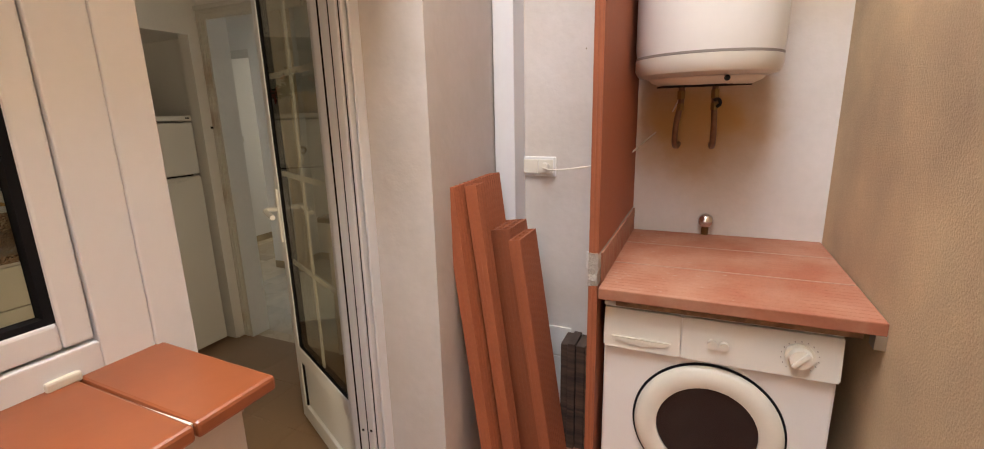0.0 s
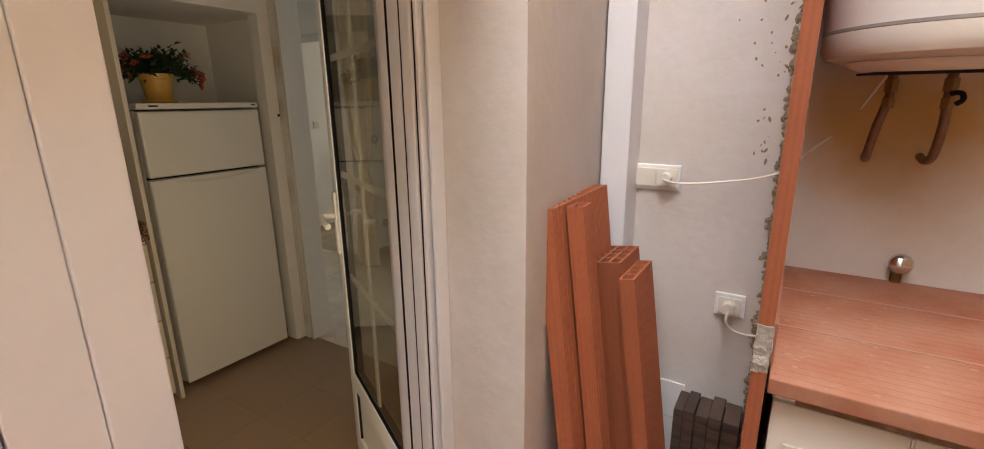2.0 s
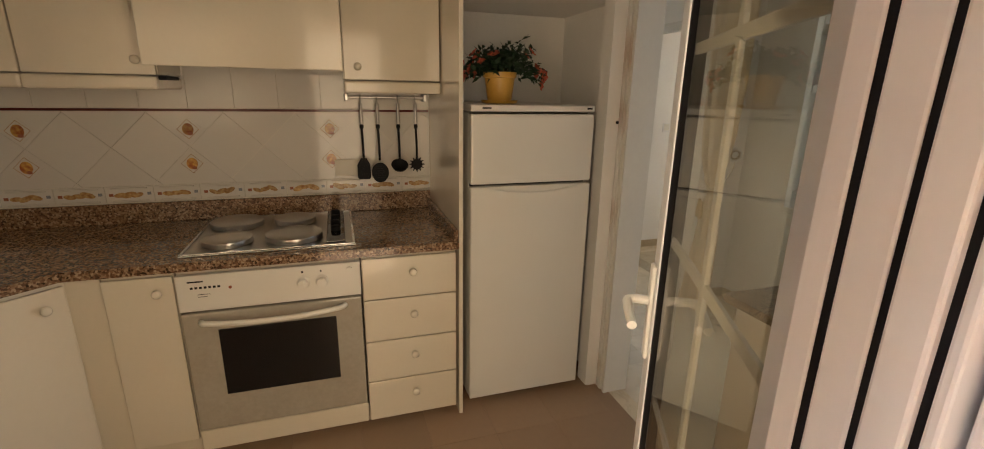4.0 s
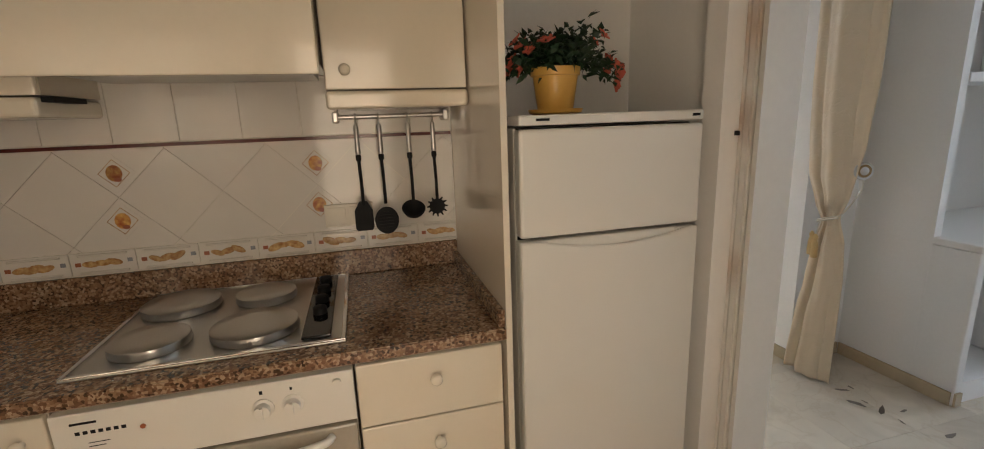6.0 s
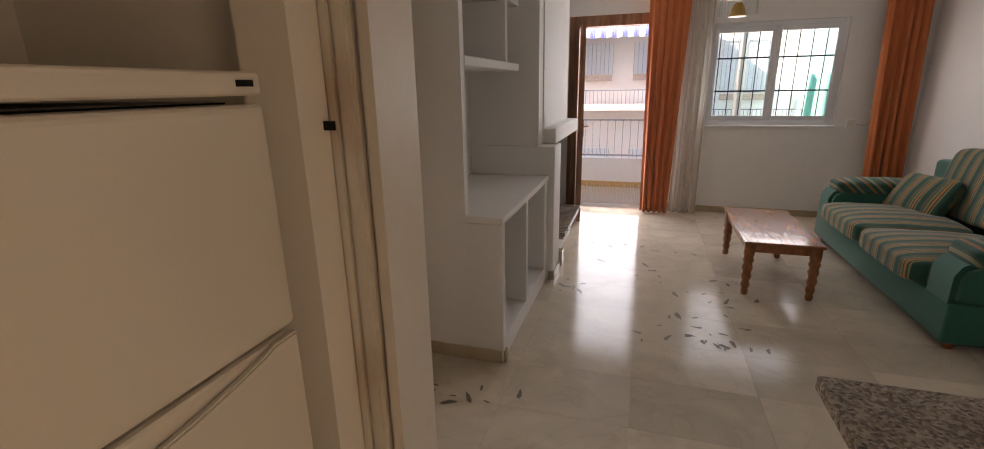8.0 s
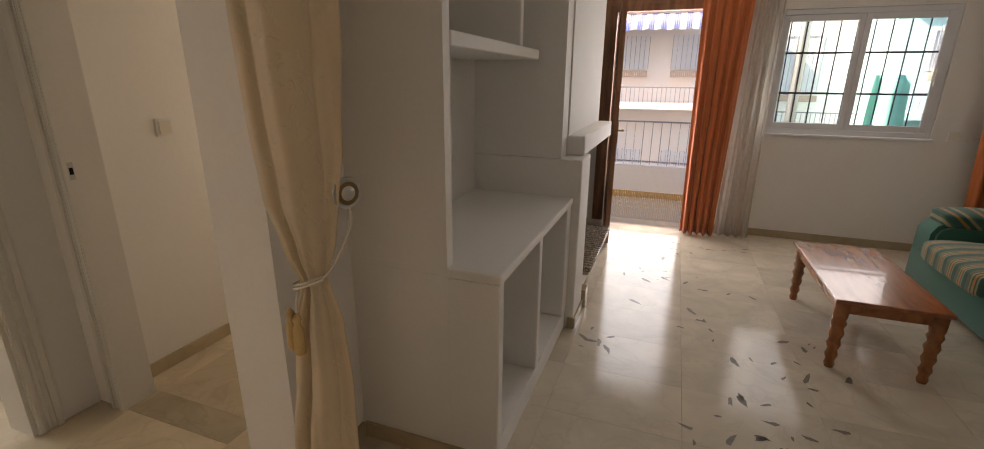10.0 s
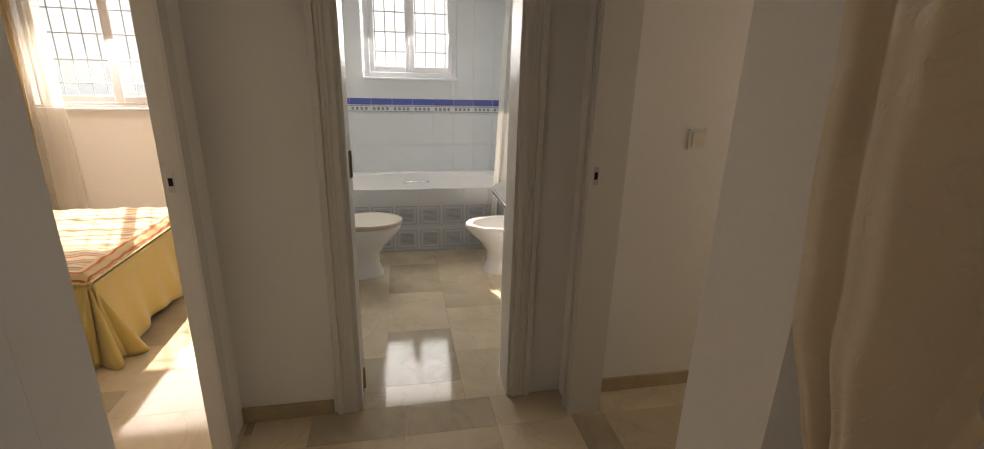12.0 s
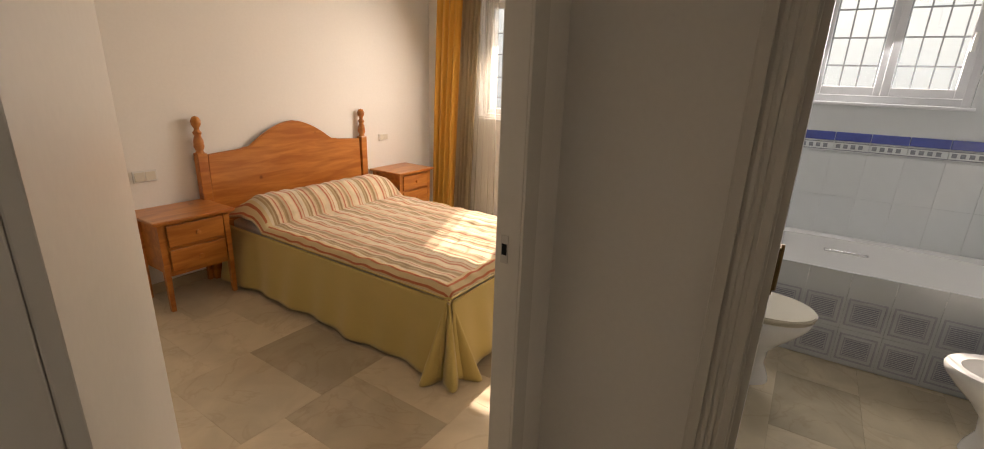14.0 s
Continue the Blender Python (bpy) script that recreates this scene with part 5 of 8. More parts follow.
def flower_pot():
    c = (-2.80, 2.085, 1.4975)
    t = thing("flower_pot", "yellow flower pot with artificial coral roses on the fridge", "potted plant", c)
    part("saucer", lathe(bmesh.new(), [(0.068, 0), (0.083, 0.004), (0.088, 0.016), (0.082, 0.016), (0.07, 0.008), (0, 0.008)], c, 36), POT, t, smooth=40)
    part("pot", lathe(bmesh.new(), [(0.052, 0.009), (0.058, 0.02), (0.071, 0.115), (0.078, 0.118), (0.079, 0.142), (0.072, 0.142), (0.068, 0.12), (0, 0.115)], c, 36), POT, t, smooth=40)
    rnd = random.Random(3)
    stems, leaves, heads = bmesh.new(), bmesh.new(), []
    C = Vector(c) + Vector((0, 0, 0.12))
    for i in range(46):
        a = rnd.uniform(0, 2 * math.pi)
        e = rnd.uniform(0.05, 1.0)
        L = rnd.uniform(0.10, 0.20)
        d = Vector((math.cos(a) * (1 - 0.7 * e) * 0.7, math.sin(a) * (1.25 - 0.75 * e), 0.15 + 0.8 * e)).normalized()
        if i % 7 == 0:
            d, L = Vector((rnd.uniform(-0.1, 0.3), 1, rnd.uniform(-0.05, 0.35))).normalized(), rnd.uniform(0.18, 0.26)
        if i % 9 == 0:
            d, L = Vector((rnd.uniform(-0.1, 0.4), -1, rnd.uniform(0.1, 0.5))).normalized(), rnd.uniform(0.12, 0.19)
        pts = curve([C + d * 0.02, C + d * L * 0.6 + Vector((0, 0, 0.02)), C + d * L - Vector((0, 0, 0.02 + 0.25 * max(0, L - 0.18)))], 4)
        tube(stems, pts, 0.0016, 5)
        for p in pts[2:]:
            for k in range(3):
                q = Matrix.Translation(p + Vector([rnd.uniform(-0.02, 0.02) for _ in range(3)])) @ Euler([rnd.uniform(-1, 1), rnd.uniform(-1, 1), rnd.uniform(0, 6.28)]).to_matrix().to_4x4()
                s = rnd.uniform(0.012, 0.022)
                vs = [leaves.verts.new(q @ Vector(v)) for v in ((0, 0, 0), (s * 0.9, s * 0.55, 0.003), (s * 2.1, 0, -0.004), (s * 0.9, -s * 0.55, 0.003), (s, 0, 0.0045))]
                leaves.faces.new((vs[0], vs[4], vs[1])), leaves.faces.new((vs[1], vs[4], vs[2])), leaves.faces.new((vs[2], vs[4], vs[3])), leaves.faces.new((vs[3], vs[4], vs[0]))
        if i % 3 == 0 or i % 7 == 0:
            heads.append((pts[-1], d, rnd.uniform(0.75, 1.15)))
    part("stem", stems, LEAF, t)
    part("foliage", leaves, LEAF, t, "dark green artificial leaves", kind="stuff")
    for p, d, s in heads:
        b = bmesh.new()
        m = Matrix.Translation(p) @ d.to_track_quat("Z", "Y").to_matrix().to_4x4() @ Matrix.Scale(s, 4)
        for ring, n, r, tilt in ((0, 5, 0.018, 0.55), (1, 4, 0.012, 0.95), (2, 3, 0.007, 1.25)):
            for k in range(n):
                a = 2 * math.pi * k / n + ring
                mm = m @ Matrix.Rotation(a, 4, "Z") @ Matrix.Translation((0.002, 0, 0)) @ Matrix.Rotation(-tilt, 4, "Y")
                grid(b, 3, 3, lambda u, v, mm=mm, r=r: mm @ Vector((u * r * 1.6, (v - 0.5) * 1.6 * r * math.sin(math.pi * min(0.98, 0.25 + 0.65 * u)), 0.35 * r * ((v - 0.5) ** 2) * 4 - 0.25 * r * u * u)))
        part("rose", b, PETAL, t, "coral artificial rose")


flower_pot()


def utensils():
    r = thing("utensil_rail", "steel hanging rail under the wall cupboard", "rail", (-3.2, 1.59, 1.51))
    part("bar", cyl(bmesh.new(), (-3.185, 1.385, 1.513), (-3.185, 1.80, 1.513), 0.008), STEEL, r, smooth=40)
    for y in (1.385, 1.785):
        part("rail_end", boxes((-3.2605, -3.17, y, y + 0.022, 1.492, 1.533), bevel=0.006), STEEL, r)
    for i, (y, kind) in enumerate(((1.463, "spatula"), (1.545, "skimmer"), (1.650, "ladle"), (1.742, "spaghetti_spoon"))):
        lab = {"spatula": "black slotted spatula with a steel grip hanging on the rail", "skimmer": "black skimmer with a steel grip hanging on the rail",
               "ladle": "black ladle with a steel grip hanging on the rail", "spaghetti_spoon": "black toothed spaghetti spoon hanging on the rail"}[kind]
        t = thing(kind, lab, "kitchen utensil", (-3.175, y, 1.50), "hanging utensils")
        x = -3.172
        part("hook", tube(bmesh.new(), curve([(x, y, 1.485), (x + 0.004, y, 1.50), (x - 0.008, y, 1.523), (x - 0.024, y, 1.515)], 5), 0.003, 8), STEEL, t)
        part("grip", lathe(bmesh.new(), [(0.004, 0.11), (0.009, 0.10), (0.008, 0.05), (0.010, 0.01), (0.007, 0.0)][::-1], (x, y, 1.378), 16), STEEL, t, "brushed steel grip", smooth=50)
        part("collar", lathe(bmesh.new(), [(0.008, 0), (0.010, 0.004), (0.010, 0.018), (0.008, 0.022)], (x, y, 1.355), 16), BLACK_PLASTIC, t)
        part("shaft", tube(bmesh.new(), curve([(x, y, 1.356), (x + 0.002, y + 0.002, 1.28), (x + 0.004, y + 0.002, 1.19)], 5), [0.006] * 11, 8), BLACK_PLASTIC, t)
        b = bmesh.new()
        if kind == "spatula":
            out = [(y - 0.012, 1.205), (y + 0.016, 1.205), (y + 0.034, 1.17), (y + 0.036, 1.105), (y + 0.028, 1.092), (y - 0.026, 1.092), (y - 0.033, 1.105), (y - 0.032, 1.17)]
            prism(b, out, x + 0.002, x + 0.0045, 0)
            for k in range(5):
                yy = y - 0.022 + k * 0.0115
                box(b, x + 0.0045, x + 0.0065, yy, yy + 0.004, 1.105, 1.165)
        elif kind == "skimmer":
            lathe(b, [(0, 0.0), (0.02, 0.001), (0.038, 0.005), (0.045, 0.010), (0.043, 0.011), (0.02, 0.004), (0, 0.003)], m=Matrix.Translation((x - 0.006, y + 0.002, 1.125)) @ Matrix.Rotation(radians(90), 4, "Y") @ Matrix.Diagonal((1.18, 1, 1, 1)), seg=28)
            for k in range(6):
                box(b, x - 0.002, x + 0.003, y - 0.028, y + 0.030, 1.095 + k * 0.012, 1.098 + k * 0.012)
        elif kind == "ladle":
            lathe(b, [(0, -0.03), (0.022, -0.025), (0.038, -0.012), (0.045, 0.004), (0.042, 0.004), (0.034, -0.01), (0.018, -0.02), (0, -0.024)], m=Matrix.Translation((x + 0.010, y, 1.162)) @ Matrix.Rotation(radians(38), 4, "Y"), seg=28)
        else:
            lathe(b, [(0.010, 0.002), (0.028, 0.002), (0.030, 0.010), (0.026, 0.010), (0.012, 0.006)], m=Matrix.Translation((x, y, 1.165)) @ Matrix.Rotation(radians(90), 4, "Y"), seg=28)
            for k in range(12):
                a = 2 * math.pi * k / 12
                p = Vector((x + 0.004, y + 0.028 * math.cos(a), 1.165 + 0.028 * math.sin(a)))
                q = Vector((x + 0.016, y + 0.040 * math.cos(a), 1.165 + 0.040 * math.sin(a)))
                cyl(b, p, q, 0.0045, 0.0025, 7)
        part("head", b, BLACK_PLASTIC, t, "black nylon head", smooth=50)
    s = thing("double_socket", "white double socket on the tiled kitchen wall", "socket", (-3.25, 1.41, 1.145))
    part("frame", boxes((-3.2535, -3.244, 1.318, 1.50, 1.10, 1.188), bevel=0.003), PLASTIC, s)
    part("insert", boxes((-3.2435, -3.240, 1.328, 1.395, 1.112, 1.176), bevel=0.001), PLASTIC, s)
    part("insert", boxes((-3.2435, -3.240, 1.410, 1.478, 1.112, 1.176), bevel=0.001), PLASTIC, s)


utensils()


def casing(name, path_fn, u0, u1, z1, mat_, label, w=0.085, parts=((0, 1, 0.012), (0.08, 0.3, 0.020), (0.42, 0.56, 0.018), (0.66, 0.94, 0.024))):
    """A moulded door surround: stepped profiles round the opening u0..u1 up to z1; path_fn gives (x0, x1, y0, y1) from u-range and depth."""
    b = bmesh.new()
    for a0, a1, d in parts:
        for lo, hi in ((u0 - w * a1, u0 - w * a0),):
            box(b, *path_fn(lo, hi, d), 0.0, z1 + w * a1)
        box(b, *path_fn(u0 - w * a0, u1 + w * a0, d), z1 + w * a0, z1 + w * a1)
    return structure(name, b, mat_, label, "door frame")


casing("casing_kitchen", lambda a, b, d: (a, b, 2.63 - d, 2.6295), -2.545, -1.77, 2.05, STAINED_TRIM, "moulded white door surround of the kitchen doorway")
structure("jamb_kitchen", boxes((-2.53, -2.512, 2.612, 2.750, 0, 2.1)), TRIM, "white door jamb of the kitchen doorway", "door frame")
structure("strike_kitchen", boxes((-2.600, -2.58, 2.603, 2.606, 1.414, 1.428)), BLACK_PLASTIC, "small dark bolt hole in the door surround", "hardware")

# ---- living room ----
def skirting(name, runs):
    """Marble skirting pieces: rows (axis, at, out, lo, hi)."""
    for axis, at, out, lo, hi in runs:
        lo_, hi_ = min(at, at + out), max(at, at + out)
        b = boxes((lo_, hi_, lo, hi, 0, 0.072), bevel=0.002) if axis == 0 else boxes((lo, hi, lo_, hi_, 0, 0.072), bevel=0.002)
        structure(name, b, SKIRT, "cream marble skirting", "skirting")


skirting("baseboard", [(1, 4.215, -0.012, -3.388, -2.80), (0, -3.40, 0.012, 3.85, 4.203), (0, -2.79, 0.012, 4.215, 4.26), (0, -2.745, 0.012, 5.46, 5.73), (1, 5.46, -0.012, -2.78, -2.735), (1, 8.02, -0.012, -2.0, 0.50),
    (0, 0.52, -0.012, 2.75, 8.0), (0, -4.66, 0.012, 4.10, 6.28), (1, -0.52, 0.012, -7.68, -3.6), (0, -7.70, 0.012, -0.5, 2.42), (0, -4.70, 0.012, 2.51, 2.89), (1, 2.735, 0.012, -3.55, -2.535), (0, -3.55, -0.012, 2.53, 2.747), (1, 3.84, -0.012, -3.62, -3.405)])


def shelves():
    t = structure("built_in_shelves", boxes((-3.40, -2.80, 4.265, 5.455, 0.0, 0.115)), PLASTER, "white plastered built-in shelf unit", "shelf unit")
    part("side_panel", boxes((-3.40, -2.79, 4.216, 4.264, 0.0, 0.794), bevel=0.006), PLASTER, t)
    part("counter", boxes((-3.40, -2.785, 4.214, 5.458, 0.795, 0.832), bevel=0.008, seg=3), PLASTER, t)
    part("divider", boxes((-3.39, -2.795, 4.775, 4.82, 0.116, 0.794), bevel=0.006), PLASTER, t)
    part("side_panel", boxes((-3.39, -2.795, 5.36, 5.458, 0.116, 0.794), bevel=0.006), PLASTER, t)
    for z in (1.580, 1.99):
        part("shelf_board", boxes((-3.395, -2.985, 4.266, 5.335, z, z + 0.048), bevel=0.007, seg=3), PLASTER, t)
    part("divider", boxes((-3.395, -2.992, 5.03, 5.07, 1.629, 1.989), bevel=0.006), PLASTER, t)


def fireplace():
    t = structure("fireplace", boxes((-3.40, -2.745, 5.46, 5.73, 0, 1.05), bevel=0.008), PLASTER, "white plastered corner fireplace", "fireplace")
    part("chimney_breast", boxes((-3.40, -2.862, 5.61, 6.76, 1.165, H - 0.002), bevel=0.006), PLASTER, t)
    part("side_wall", boxes((-3.40, -2.87, 5.462, 5.605, 1.052, H - 0.002)), PLASTER, t)
    part("mantel", boxes((-3.40, -2.765, 5.608, 6.83, 1.052, 1.168), bevel=0.010, seg=3), PLASTER, t)
    part("back_wall", boxes((-3.40, -3.25, 5.735, 6.83, 0, 1.05)), SOOT, t)
    part("hearth", boxes((-3.24, -2.80, 5.74, 6.79, 0.0, 0.245), bevel=0.006), PLASTER, t)
    part("foot", boxes((-2.80, -2.722, 5.76, 5.86, 0, 0.13), bevel=0.004), SKIRT, t)
    b = bmesh.new()
    for i in range(22):
        box(b, -3.23, -2.70, 5.76 + i * 0.046, 5.782 + i * 0.046, 0.262, 0.30, 0.003)
    part("grate", b, GREY_GRANITE, t, "ribbed stone hearth grate")
    part("grate_bed", boxes((-3.23, -2.71, 5.75, 6.785, 0.246, 0.262)), SKIRT, t)


shelves()
fireplace()


def entrance_door():
    structure("door_frame_entrance", boxes((-2.985, -2.925, 7.99, 8.12, 0, 2.19), (-2.07, -2.01, 7.99, 8.12, 0, 2.19), (-2.925, -2.07, 7.99, 8.12, 2.13, 2.19), (-3.04, -2.985, 7.995, 8.019, 0, 2.25), (-2.985, -1.95, 7.995, 8.019, 2.19, 2.25), (-2.01, -1.95, 7.995, 8.019, 0, 2.19), bevel=0.004),
        DOOR_WOOD, "brown wooden balcony door frame", "door frame")
    t = thing("entrance_door", "open dark panelled wooden door beside the fireplace", "door", (-2.93, 8.0, 0.02))
    ang = -81.5
    m = Matrix.Translation((-2.915, 7.985, 0)) @ Matrix.Rotation(radians(ang), 4, "Z")
    W = 0.86
    xs = [0.0, 0.10, 0.275, 0.345, 0.515, 0.585, 0.76, W]
    b = bmesh.new()
    for a, c in ((0, 1), (2, 3), (4, 5), (6, 7)):
        box(b, xs[a], xs[c], 0, 0.042, 0.02, 2.10)
    zs = [0.02, 0.17, 0.98, 1.08, 1.60, 1.70, 2.00, 2.10]
    for a, c in ((1, 2), (3, 4), (5, 6)):
        for k in (0, 2, 4, 6):
            box(b, xs[a], xs[c], 0, 0.042, zs[k], zs[k + 1])
    b.transform(m)
    part("door_frame", b, DOOR_WOOD, t)
    for a, c in ((1, 2), (3, 4), (5, 6)):
        for k in (1, 3, 5):
            b = boxes((xs[a] + 0.012, xs[c] - 0.012, 0.008, 0.034, zs[k] + 0.012, zs[k + 1] - 0.012), bevel=0.008)
            b.transform(m)
            part("panel", b, DOOR_WOOD, t)
            b = boxes((xs[a] + 0.001, xs[c] - 0.001, 0.014, 0.028, zs[k] + 0.001, zs[k + 1] - 0.001))
            b.transform(m)
            part("panel_groove", b, RUBBER, t, "dark groove")
    b = boxes((W - 0.07, W - 0.03, 0.042, 0.050, 0.95, 1.13), bevel=0.003)
    tube(b, curve([(W - 0.05, 0.05, 1.06), (W - 0.05, 0.09, 1.06), (W - 0.08, 0.095, 1.06), (W - 0.15, 0.093, 1.06)], 4), 0.009, 8)
    b.transform(m)
    part("handle", b, BRASS, t, "brass lever handle")


entrance_door()


def casement(name, label, xs, z0, z1, y, axis=1, grille=0.16, bars=(), nver=6, inner=1):
    """A two-sash aluminium window in the plane axis = y; xs: outer left, centre, outer right; inner: the side on which the room lies."""
    def bx(b, a0, a1, d0, d1, c0, c1, bevel=0.003):
        d0, d1 = sorted((y - inner * d0, y - inner * d1))
        return box(b, a0, a1, d0, d1, c0, c1, bevel) if axis == 1 else box(b, d0, d1, a0, a1, c0, c1, bevel)
    L, C, R = xs
    b = bmesh.new()
    for r in ((L, L + 0.045, z0, z1), (R - 0.045, R, z0, z1), (L + 0.045, R - 0.045, z0, z0 + 0.045), (L + 0.045, R - 0.045, z1 - 0.045, z1)):
        bx(b, r[0], r[1], -0.03, 0.012, r[2], r[3])
    w = structure(name, b, ALU, label, "window")
    for k, (a, c) in enumerate(((L + 0.046, C + 0.004), (C - 0.004, R - 0.046))):
        o = 0.012 if k else -0.012
        b = bmesh.new()
        for r in ((a, a + 0.045, z0 + 0.046, z1 - 0.046), (c - 0.045, c, z0 + 0.046, z1 - 0.046), (a + 0.045, c - 0.045, z0 + 0.046, z0 + 0.10), (a + 0.045, c - 0.045, z1 - 0.10, z1 - 0.046)):
            bx(b, r[0], r[1], o - 0.010, o + 0.012, r[2], r[3])
        part("window_sash", b, ALU, w)
        b = bmesh.new()
        bx(b, a + 0.043, c - 0.043, o - 0.003, o + 0.001, z0 + 0.098, z1 - 0.098, 0)
        g = part("pane", b, GLASS, w, "clear glass pane")
        g.visible_shadow = False
    b = bmesh.new()
    bx(b, R - 0.085, R - 0.065, 0.024, 0.045, z0 + (z1 - z0) * 0.40, z0 + (z1 - z0) * 0.54, 0.004)
    part("window_handle", b, WHITE_PLASTIC, w)
    b = bmesh.new()
    bx(b, L - 0.02, R + 0.02, 0.013, 0.05, z0 - 0.022, z0 - 0.001, 0.004)
    part("window_sill", b, ALU, w)
    g = thing("window_grille", "dark iron security bars outside the window", "grille", (L, y + 0.16, z0) if axis == 1 else (y - 0.16, L, z0))
    gy = y + 0.16 * inner if axis == 1 else y + 0.16 * inner
    n = nver
    for i in range(n + 1):
        a = L + (R - L) * i / n
        p, q = ((a, gy, z0 - 0.02), (a, gy, z1 + 0.02)) if axis == 1 else ((gy, a, z0 - 0.02), (gy, a, z1 + 0.02))
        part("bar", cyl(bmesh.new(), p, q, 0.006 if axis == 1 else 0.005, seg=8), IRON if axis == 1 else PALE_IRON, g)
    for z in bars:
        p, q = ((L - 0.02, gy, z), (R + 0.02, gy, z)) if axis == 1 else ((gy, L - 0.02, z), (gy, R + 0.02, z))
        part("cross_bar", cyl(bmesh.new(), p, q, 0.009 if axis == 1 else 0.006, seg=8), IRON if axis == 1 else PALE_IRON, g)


casement("window_living", "white aluminium sliding window with two sashes", (-1.50, -0.845, -0.20), 1.02, 2.10, 8.05, 1, bars=(1.06, 1.385, 1.743, 2.08), nver=10)


def drape(name, label, cat, x0, x1, xb0, xb1, y, z0, z1, folds, depth, mat_, yb=None, phase=0.0, group="", axis=0, pinch=None):
    """A hanging cloth with folds; it goes from x0..x1 above to xb0..xb1 below. axis 1: it hangs along y."""
    yb = y if yb is None else yb

    def fn(u, v):
        a, c = x0 + (x1 - x0) * u, xb0 + (xb1 - xb0) * u
        w = v
        if pinch:
            pc, ph, pz, pw = pinch
            z = z1 + (z0 - z1) * v
            k = math.exp(-((z - pz) / pw) ** 2)
            a2 = a + (c - a) * w
            x = a2 + (pc + (u - 0.5) * ph - a2) * k
        else:
            k = 0
            x = a + (c - a) * w
        amp = depth * (0.55 + 0.45 * v) * (1 - 0.55 * k)
        yy = y + (yb - y) * w + amp * math.sin(2 * math.pi * folds * u + phase + 0.6 * math.sin(3 * v + phase)) + 0.35 * amp * math.sin(2 * math.pi * folds * 2.3 * u + 1.3 + v)
        z = z1 + (z0 - z1) * v + 0.006 * math.sin(2 * math.pi * folds * u)
        return (x, yy, z) if axis == 0 else (yy, x, z)
    b = grid(bmesh.new(), int(folds * 14), 36, fn)
    ob = single(name, b, mat_, label, cat, group=group)
    sol = ob.modifiers.new("thick", "SOLIDIFY")
    sol.thickness = 0.002
    return ob


drape("curtain", "long terracotta-orange curtain beside the balcony door", "curtain", -2.16, -1.73, -2.12, -1.82, 7.86, 0.015, 2.40, 5, 0.030, ORANGE_CLOTH, 7.80)
drape("curtain", "long terracotta-orange curtain hanging in the corner behind the sofa", "curtain", 0.03, 0.40, 0.13, 0.47, 7.88, 0.02, 2.40, 5, 0.030, ORANGE_CLOTH, 7.88, 1.0)
drape("net_curtain", "pale net curtain hanging next to the orange curtain", "curtain", -1.73, -1.49, -1.80, -1.50, 7.92, 0.015, 2.40, 4, 0.022, NET, 7.86, 0.5)
rod = thing("curtain_rod", "brown curtain rod above the window", "curtain rod", (-0.9, 7.88, 2.42))
part("pole", cyl(bmesh.new(), (-2.5, 7.90, 2.42), (0.50, 7.90, 2.42), 0.012), DOOR_WOOD, rod)
part("bracket", boxes((-2.42, -2.40, 7.90, 8.018, 2.41, 2.43)), DOOR_WOOD, rod)
part("bracket", boxes((0.30, 0.32, 7.90, 8.018, 2.41, 2.43)), DOOR_WOOD, rod)

b = bmesh.new()
rnd = random.Random(11)
for i in range(46):
    x = -2.91 + i * 0.0185
    tube(b, [(x, 8.14, 2.12), (x + rnd.uniform(-0.002, 0.002), 8.142, 1.1), (x + rnd.uniform(-0.006, 0.006), 8.14, 0.04)], 0.0011, 4)
    z = 2.05
    while z > 0.1:
        if (int(z * 20) + i) % 5 < 2:
            box(b, x - 0.003, x + 0.003, 8.137, 8.143, z - 0.008, z + 0.008)
        z -= 0.05
single("bead_curtain", b, WHITE_PLASTIC, "fine white bead strings hanging in the balcony doorway", "bead curtain", kind="stuff")


def turned_leg(x, y, h):
    return lathe(bmesh.new(), [(0.020, 0.0), (0.026, 0.02), (0.021, 0.045), (0.031, 0.075), (0.023, 0.105), (0.034, 0.14), (0.026, 0.17), (0.037, 0.205), (0.028, 0.235), (0.038, 0.265), (0.030, 0.285), (0.036, 0.30), (0.036, h)], (x, y, 0), 24)


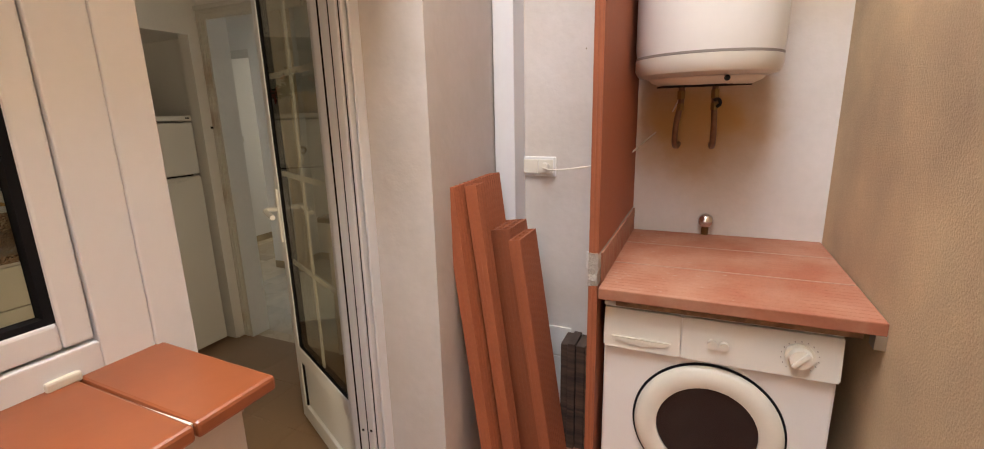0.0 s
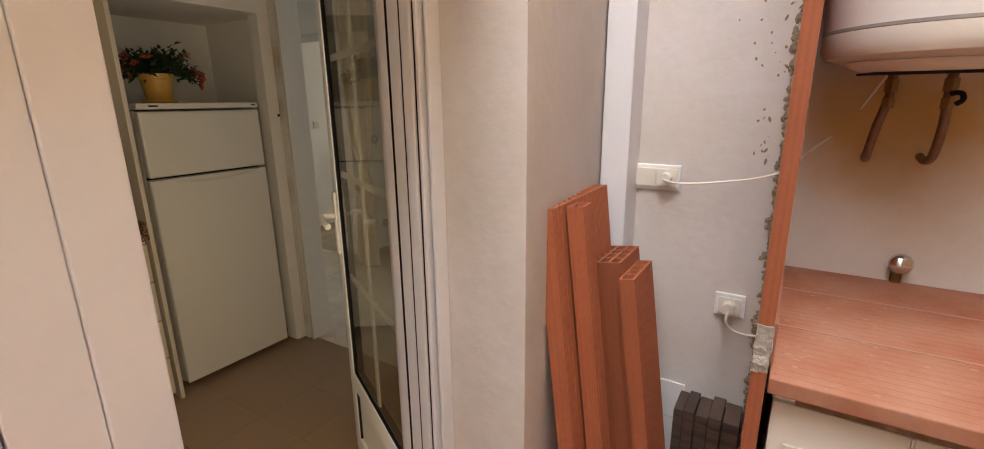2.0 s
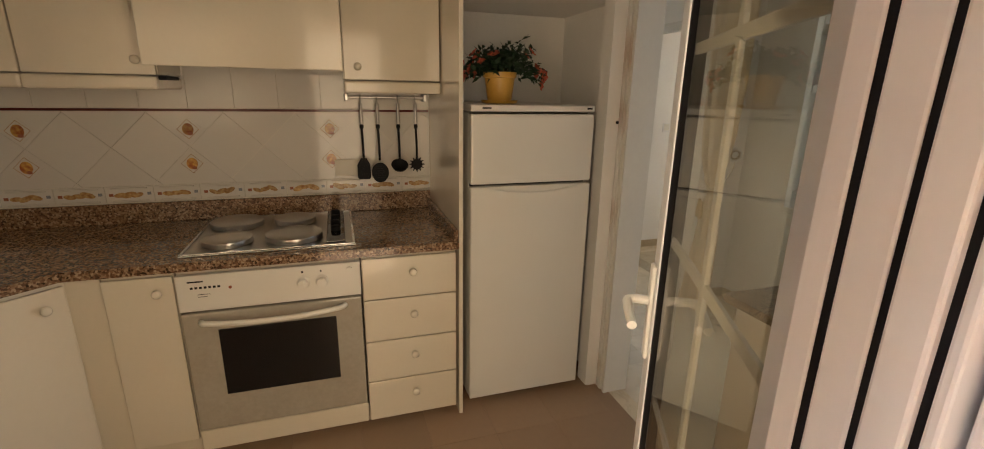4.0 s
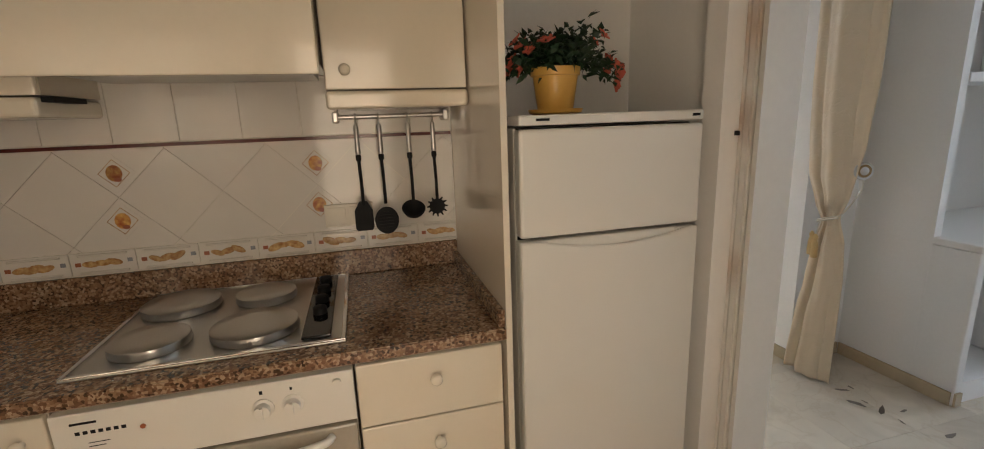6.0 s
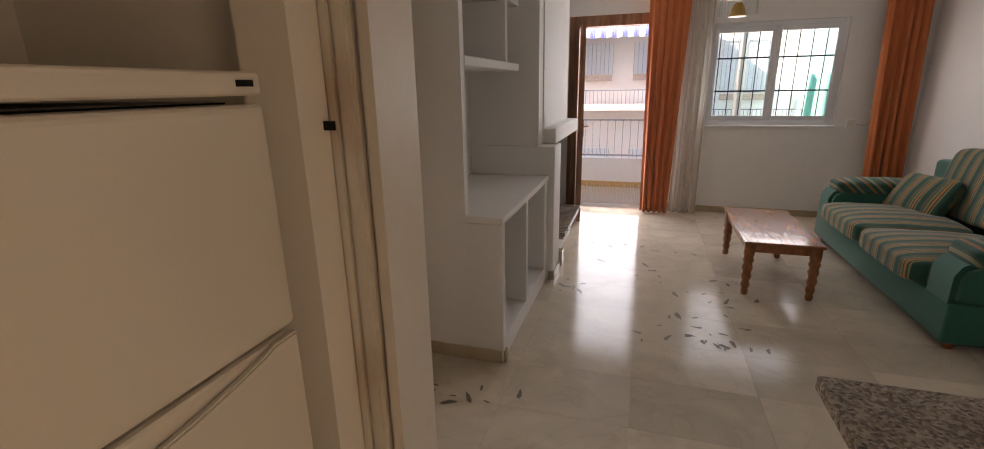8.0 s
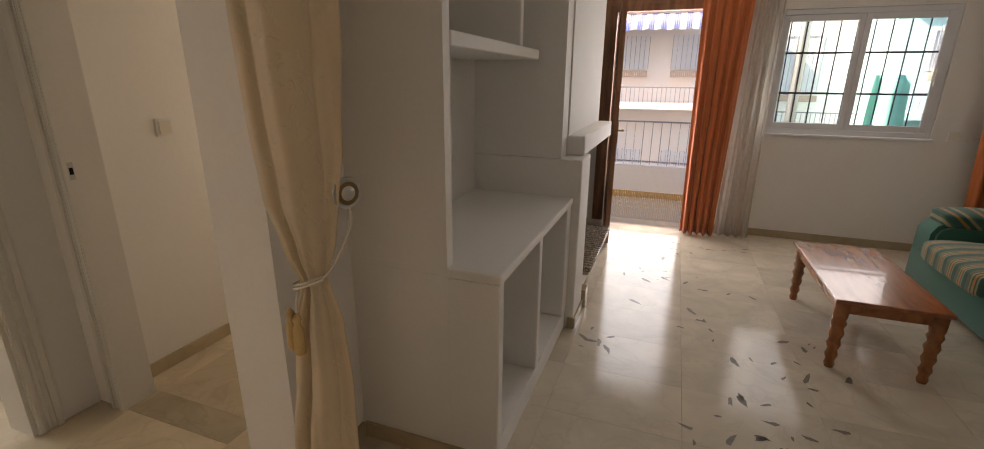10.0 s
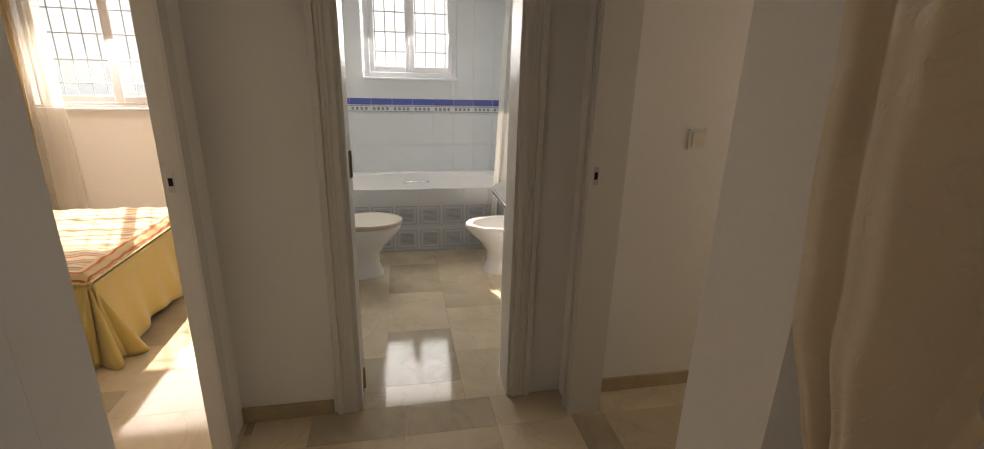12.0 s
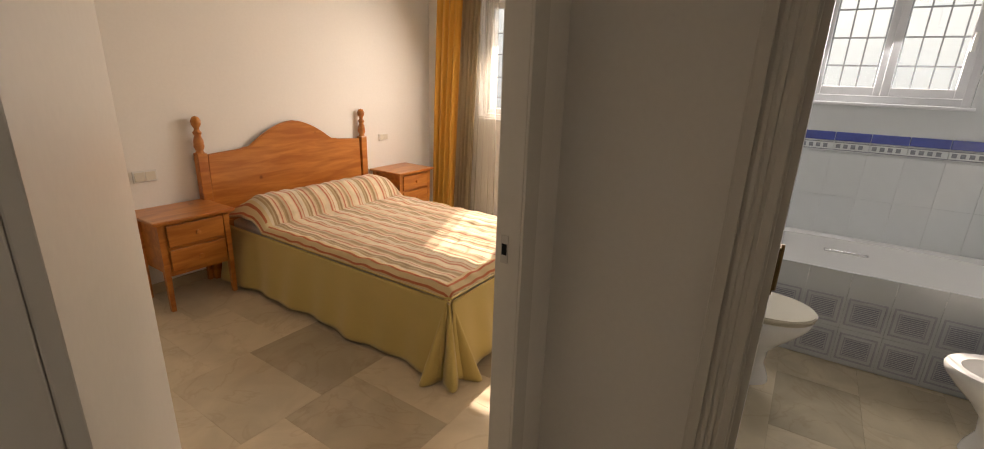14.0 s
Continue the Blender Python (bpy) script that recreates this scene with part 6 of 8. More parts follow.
def coffee_table():
    t = thing("coffee_table", "low reddish wooden coffee table with turned legs on the marble floor", "table", (-1.155, 6.03, 0))
    x0, x1, y0, y1 = -1.405, -0.905, 5.52, 6.545
    part("tabletop", boxes((x0, x1, y0, y1, 0.382, 0.406), bevel=0.007, seg=3), TABLE_WOOD, t)
    for r in ((x0 + 0.06, x1 - 0.06, y0 + 0.025, y0 + 0.045), (x0 + 0.06, x1 - 0.06, y1 - 0.045, y1 - 0.025), (x0 + 0.025, x0 + 0.045, y0 + 0.06, y1 - 0.06), (x1 - 0.045, x1 - 0.025, y0 + 0.06, y1 - 0.06)):
        part("apron", boxes((*r, 0.325, 0.381), bevel=0.002), TABLE_WOOD, t)
    for x in (x0 + 0.045, x1 - 0.045):
        for y in (y0 + 0.04, y1 - 0.09):
            part("leg", turned_leg(x, y, 0.381), TABLE_WOOD, t, smooth=60)


coffee_table()


def cushion(bm, x0, x1, y0, y1, z0, z1, puff=0.03, n=14, m=None):
    """A soft block: a rounded box whose broad faces bulge."""
    r = bmesh.ops.create_cube(bm, size=1)
    vs = r["verts"]
    es = list({e for v in vs for e in v.link_edges})
    out = bmesh.ops.subdivide_edges(bm, edges=es, cuts=n, use_grid_fill=True)
    for v in bm.verts:
        if getattr(v, "tag", False):
            continue
        v.tag = True
        p = v.co * 2
        s = Vector([c * math.sqrt(max(0.0, 1 - (abs(c) ** 8) * 0.0)) for c in p])
        q = Vector([math.copysign(abs(c), c) for c in s])
        k = max(abs(q.x), abs(q.y), abs(q.z))
        l4 = (abs(q.x) ** 7 + abs(q.y) ** 7 + abs(q.z) ** 7) ** (1 / 7)
        q = q * (k / l4)
        bulge = (1 - min(1, abs(q.x)) ** 2) * (1 - min(1, abs(q.y)) ** 2)
        w = Vector(((x0 + x1) / 2 + q.x * (x1 - x0) / 2, (y0 + y1) / 2 + q.y * (y1 - y0) / 2, (z0 + z1) / 2 + q.z * (z1 - z0) / 2 + (puff * bulge if q.z > 0 else 0)))
        w += Vector((noise.noise(w * 7), noise.noise(w * 7 + Vector((9, 0, 0))), noise.noise(w * 7 + Vector((0, 9, 0))))) * 0.006
        v.co = m @ w if m else w
    lay = bm.loops.layers.uv.verify()
    inv = m.inverted() if m else None
    for f in bm.faces:
        f.smooth = True
        for l in f.loops:
            c = inv @ l.vert.co if m else l.vert.co
            l[lay].uv = (c.y, c.x + c.z)
    return bm


def sofa():
    t = thing("sofa", "green three-seat sofa with striped cushions against the wall", "sofa", (0.0, 6.1, 0))
    part("base", boxes((-0.47, 0.49, 4.99, 7.20, 0.045, 0.285), bevel=0.02, seg=3), GREEN_CLOTH, t, "green cloth sofa base", smooth=40)
    for x, y in ((-0.40, 5.05), (-0.40, 7.12), (0.42, 5.05), (0.42, 7.12)):
        part("foot", cyl(bmesh.new(), (x, y, 0), (x, y, 0.05), 0.022, 0.028, 16), TABLE_WOOD, t)
    for y0, y1 in ((5.27, 6.08), (6.09, 6.93)):
        part("seat_cushion", cushion(bmesh.new(), -0.56, 0.22, y0, y1, 0.275, 0.43, 0.035), SOFA_STRIPES, t, "striped seat cushion")
    for y0, y1 in ((5.25, 6.08), (6.09, 6.92)):
        m = Matrix.Translation((0.33, 0, 0.40)) @ Matrix.Rotation(radians(12), 4, "Y")
        part("back_cushion", cushion(bmesh.new(), -0.10, 0.13, y0, y1, 0.0, 0.53, 0.03, m=m), SOFA_STRIPES, t, "striped back cushion")
    part("back", boxes((0.36, 0.50, 5.02, 7.18, 0.28, 0.80), bevel=0.04, seg=3), GREEN_CLOTH, t, smooth=40)
    for y0, y1, o in ((4.985, 5.26, -1), (6.94, 7.21, 1)):
        b = prism(bmesh.new(), [(-0.47, 0.28), (-0.47, 0.44), (-0.44, 0.50), (-0.38, 0.53), (0.40, 0.53), (0.49, 0.50), (0.49, 0.28)], y0, y1, 1, 0.03)
        a = part("arm", b, GREEN_CLOTH, t, smooth=40)
        part("arm_pad", cushion(bmesh.new(), -0.42, 0.36, y0 - 0.01, y1 + 0.005, 0.50, 0.60, 0.03), SOFA_STRIPES2, a, "striped arm pad")
    for (x, y, z, rz, ry) in ((0.10, 6.70, 0.54, 22, -55), (0.12, 5.45, 0.54, -15, -58)):
        m = Matrix.Translation((x, y, z)) @ Matrix.Rotation(radians(rz), 4, "Z") @ Matrix.Rotation(radians(ry), 4, "Y")
        part("pillow", cushion(bmesh.new(), -0.19, 0.19, -0.24, 0.24, -0.05, 0.05, 0.04, m=m), SOFA_STRIPES, t, "striped scatter pillow")


SOFA_STRIPES2 = cloth_material("striped_arm_cloth", (
    (0.0, (0.02, 0.10, 0.075)), (0.34, (0.35, 0.16, 0.05)), (0.50, (0.02, 0.10, 0.075)), (0.72, (0.28, 0.26, 0.15)), (0.88, (0.05, 0.12, 0.09))), 0.16, axis=1)
sofa()


def chandelier():
    c = (-1.42, 6.9, 0)
    t = thing("ceiling_lamp", "lit crystal-bead ceiling lamp with a golden shade", "lamp", (-1.42, 6.9, H))
    part("rod", cyl(bmesh.new(), (-1.42, 6.9, 2.22), (-1.42, 6.9, H - 0.001), 0.006), BRASS, t)
    part("rose", lathe(bmesh.new(), [(0.05, H - 0.02), (0.05, H - 0.001)], c, 24), BRASS, t)
    part("shade", lathe(bmesh.new(), [(0.075, 2.03), (0.05, 2.10), (0.03, 2.14)], c, 24), POT, t, smooth=50)
    part("bulb", lathe(bmesh.new(), [(0.0, 2.035), (0.03, 2.045), (0.035, 2.07), (0.02, 2.10)], c, 20), BULB, t, "lit bulb", smooth=50)
    part("ring", lathe(bmesh.new(), [(0.15, 2.18), (0.155, 2.185), (0.15, 2.19)], c, 32), BRASS, t)
    b = bmesh.new()
    for i in range(28):
        a = 2 * math.pi * i / 28
        for k in range(7):
            bmesh.ops.create_icosphere(b, subdivisions=1, radius=0.008, matrix=Matrix.Translation((c[0] + 0.15 * math.cos(a), c[1] + 0.15 * math.sin(a), 2.17 - k * 0.02)))
    part("crystal_bead", b, GLASS, t, kind="stuff")
    for i in range(4):
        a = math.pi / 2 * i
        part("arm", cyl(bmesh.new(), (c[0], c[1], 2.24), (c[0] + 0.15 * math.cos(a), c[1] + 0.15 * math.sin(a), 2.185), 0.004, seg=8), BRASS, t)


chandelier()

# granite bar between kitchen and living room
bar = thing("bar_counter", "grey-brown granite bar counter in the opening between the rooms", "counter", (-1.1, 2.7, 0.87))
part("slab", boxes((-1.768, -0.402, 2.56, 2.962, 0.876, 0.907), bevel=0.004), GREY_GRANITE, bar)

for x0, x1, y, z0, z1, lab in ((-0.09, 0.0, 8.0195, 1.00, 1.09, "white switch plate under the window handle"), (-0.01, 0.075, 8.0195, 0.28, 0.36, "white wall socket by the skirting")):
    s = thing("wall_socket", lab, "socket", (x0, y, z0))
    part("frame", boxes((x0, x1, y - 0.010, y, z0, z1), bevel=0.003), WHITE_PLASTIC, s)
    part("insert", boxes((x0 + 0.012, x1 - 0.012, y - 0.014, y - 0.0105, z0 + 0.012, z1 - 0.012), bevel=0.002), PLASTIC, s)
part("hook", tube(bmesh.new(), curve([(0.0, 8.005, 1.04), (0.05, 7.96, 1.03), (0.09, 7.93, 1.06)], 5), 0.005, 8), CREAM, s)

# brown scuffs trodden into the marble
rnd = random.Random(21)
b = bmesh.new()
for cx, cy, n, sp in ((-1.85, 4.80, 9, 0.16), (-1.60, 4.75, 9, 0.14), (-1.58, 5.40, 8, 0.16), (-1.75, 5.05, 6, 0.14), (-1.50, 5.75, 5, 0.14), (-2.55, 5.35, 8, 0.10), (-2.4, 6.6, 12, 0.22), (-2.3, 7.3, 8, 0.22), (-1.75, 7.45, 8, 0.14), (-2.2, 5.9, 6, 0.2), (-2.9, 3.9, 8, 0.10), (-1.9, 6.5, 5, 0.2)):
    for k in range(n):
        x, y = rnd.gauss(cx, sp), rnd.gauss(cy, sp * 0.6)
        if not (-2.68 < x < -0.62 or y < 4.15):
            continue
        s, a = rnd.uniform(0.008, 0.032), rnd.uniform(0, 6.28)
        pts = []
        m = rnd.randint(6, 9)
        for j in range(m):
            q = 2 * math.pi * j / m
            r = s * rnd.uniform(0.5, 1.25)
            u, v = r * 1.7 * math.cos(q), r * 0.55 * math.sin(q)
            pts.append(b.verts.new((x + u * math.cos(a) - v * math.sin(a), y + u * math.sin(a) + v * math.cos(a), 0.0012)))
        b.faces.new(pts)
single("floor_scuffs", b, material("brown_scuff", (0.20, 0.16, 0.12), 0.5, vary=0.2, scale=60, bump=0.2), "brown scuff marks on the polished floor", "stains", kind="stuff")

# ---- balcony and street ----
balcony = structure("floor_balcony", boxes((-6.0, 2.0, 8.24, 9.35, -0.12, -0.01)), material("sandy_balcony_tile", (0.50, 0.36, 0.22), 0.6, vary=0.1, scale=3), "terracotta balcony floor", "floor")
structure("wall_balcony", boxes((-6.0, 2.0, 9.35, 9.50, -0.12, 0.42)), FACADE, "low white balcony parapet", "wall")
structure("trim_balcony", boxes((-6.0, 2.0, 9.335, 9.349, -0.01, 0.07)), material("ochre_skirting", (0.62, 0.38, 0.14), 0.5), "ochre balcony skirting", "skirting")
# Railing takes the pale iron, so outdoor glare is painted into it
r = thing("balcony_railing", "iron balcony railing on the low wall, coloured pale for the glare", "railing", (-2.5, 9.42, 0.42))
for z in (0.46, 0.98):
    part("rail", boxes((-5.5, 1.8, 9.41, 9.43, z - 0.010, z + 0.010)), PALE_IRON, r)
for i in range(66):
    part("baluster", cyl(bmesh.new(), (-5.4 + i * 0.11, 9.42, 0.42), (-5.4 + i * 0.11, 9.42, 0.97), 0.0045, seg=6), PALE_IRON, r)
structure("ground", boxes((-400, 400, -400, 400, -3.3, -3.2)), ROAD, "grey street and ground", "ground")


def house(x0, x1, y0, y1, z1, mat_, floors, label, awning=False, pitch=2.4, half=0.62, high=1.55):
    """A house across the street with rows of barred windows, flower boxes and a balcony on each floor."""
    h = thing("house", label, "house", ((x0 + x1) / 2, (y0 + y1) / 2, -3.2))
    part("wall", boxes((x0, x1, y0, y1, -3.2, z1)), mat_, h)
    part("roof", boxes((x0 - 0.2, x1 + 0.2, y0 - 0.35, y1 + 0.2, z1 + 0.001, z1 + 0.2)), TERRA, h, "terracotta roof edge")
    n = max(1, int((x1 - x0) / pitch))
    for z in floors:
        for i in range(n):
            cx = x0 + (i + 0.5) * (x1 - x0) / n
            w = part("window", boxes((cx - half, cx - half + 0.07, y0 - 0.05, y0 - 0.001, z, z + high), (cx + half - 0.07, cx + half, y0 - 0.05, y0 - 0.001, z, z + high), (cx - 0.03, cx + 0.03, y0 - 0.045, y0 - 0.001, z + 0.07, z + high - 0.07),
                (cx - half + 0.07, cx + half - 0.07, y0 - 0.05, y0 - 0.001, z, z + 0.07), (cx - half + 0.07, cx + half - 0.07, y0 - 0.05, y0 - 0.001, z + high - 0.07, z + high)), ALU, h)
            part("pane", boxes((cx - half + 0.07, cx + half - 0.07, y0 - 0.020, y0 - 0.002, z + 0.07, z + high - 0.07)), material_pale_pane, w)
            m = int(2 * half / 0.12)
            for k in range(m + 1):
                x = cx - half + 2 * half * k / m
                part("bar", boxes((x - 0.005, x + 0.005, y0 - 0.10, y0 - 0.09, z, z + high)), PALE_IRON, w)
            part("flower_box", boxes((cx - half, cx + half, y0 - 0.32, y0 - 0.12, z - 0.20, z - 0.03), bevel=0.02), FLOWER_BOX, w)
        fz = z - 0.85
        part("balcony_floor", boxes((x0 + 0.2, x1 - 0.2, y0 - 0.9, y0 - 0.001, fz - 0.15, fz)), mat_, h)
        q = bmesh.new()
        k = x0 + 0.3
        while k < x1 - 0.3:
            box(q, k, k + 0.014, y0 - 0.875, y0 - 0.861, fz + 0.01, fz + 0.38)
            k += 0.11
        box(q, x0 + 0.25, x1 - 0.25, y0 - 0.885, y0 - 0.855, fz + 0.38, fz + 0.41)
        part("balcony_rail", q, PALE_IRON, h)
    if awning:
        part("awning", grid(bmesh.new(), 200, 8, lambda u, v: (x0 + 0.4 + u * (x1 - x0 - 0.8), y0 - 1.3 * min(1, v / 0.8), z1 - 0.3 - 0.35 * min(1, v / 0.8) - (max(0.0, (v - 0.8) / 0.2) * (0.13 + 0.05 * abs(math.sin(u * 120))))), uv=lambda u, v: (u * (x1 - x0), v)), AWNING, h, "striped awning with a scalloped fringe")


FLOWER_BOX = material("sun_faded_planter", (0.62, 0.47, 0.38), 0.8, vary=0.2, scale=14)
# Opaque pale panes: the outdoor glare is put into their colour
material_pale_pane = material("glare_pale_window_glass", (0.80, 0.82, 0.86), 0.3, vary=0.1, scale=2, bump=0)
house(-14.2, -1.4, 17.0, 23.0, 3.5, FACADE_PINK, (1.80, -1.2), "pale pink two-storey house with barred windows and a balcony", True, 1.28, 0.42, 0.85)
house(2.05, 6.4, 16.4, 18.3, 3.3, material("turquoise_facade", (0.42, 0.70, 0.74), 0.9, vary=0.05, scale=1), (1.75,), "turquoise house with barred windows", False, 1.9, 0.45, 0.9)
house(-0.6, 9.0, 18.5, 25.0, 5.2, FACADE, (1.2, -1.9), "white two-storey house with barred windows")
g = single("tarpaulin", grid(bmesh.new(), 12, 12, lambda u, v: (1.12 + 0.2 * v + (0.95 - 0.35 * v) * u + 0.04 * math.sin(5 * v), 14.5 + 0.10 * math.sin(9 * u), -3.2 + 4.85 * v)), material("green_tarpaulin", (0.20, 0.58, 0.48), 0.7), "green cloth hanging outside across the street", "tarpaulin")
g.modifiers.new("thick", "SOLIDIFY").thickness = 0.01
p = thing("street_pole", "grey street pole outside the window", "pole", (-0.52, 12.0, -3.2))
part("pole", cyl(bmesh.new(), (-0.52, 12.0, -3.2), (-0.52, 12.0, 4.5), 0.085, 0.07, 16), STEEL, p)

# ---- hall ----
def casing_x(name, x, y0, y1, z1, label, w=0.095):
    """Moulded surround on the face of a wall at x that looks along +x."""
    b = bmesh.new()
    for a0, a1, d in ((0, 1, 0.012), (0.06, 0.26, 0.018), (0.36, 0.46, 0.0145), (0.52, 0.62, 0.0155), (0.70, 0.95, 0.021)):
        box(b, x + 0.0005, x + d, y0 - w * a1, y0 - w * a0, 0, z1 + w * a1, 0.0015)
        box(b, x + 0.0005, x + d, y1 + w * a0, y1 + w * a1, 0, z1 + w * a1, 0.0015)
        box(b, x + 0.0005, x + d, y0, y1, z1 + w * a0, z1 + w * a1)
    return structure(name, b, TRIM, label, "door frame")


def casing_y(name, y, sgn, x0, x1, z1, label, w=0.085, flat=1.0, right=True):
    """Moulded surround on the face of a wall at y that looks along sgn y."""
    b = bmesh.new()
    for a0, a1, d in ((0, 1, 0.012), (0.06, 0.26, 0.018), (0.36, 0.46, 0.0145), (0.52, 0.62, 0.0155), (0.70, 0.95, 0.021)):
        lo, hi = sorted((y + sgn * 0.0005, y + sgn * d * flat))
        box(b, x0 - w * a1, x0 - w * a0, lo, hi, 0, z1 + w * a1, 0.0015)
        if right:
            box(b, x1 + w * a0, x1 + w * a1, lo, hi, 0, z1 + w * a1, 0.0015)
        box(b, x0, x1, lo, hi, z1 + w * a0, z1 + w * a1)
    return structure(name, b, TRIM, label, "door frame")


casing_x("casing_bathroom", -4.70, 3.0, 3.70, 2.03, "moulded white door surround of the bathroom")
structure("jamb_bathroom", boxes((-4.865, -4.699, 3.0, 3.015, 0, 2.04), (-4.865, -4.699, 3.685, 3.70, 0, 2.04), (-4.865, -4.699, 3.015, 3.685, 2.03, 2.045)), TRIM, "white door jamb of the bathroom", "door frame")
structure("casing_bedroom", boxes((-4.585, -4.52, 2.5105, 2.518, 0, 2.09), (-3.684, -3.615, 2.5105, 2.581, 0, 2.09), (-4.52, -3.684, 2.5105, 2.518, 2.045, 2.09), bevel=0.002), TRIM, "flat white door surround of the bedroom", "door frame")
structure("jamb_bedroom", boxes((-4.535, -4.519, 2.444, 2.511, 0, 2.04), (-3.7005, -3.6845, 2.446, 2.579, 0, 2.04), (-4.519, -3.7005, 2.444, 2.511, 2.03, 2.045), bevel=0.002), TRIM, "white door jamb of the bedroom", "door frame")
t = thing("bedroom_door", "plain white bedroom door standing open into the room", "door", (-3.705, 2.44, 0.01))
part("leaf", turned(boxes((0.006, 0.775, 0.0, 0.035, 0.01, 2.02), bevel=0.003), (-3.703, 2.438, 0), -116.2), TRIM, t)
for z in (0.25, 1.05, 1.80):
    part("hinge", turned(cyl(bmesh.new(), (0.0, 0.040, z), (0.0, 0.040, z + 0.10), 0.006, seg=12), (-3.703, 2.438, 0), -116.2), BRASS, t, "old brass hinge")
casing_y("casing_room", 3.95, -1, -4.52, -3.66, 2.03, "moulded white door surround of an open doorway", 0.075, right=False)
structure("jamb_room", boxes((-4.535, -4.519, 3.935, 4.085, 0, 2.04), (-3.675, -3.6605, 3.951, 4.085, 0, 2.04)), TRIM, "white door jamb of an open doorway", "door frame")

for loc, lab in (((-4.519, 2.47, 1.112), "brass lock strike plate in the bedroom door jamb"), ((-4.519, 3.962, 1.113), "brass lock strike plate in the doorway jamb")):
    s = thing("strike_plate", lab, "hardware", loc)
    part("plate", boxes((loc[0] + 0.0002, loc[0] + 0.002, loc[1] - 0.010, loc[1] + 0.010, loc[2] - 0.035, loc[2] + 0.035), bevel=0.0005), STEEL, s)
    part("bolt_hole", boxes((loc[0] + 0.002, loc[0] + 0.0026, loc[1] - 0.007, loc[1] + 0.007, loc[2] - 0.014, loc[2] + 0.014)), RUBBER, s, "dark bolt hole")
for z in (1.115, 0.10, 1.85):
    h = thing("hinge", "old brass hinge in the bathroom door jamb", "hinge", (-4.79, 3.015, z), "hinges")
    part("leaf", boxes((-4.80, -4.765, 3.0152, 3.0175, z - 0.055, z + 0.055)), BRASS, h)
    part("knuckle", cyl(bmesh.new(), (-4.80, 3.0195, z - 0.055), (-4.80, 3.0195, z + 0.055), 0.005, seg=10), BRASS, h)

s = thing("light_switch", "white light switch on the plain wall", "switch", (-4.66, 4.465, 1.235))
part("frame", boxes((-4.6598, -4.650, 4.425, 4.51, 1.195, 1.282), bevel=0.003), WHITE_PLASTIC, s)
part("rocker", boxes((-4.6498, -4.645, 4.438, 4.497, 1.208, 1.269), bevel=0.002), PLASTIC, s)

# tied damask curtain at the hall opening
ct = thing("tied_curtain", "cream damask curtain tied back with a tasselled cord", "curtain", (-3.25, 3.80, 0.0))


def between(z, rows):
    """The value at height z, eased between rows (height, value) that run downwards."""
    for (z0, v0), (z1, v1) in zip(rows, rows[1:]):
        if z >= z1:
            w = min(1.0, max(0.0, (z0 - z) / (z0 - z1)))
            return v0 + (v1 - v0) * (w * w * (3 - 2 * w) * 0.5 + w * 0.5)
    return rows[-1][1]


FRONT_LEFT = ((2.42, -3.405), (1.63, -3.392), (1.39, -3.380), (1.15, -3.357), (1.0, -3.300), (0.905, -3.250), (0.76, -3.293), (0.56, -3.315), (0.35, -3.350), (0.02, -3.380))
FRONT_RIGHT = ((2.42, -3.10), (1.65, -3.115), (1.44, -3.125), (1.24, -3.115), (1.06, -3.140), (0.91, -3.180), (0.80, -3.150), (0.60, -3.138), (0.35, -3.155), (0.02, -3.165))
BACK_RIGHT = ((2.42, -3.045), (1.60, -3.056), (1.30, -3.078), (1.16, -3.105), (1.05, -3.125), (0.93, -3.165), (0.80, -3.125), (0.60, -3.110), (0.02, -3.115))


def drop(u, v):
    """The front breadth of the curtain: it bellies out above the tie, with a few deep, soft folds."""
    z = 2.42 - 2.40 * v
    x0, x1 = between(z, FRONT_LEFT), between(z, FRONT_RIGHT)
    tie = math.exp(-((z - 0.915) / 0.16) ** 2)
    width = x1 - x0
    belly = 0.055 * math.sin(math.pi * u) ** 0.8 * (width / 0.27)
    fold = 0.010 * math.sin(2 * math.pi * (1.5 * u + 0.12) + 0.5 * z) + 0.005 * math.sin(2 * math.pi * 4.5 * u + 2.2 * z) * (0.3 + 0.7 * tie)
    crease = -0.016 * math.exp(-((u - 0.27 - 0.05 * math.sin(2 * z)) / 0.07) ** 2) * (1 - 0.3 * tie)
    hem = 0.012 * math.sin(2 * math.pi * 2.5 * u) * max(0.0, (0.8 - z) / 0.8)
    return (x0 + width * u, 3.805 - belly - fold - crease - hem, z)


def behind(u, v):
    """The narrow breadth behind, which runs up past the holdback."""
    z = 2.42 - 2.40 * v
    x0, x1 = between(z, FRONT_RIGHT) - 0.05, between(z, BACK_RIGHT)
    return (x0 + (x1 - x0) * u, 3.812 - 0.012 * math.sin(math.pi * u) + 0.006 * math.sin(2 * math.pi * 1.5 * u + z), z)


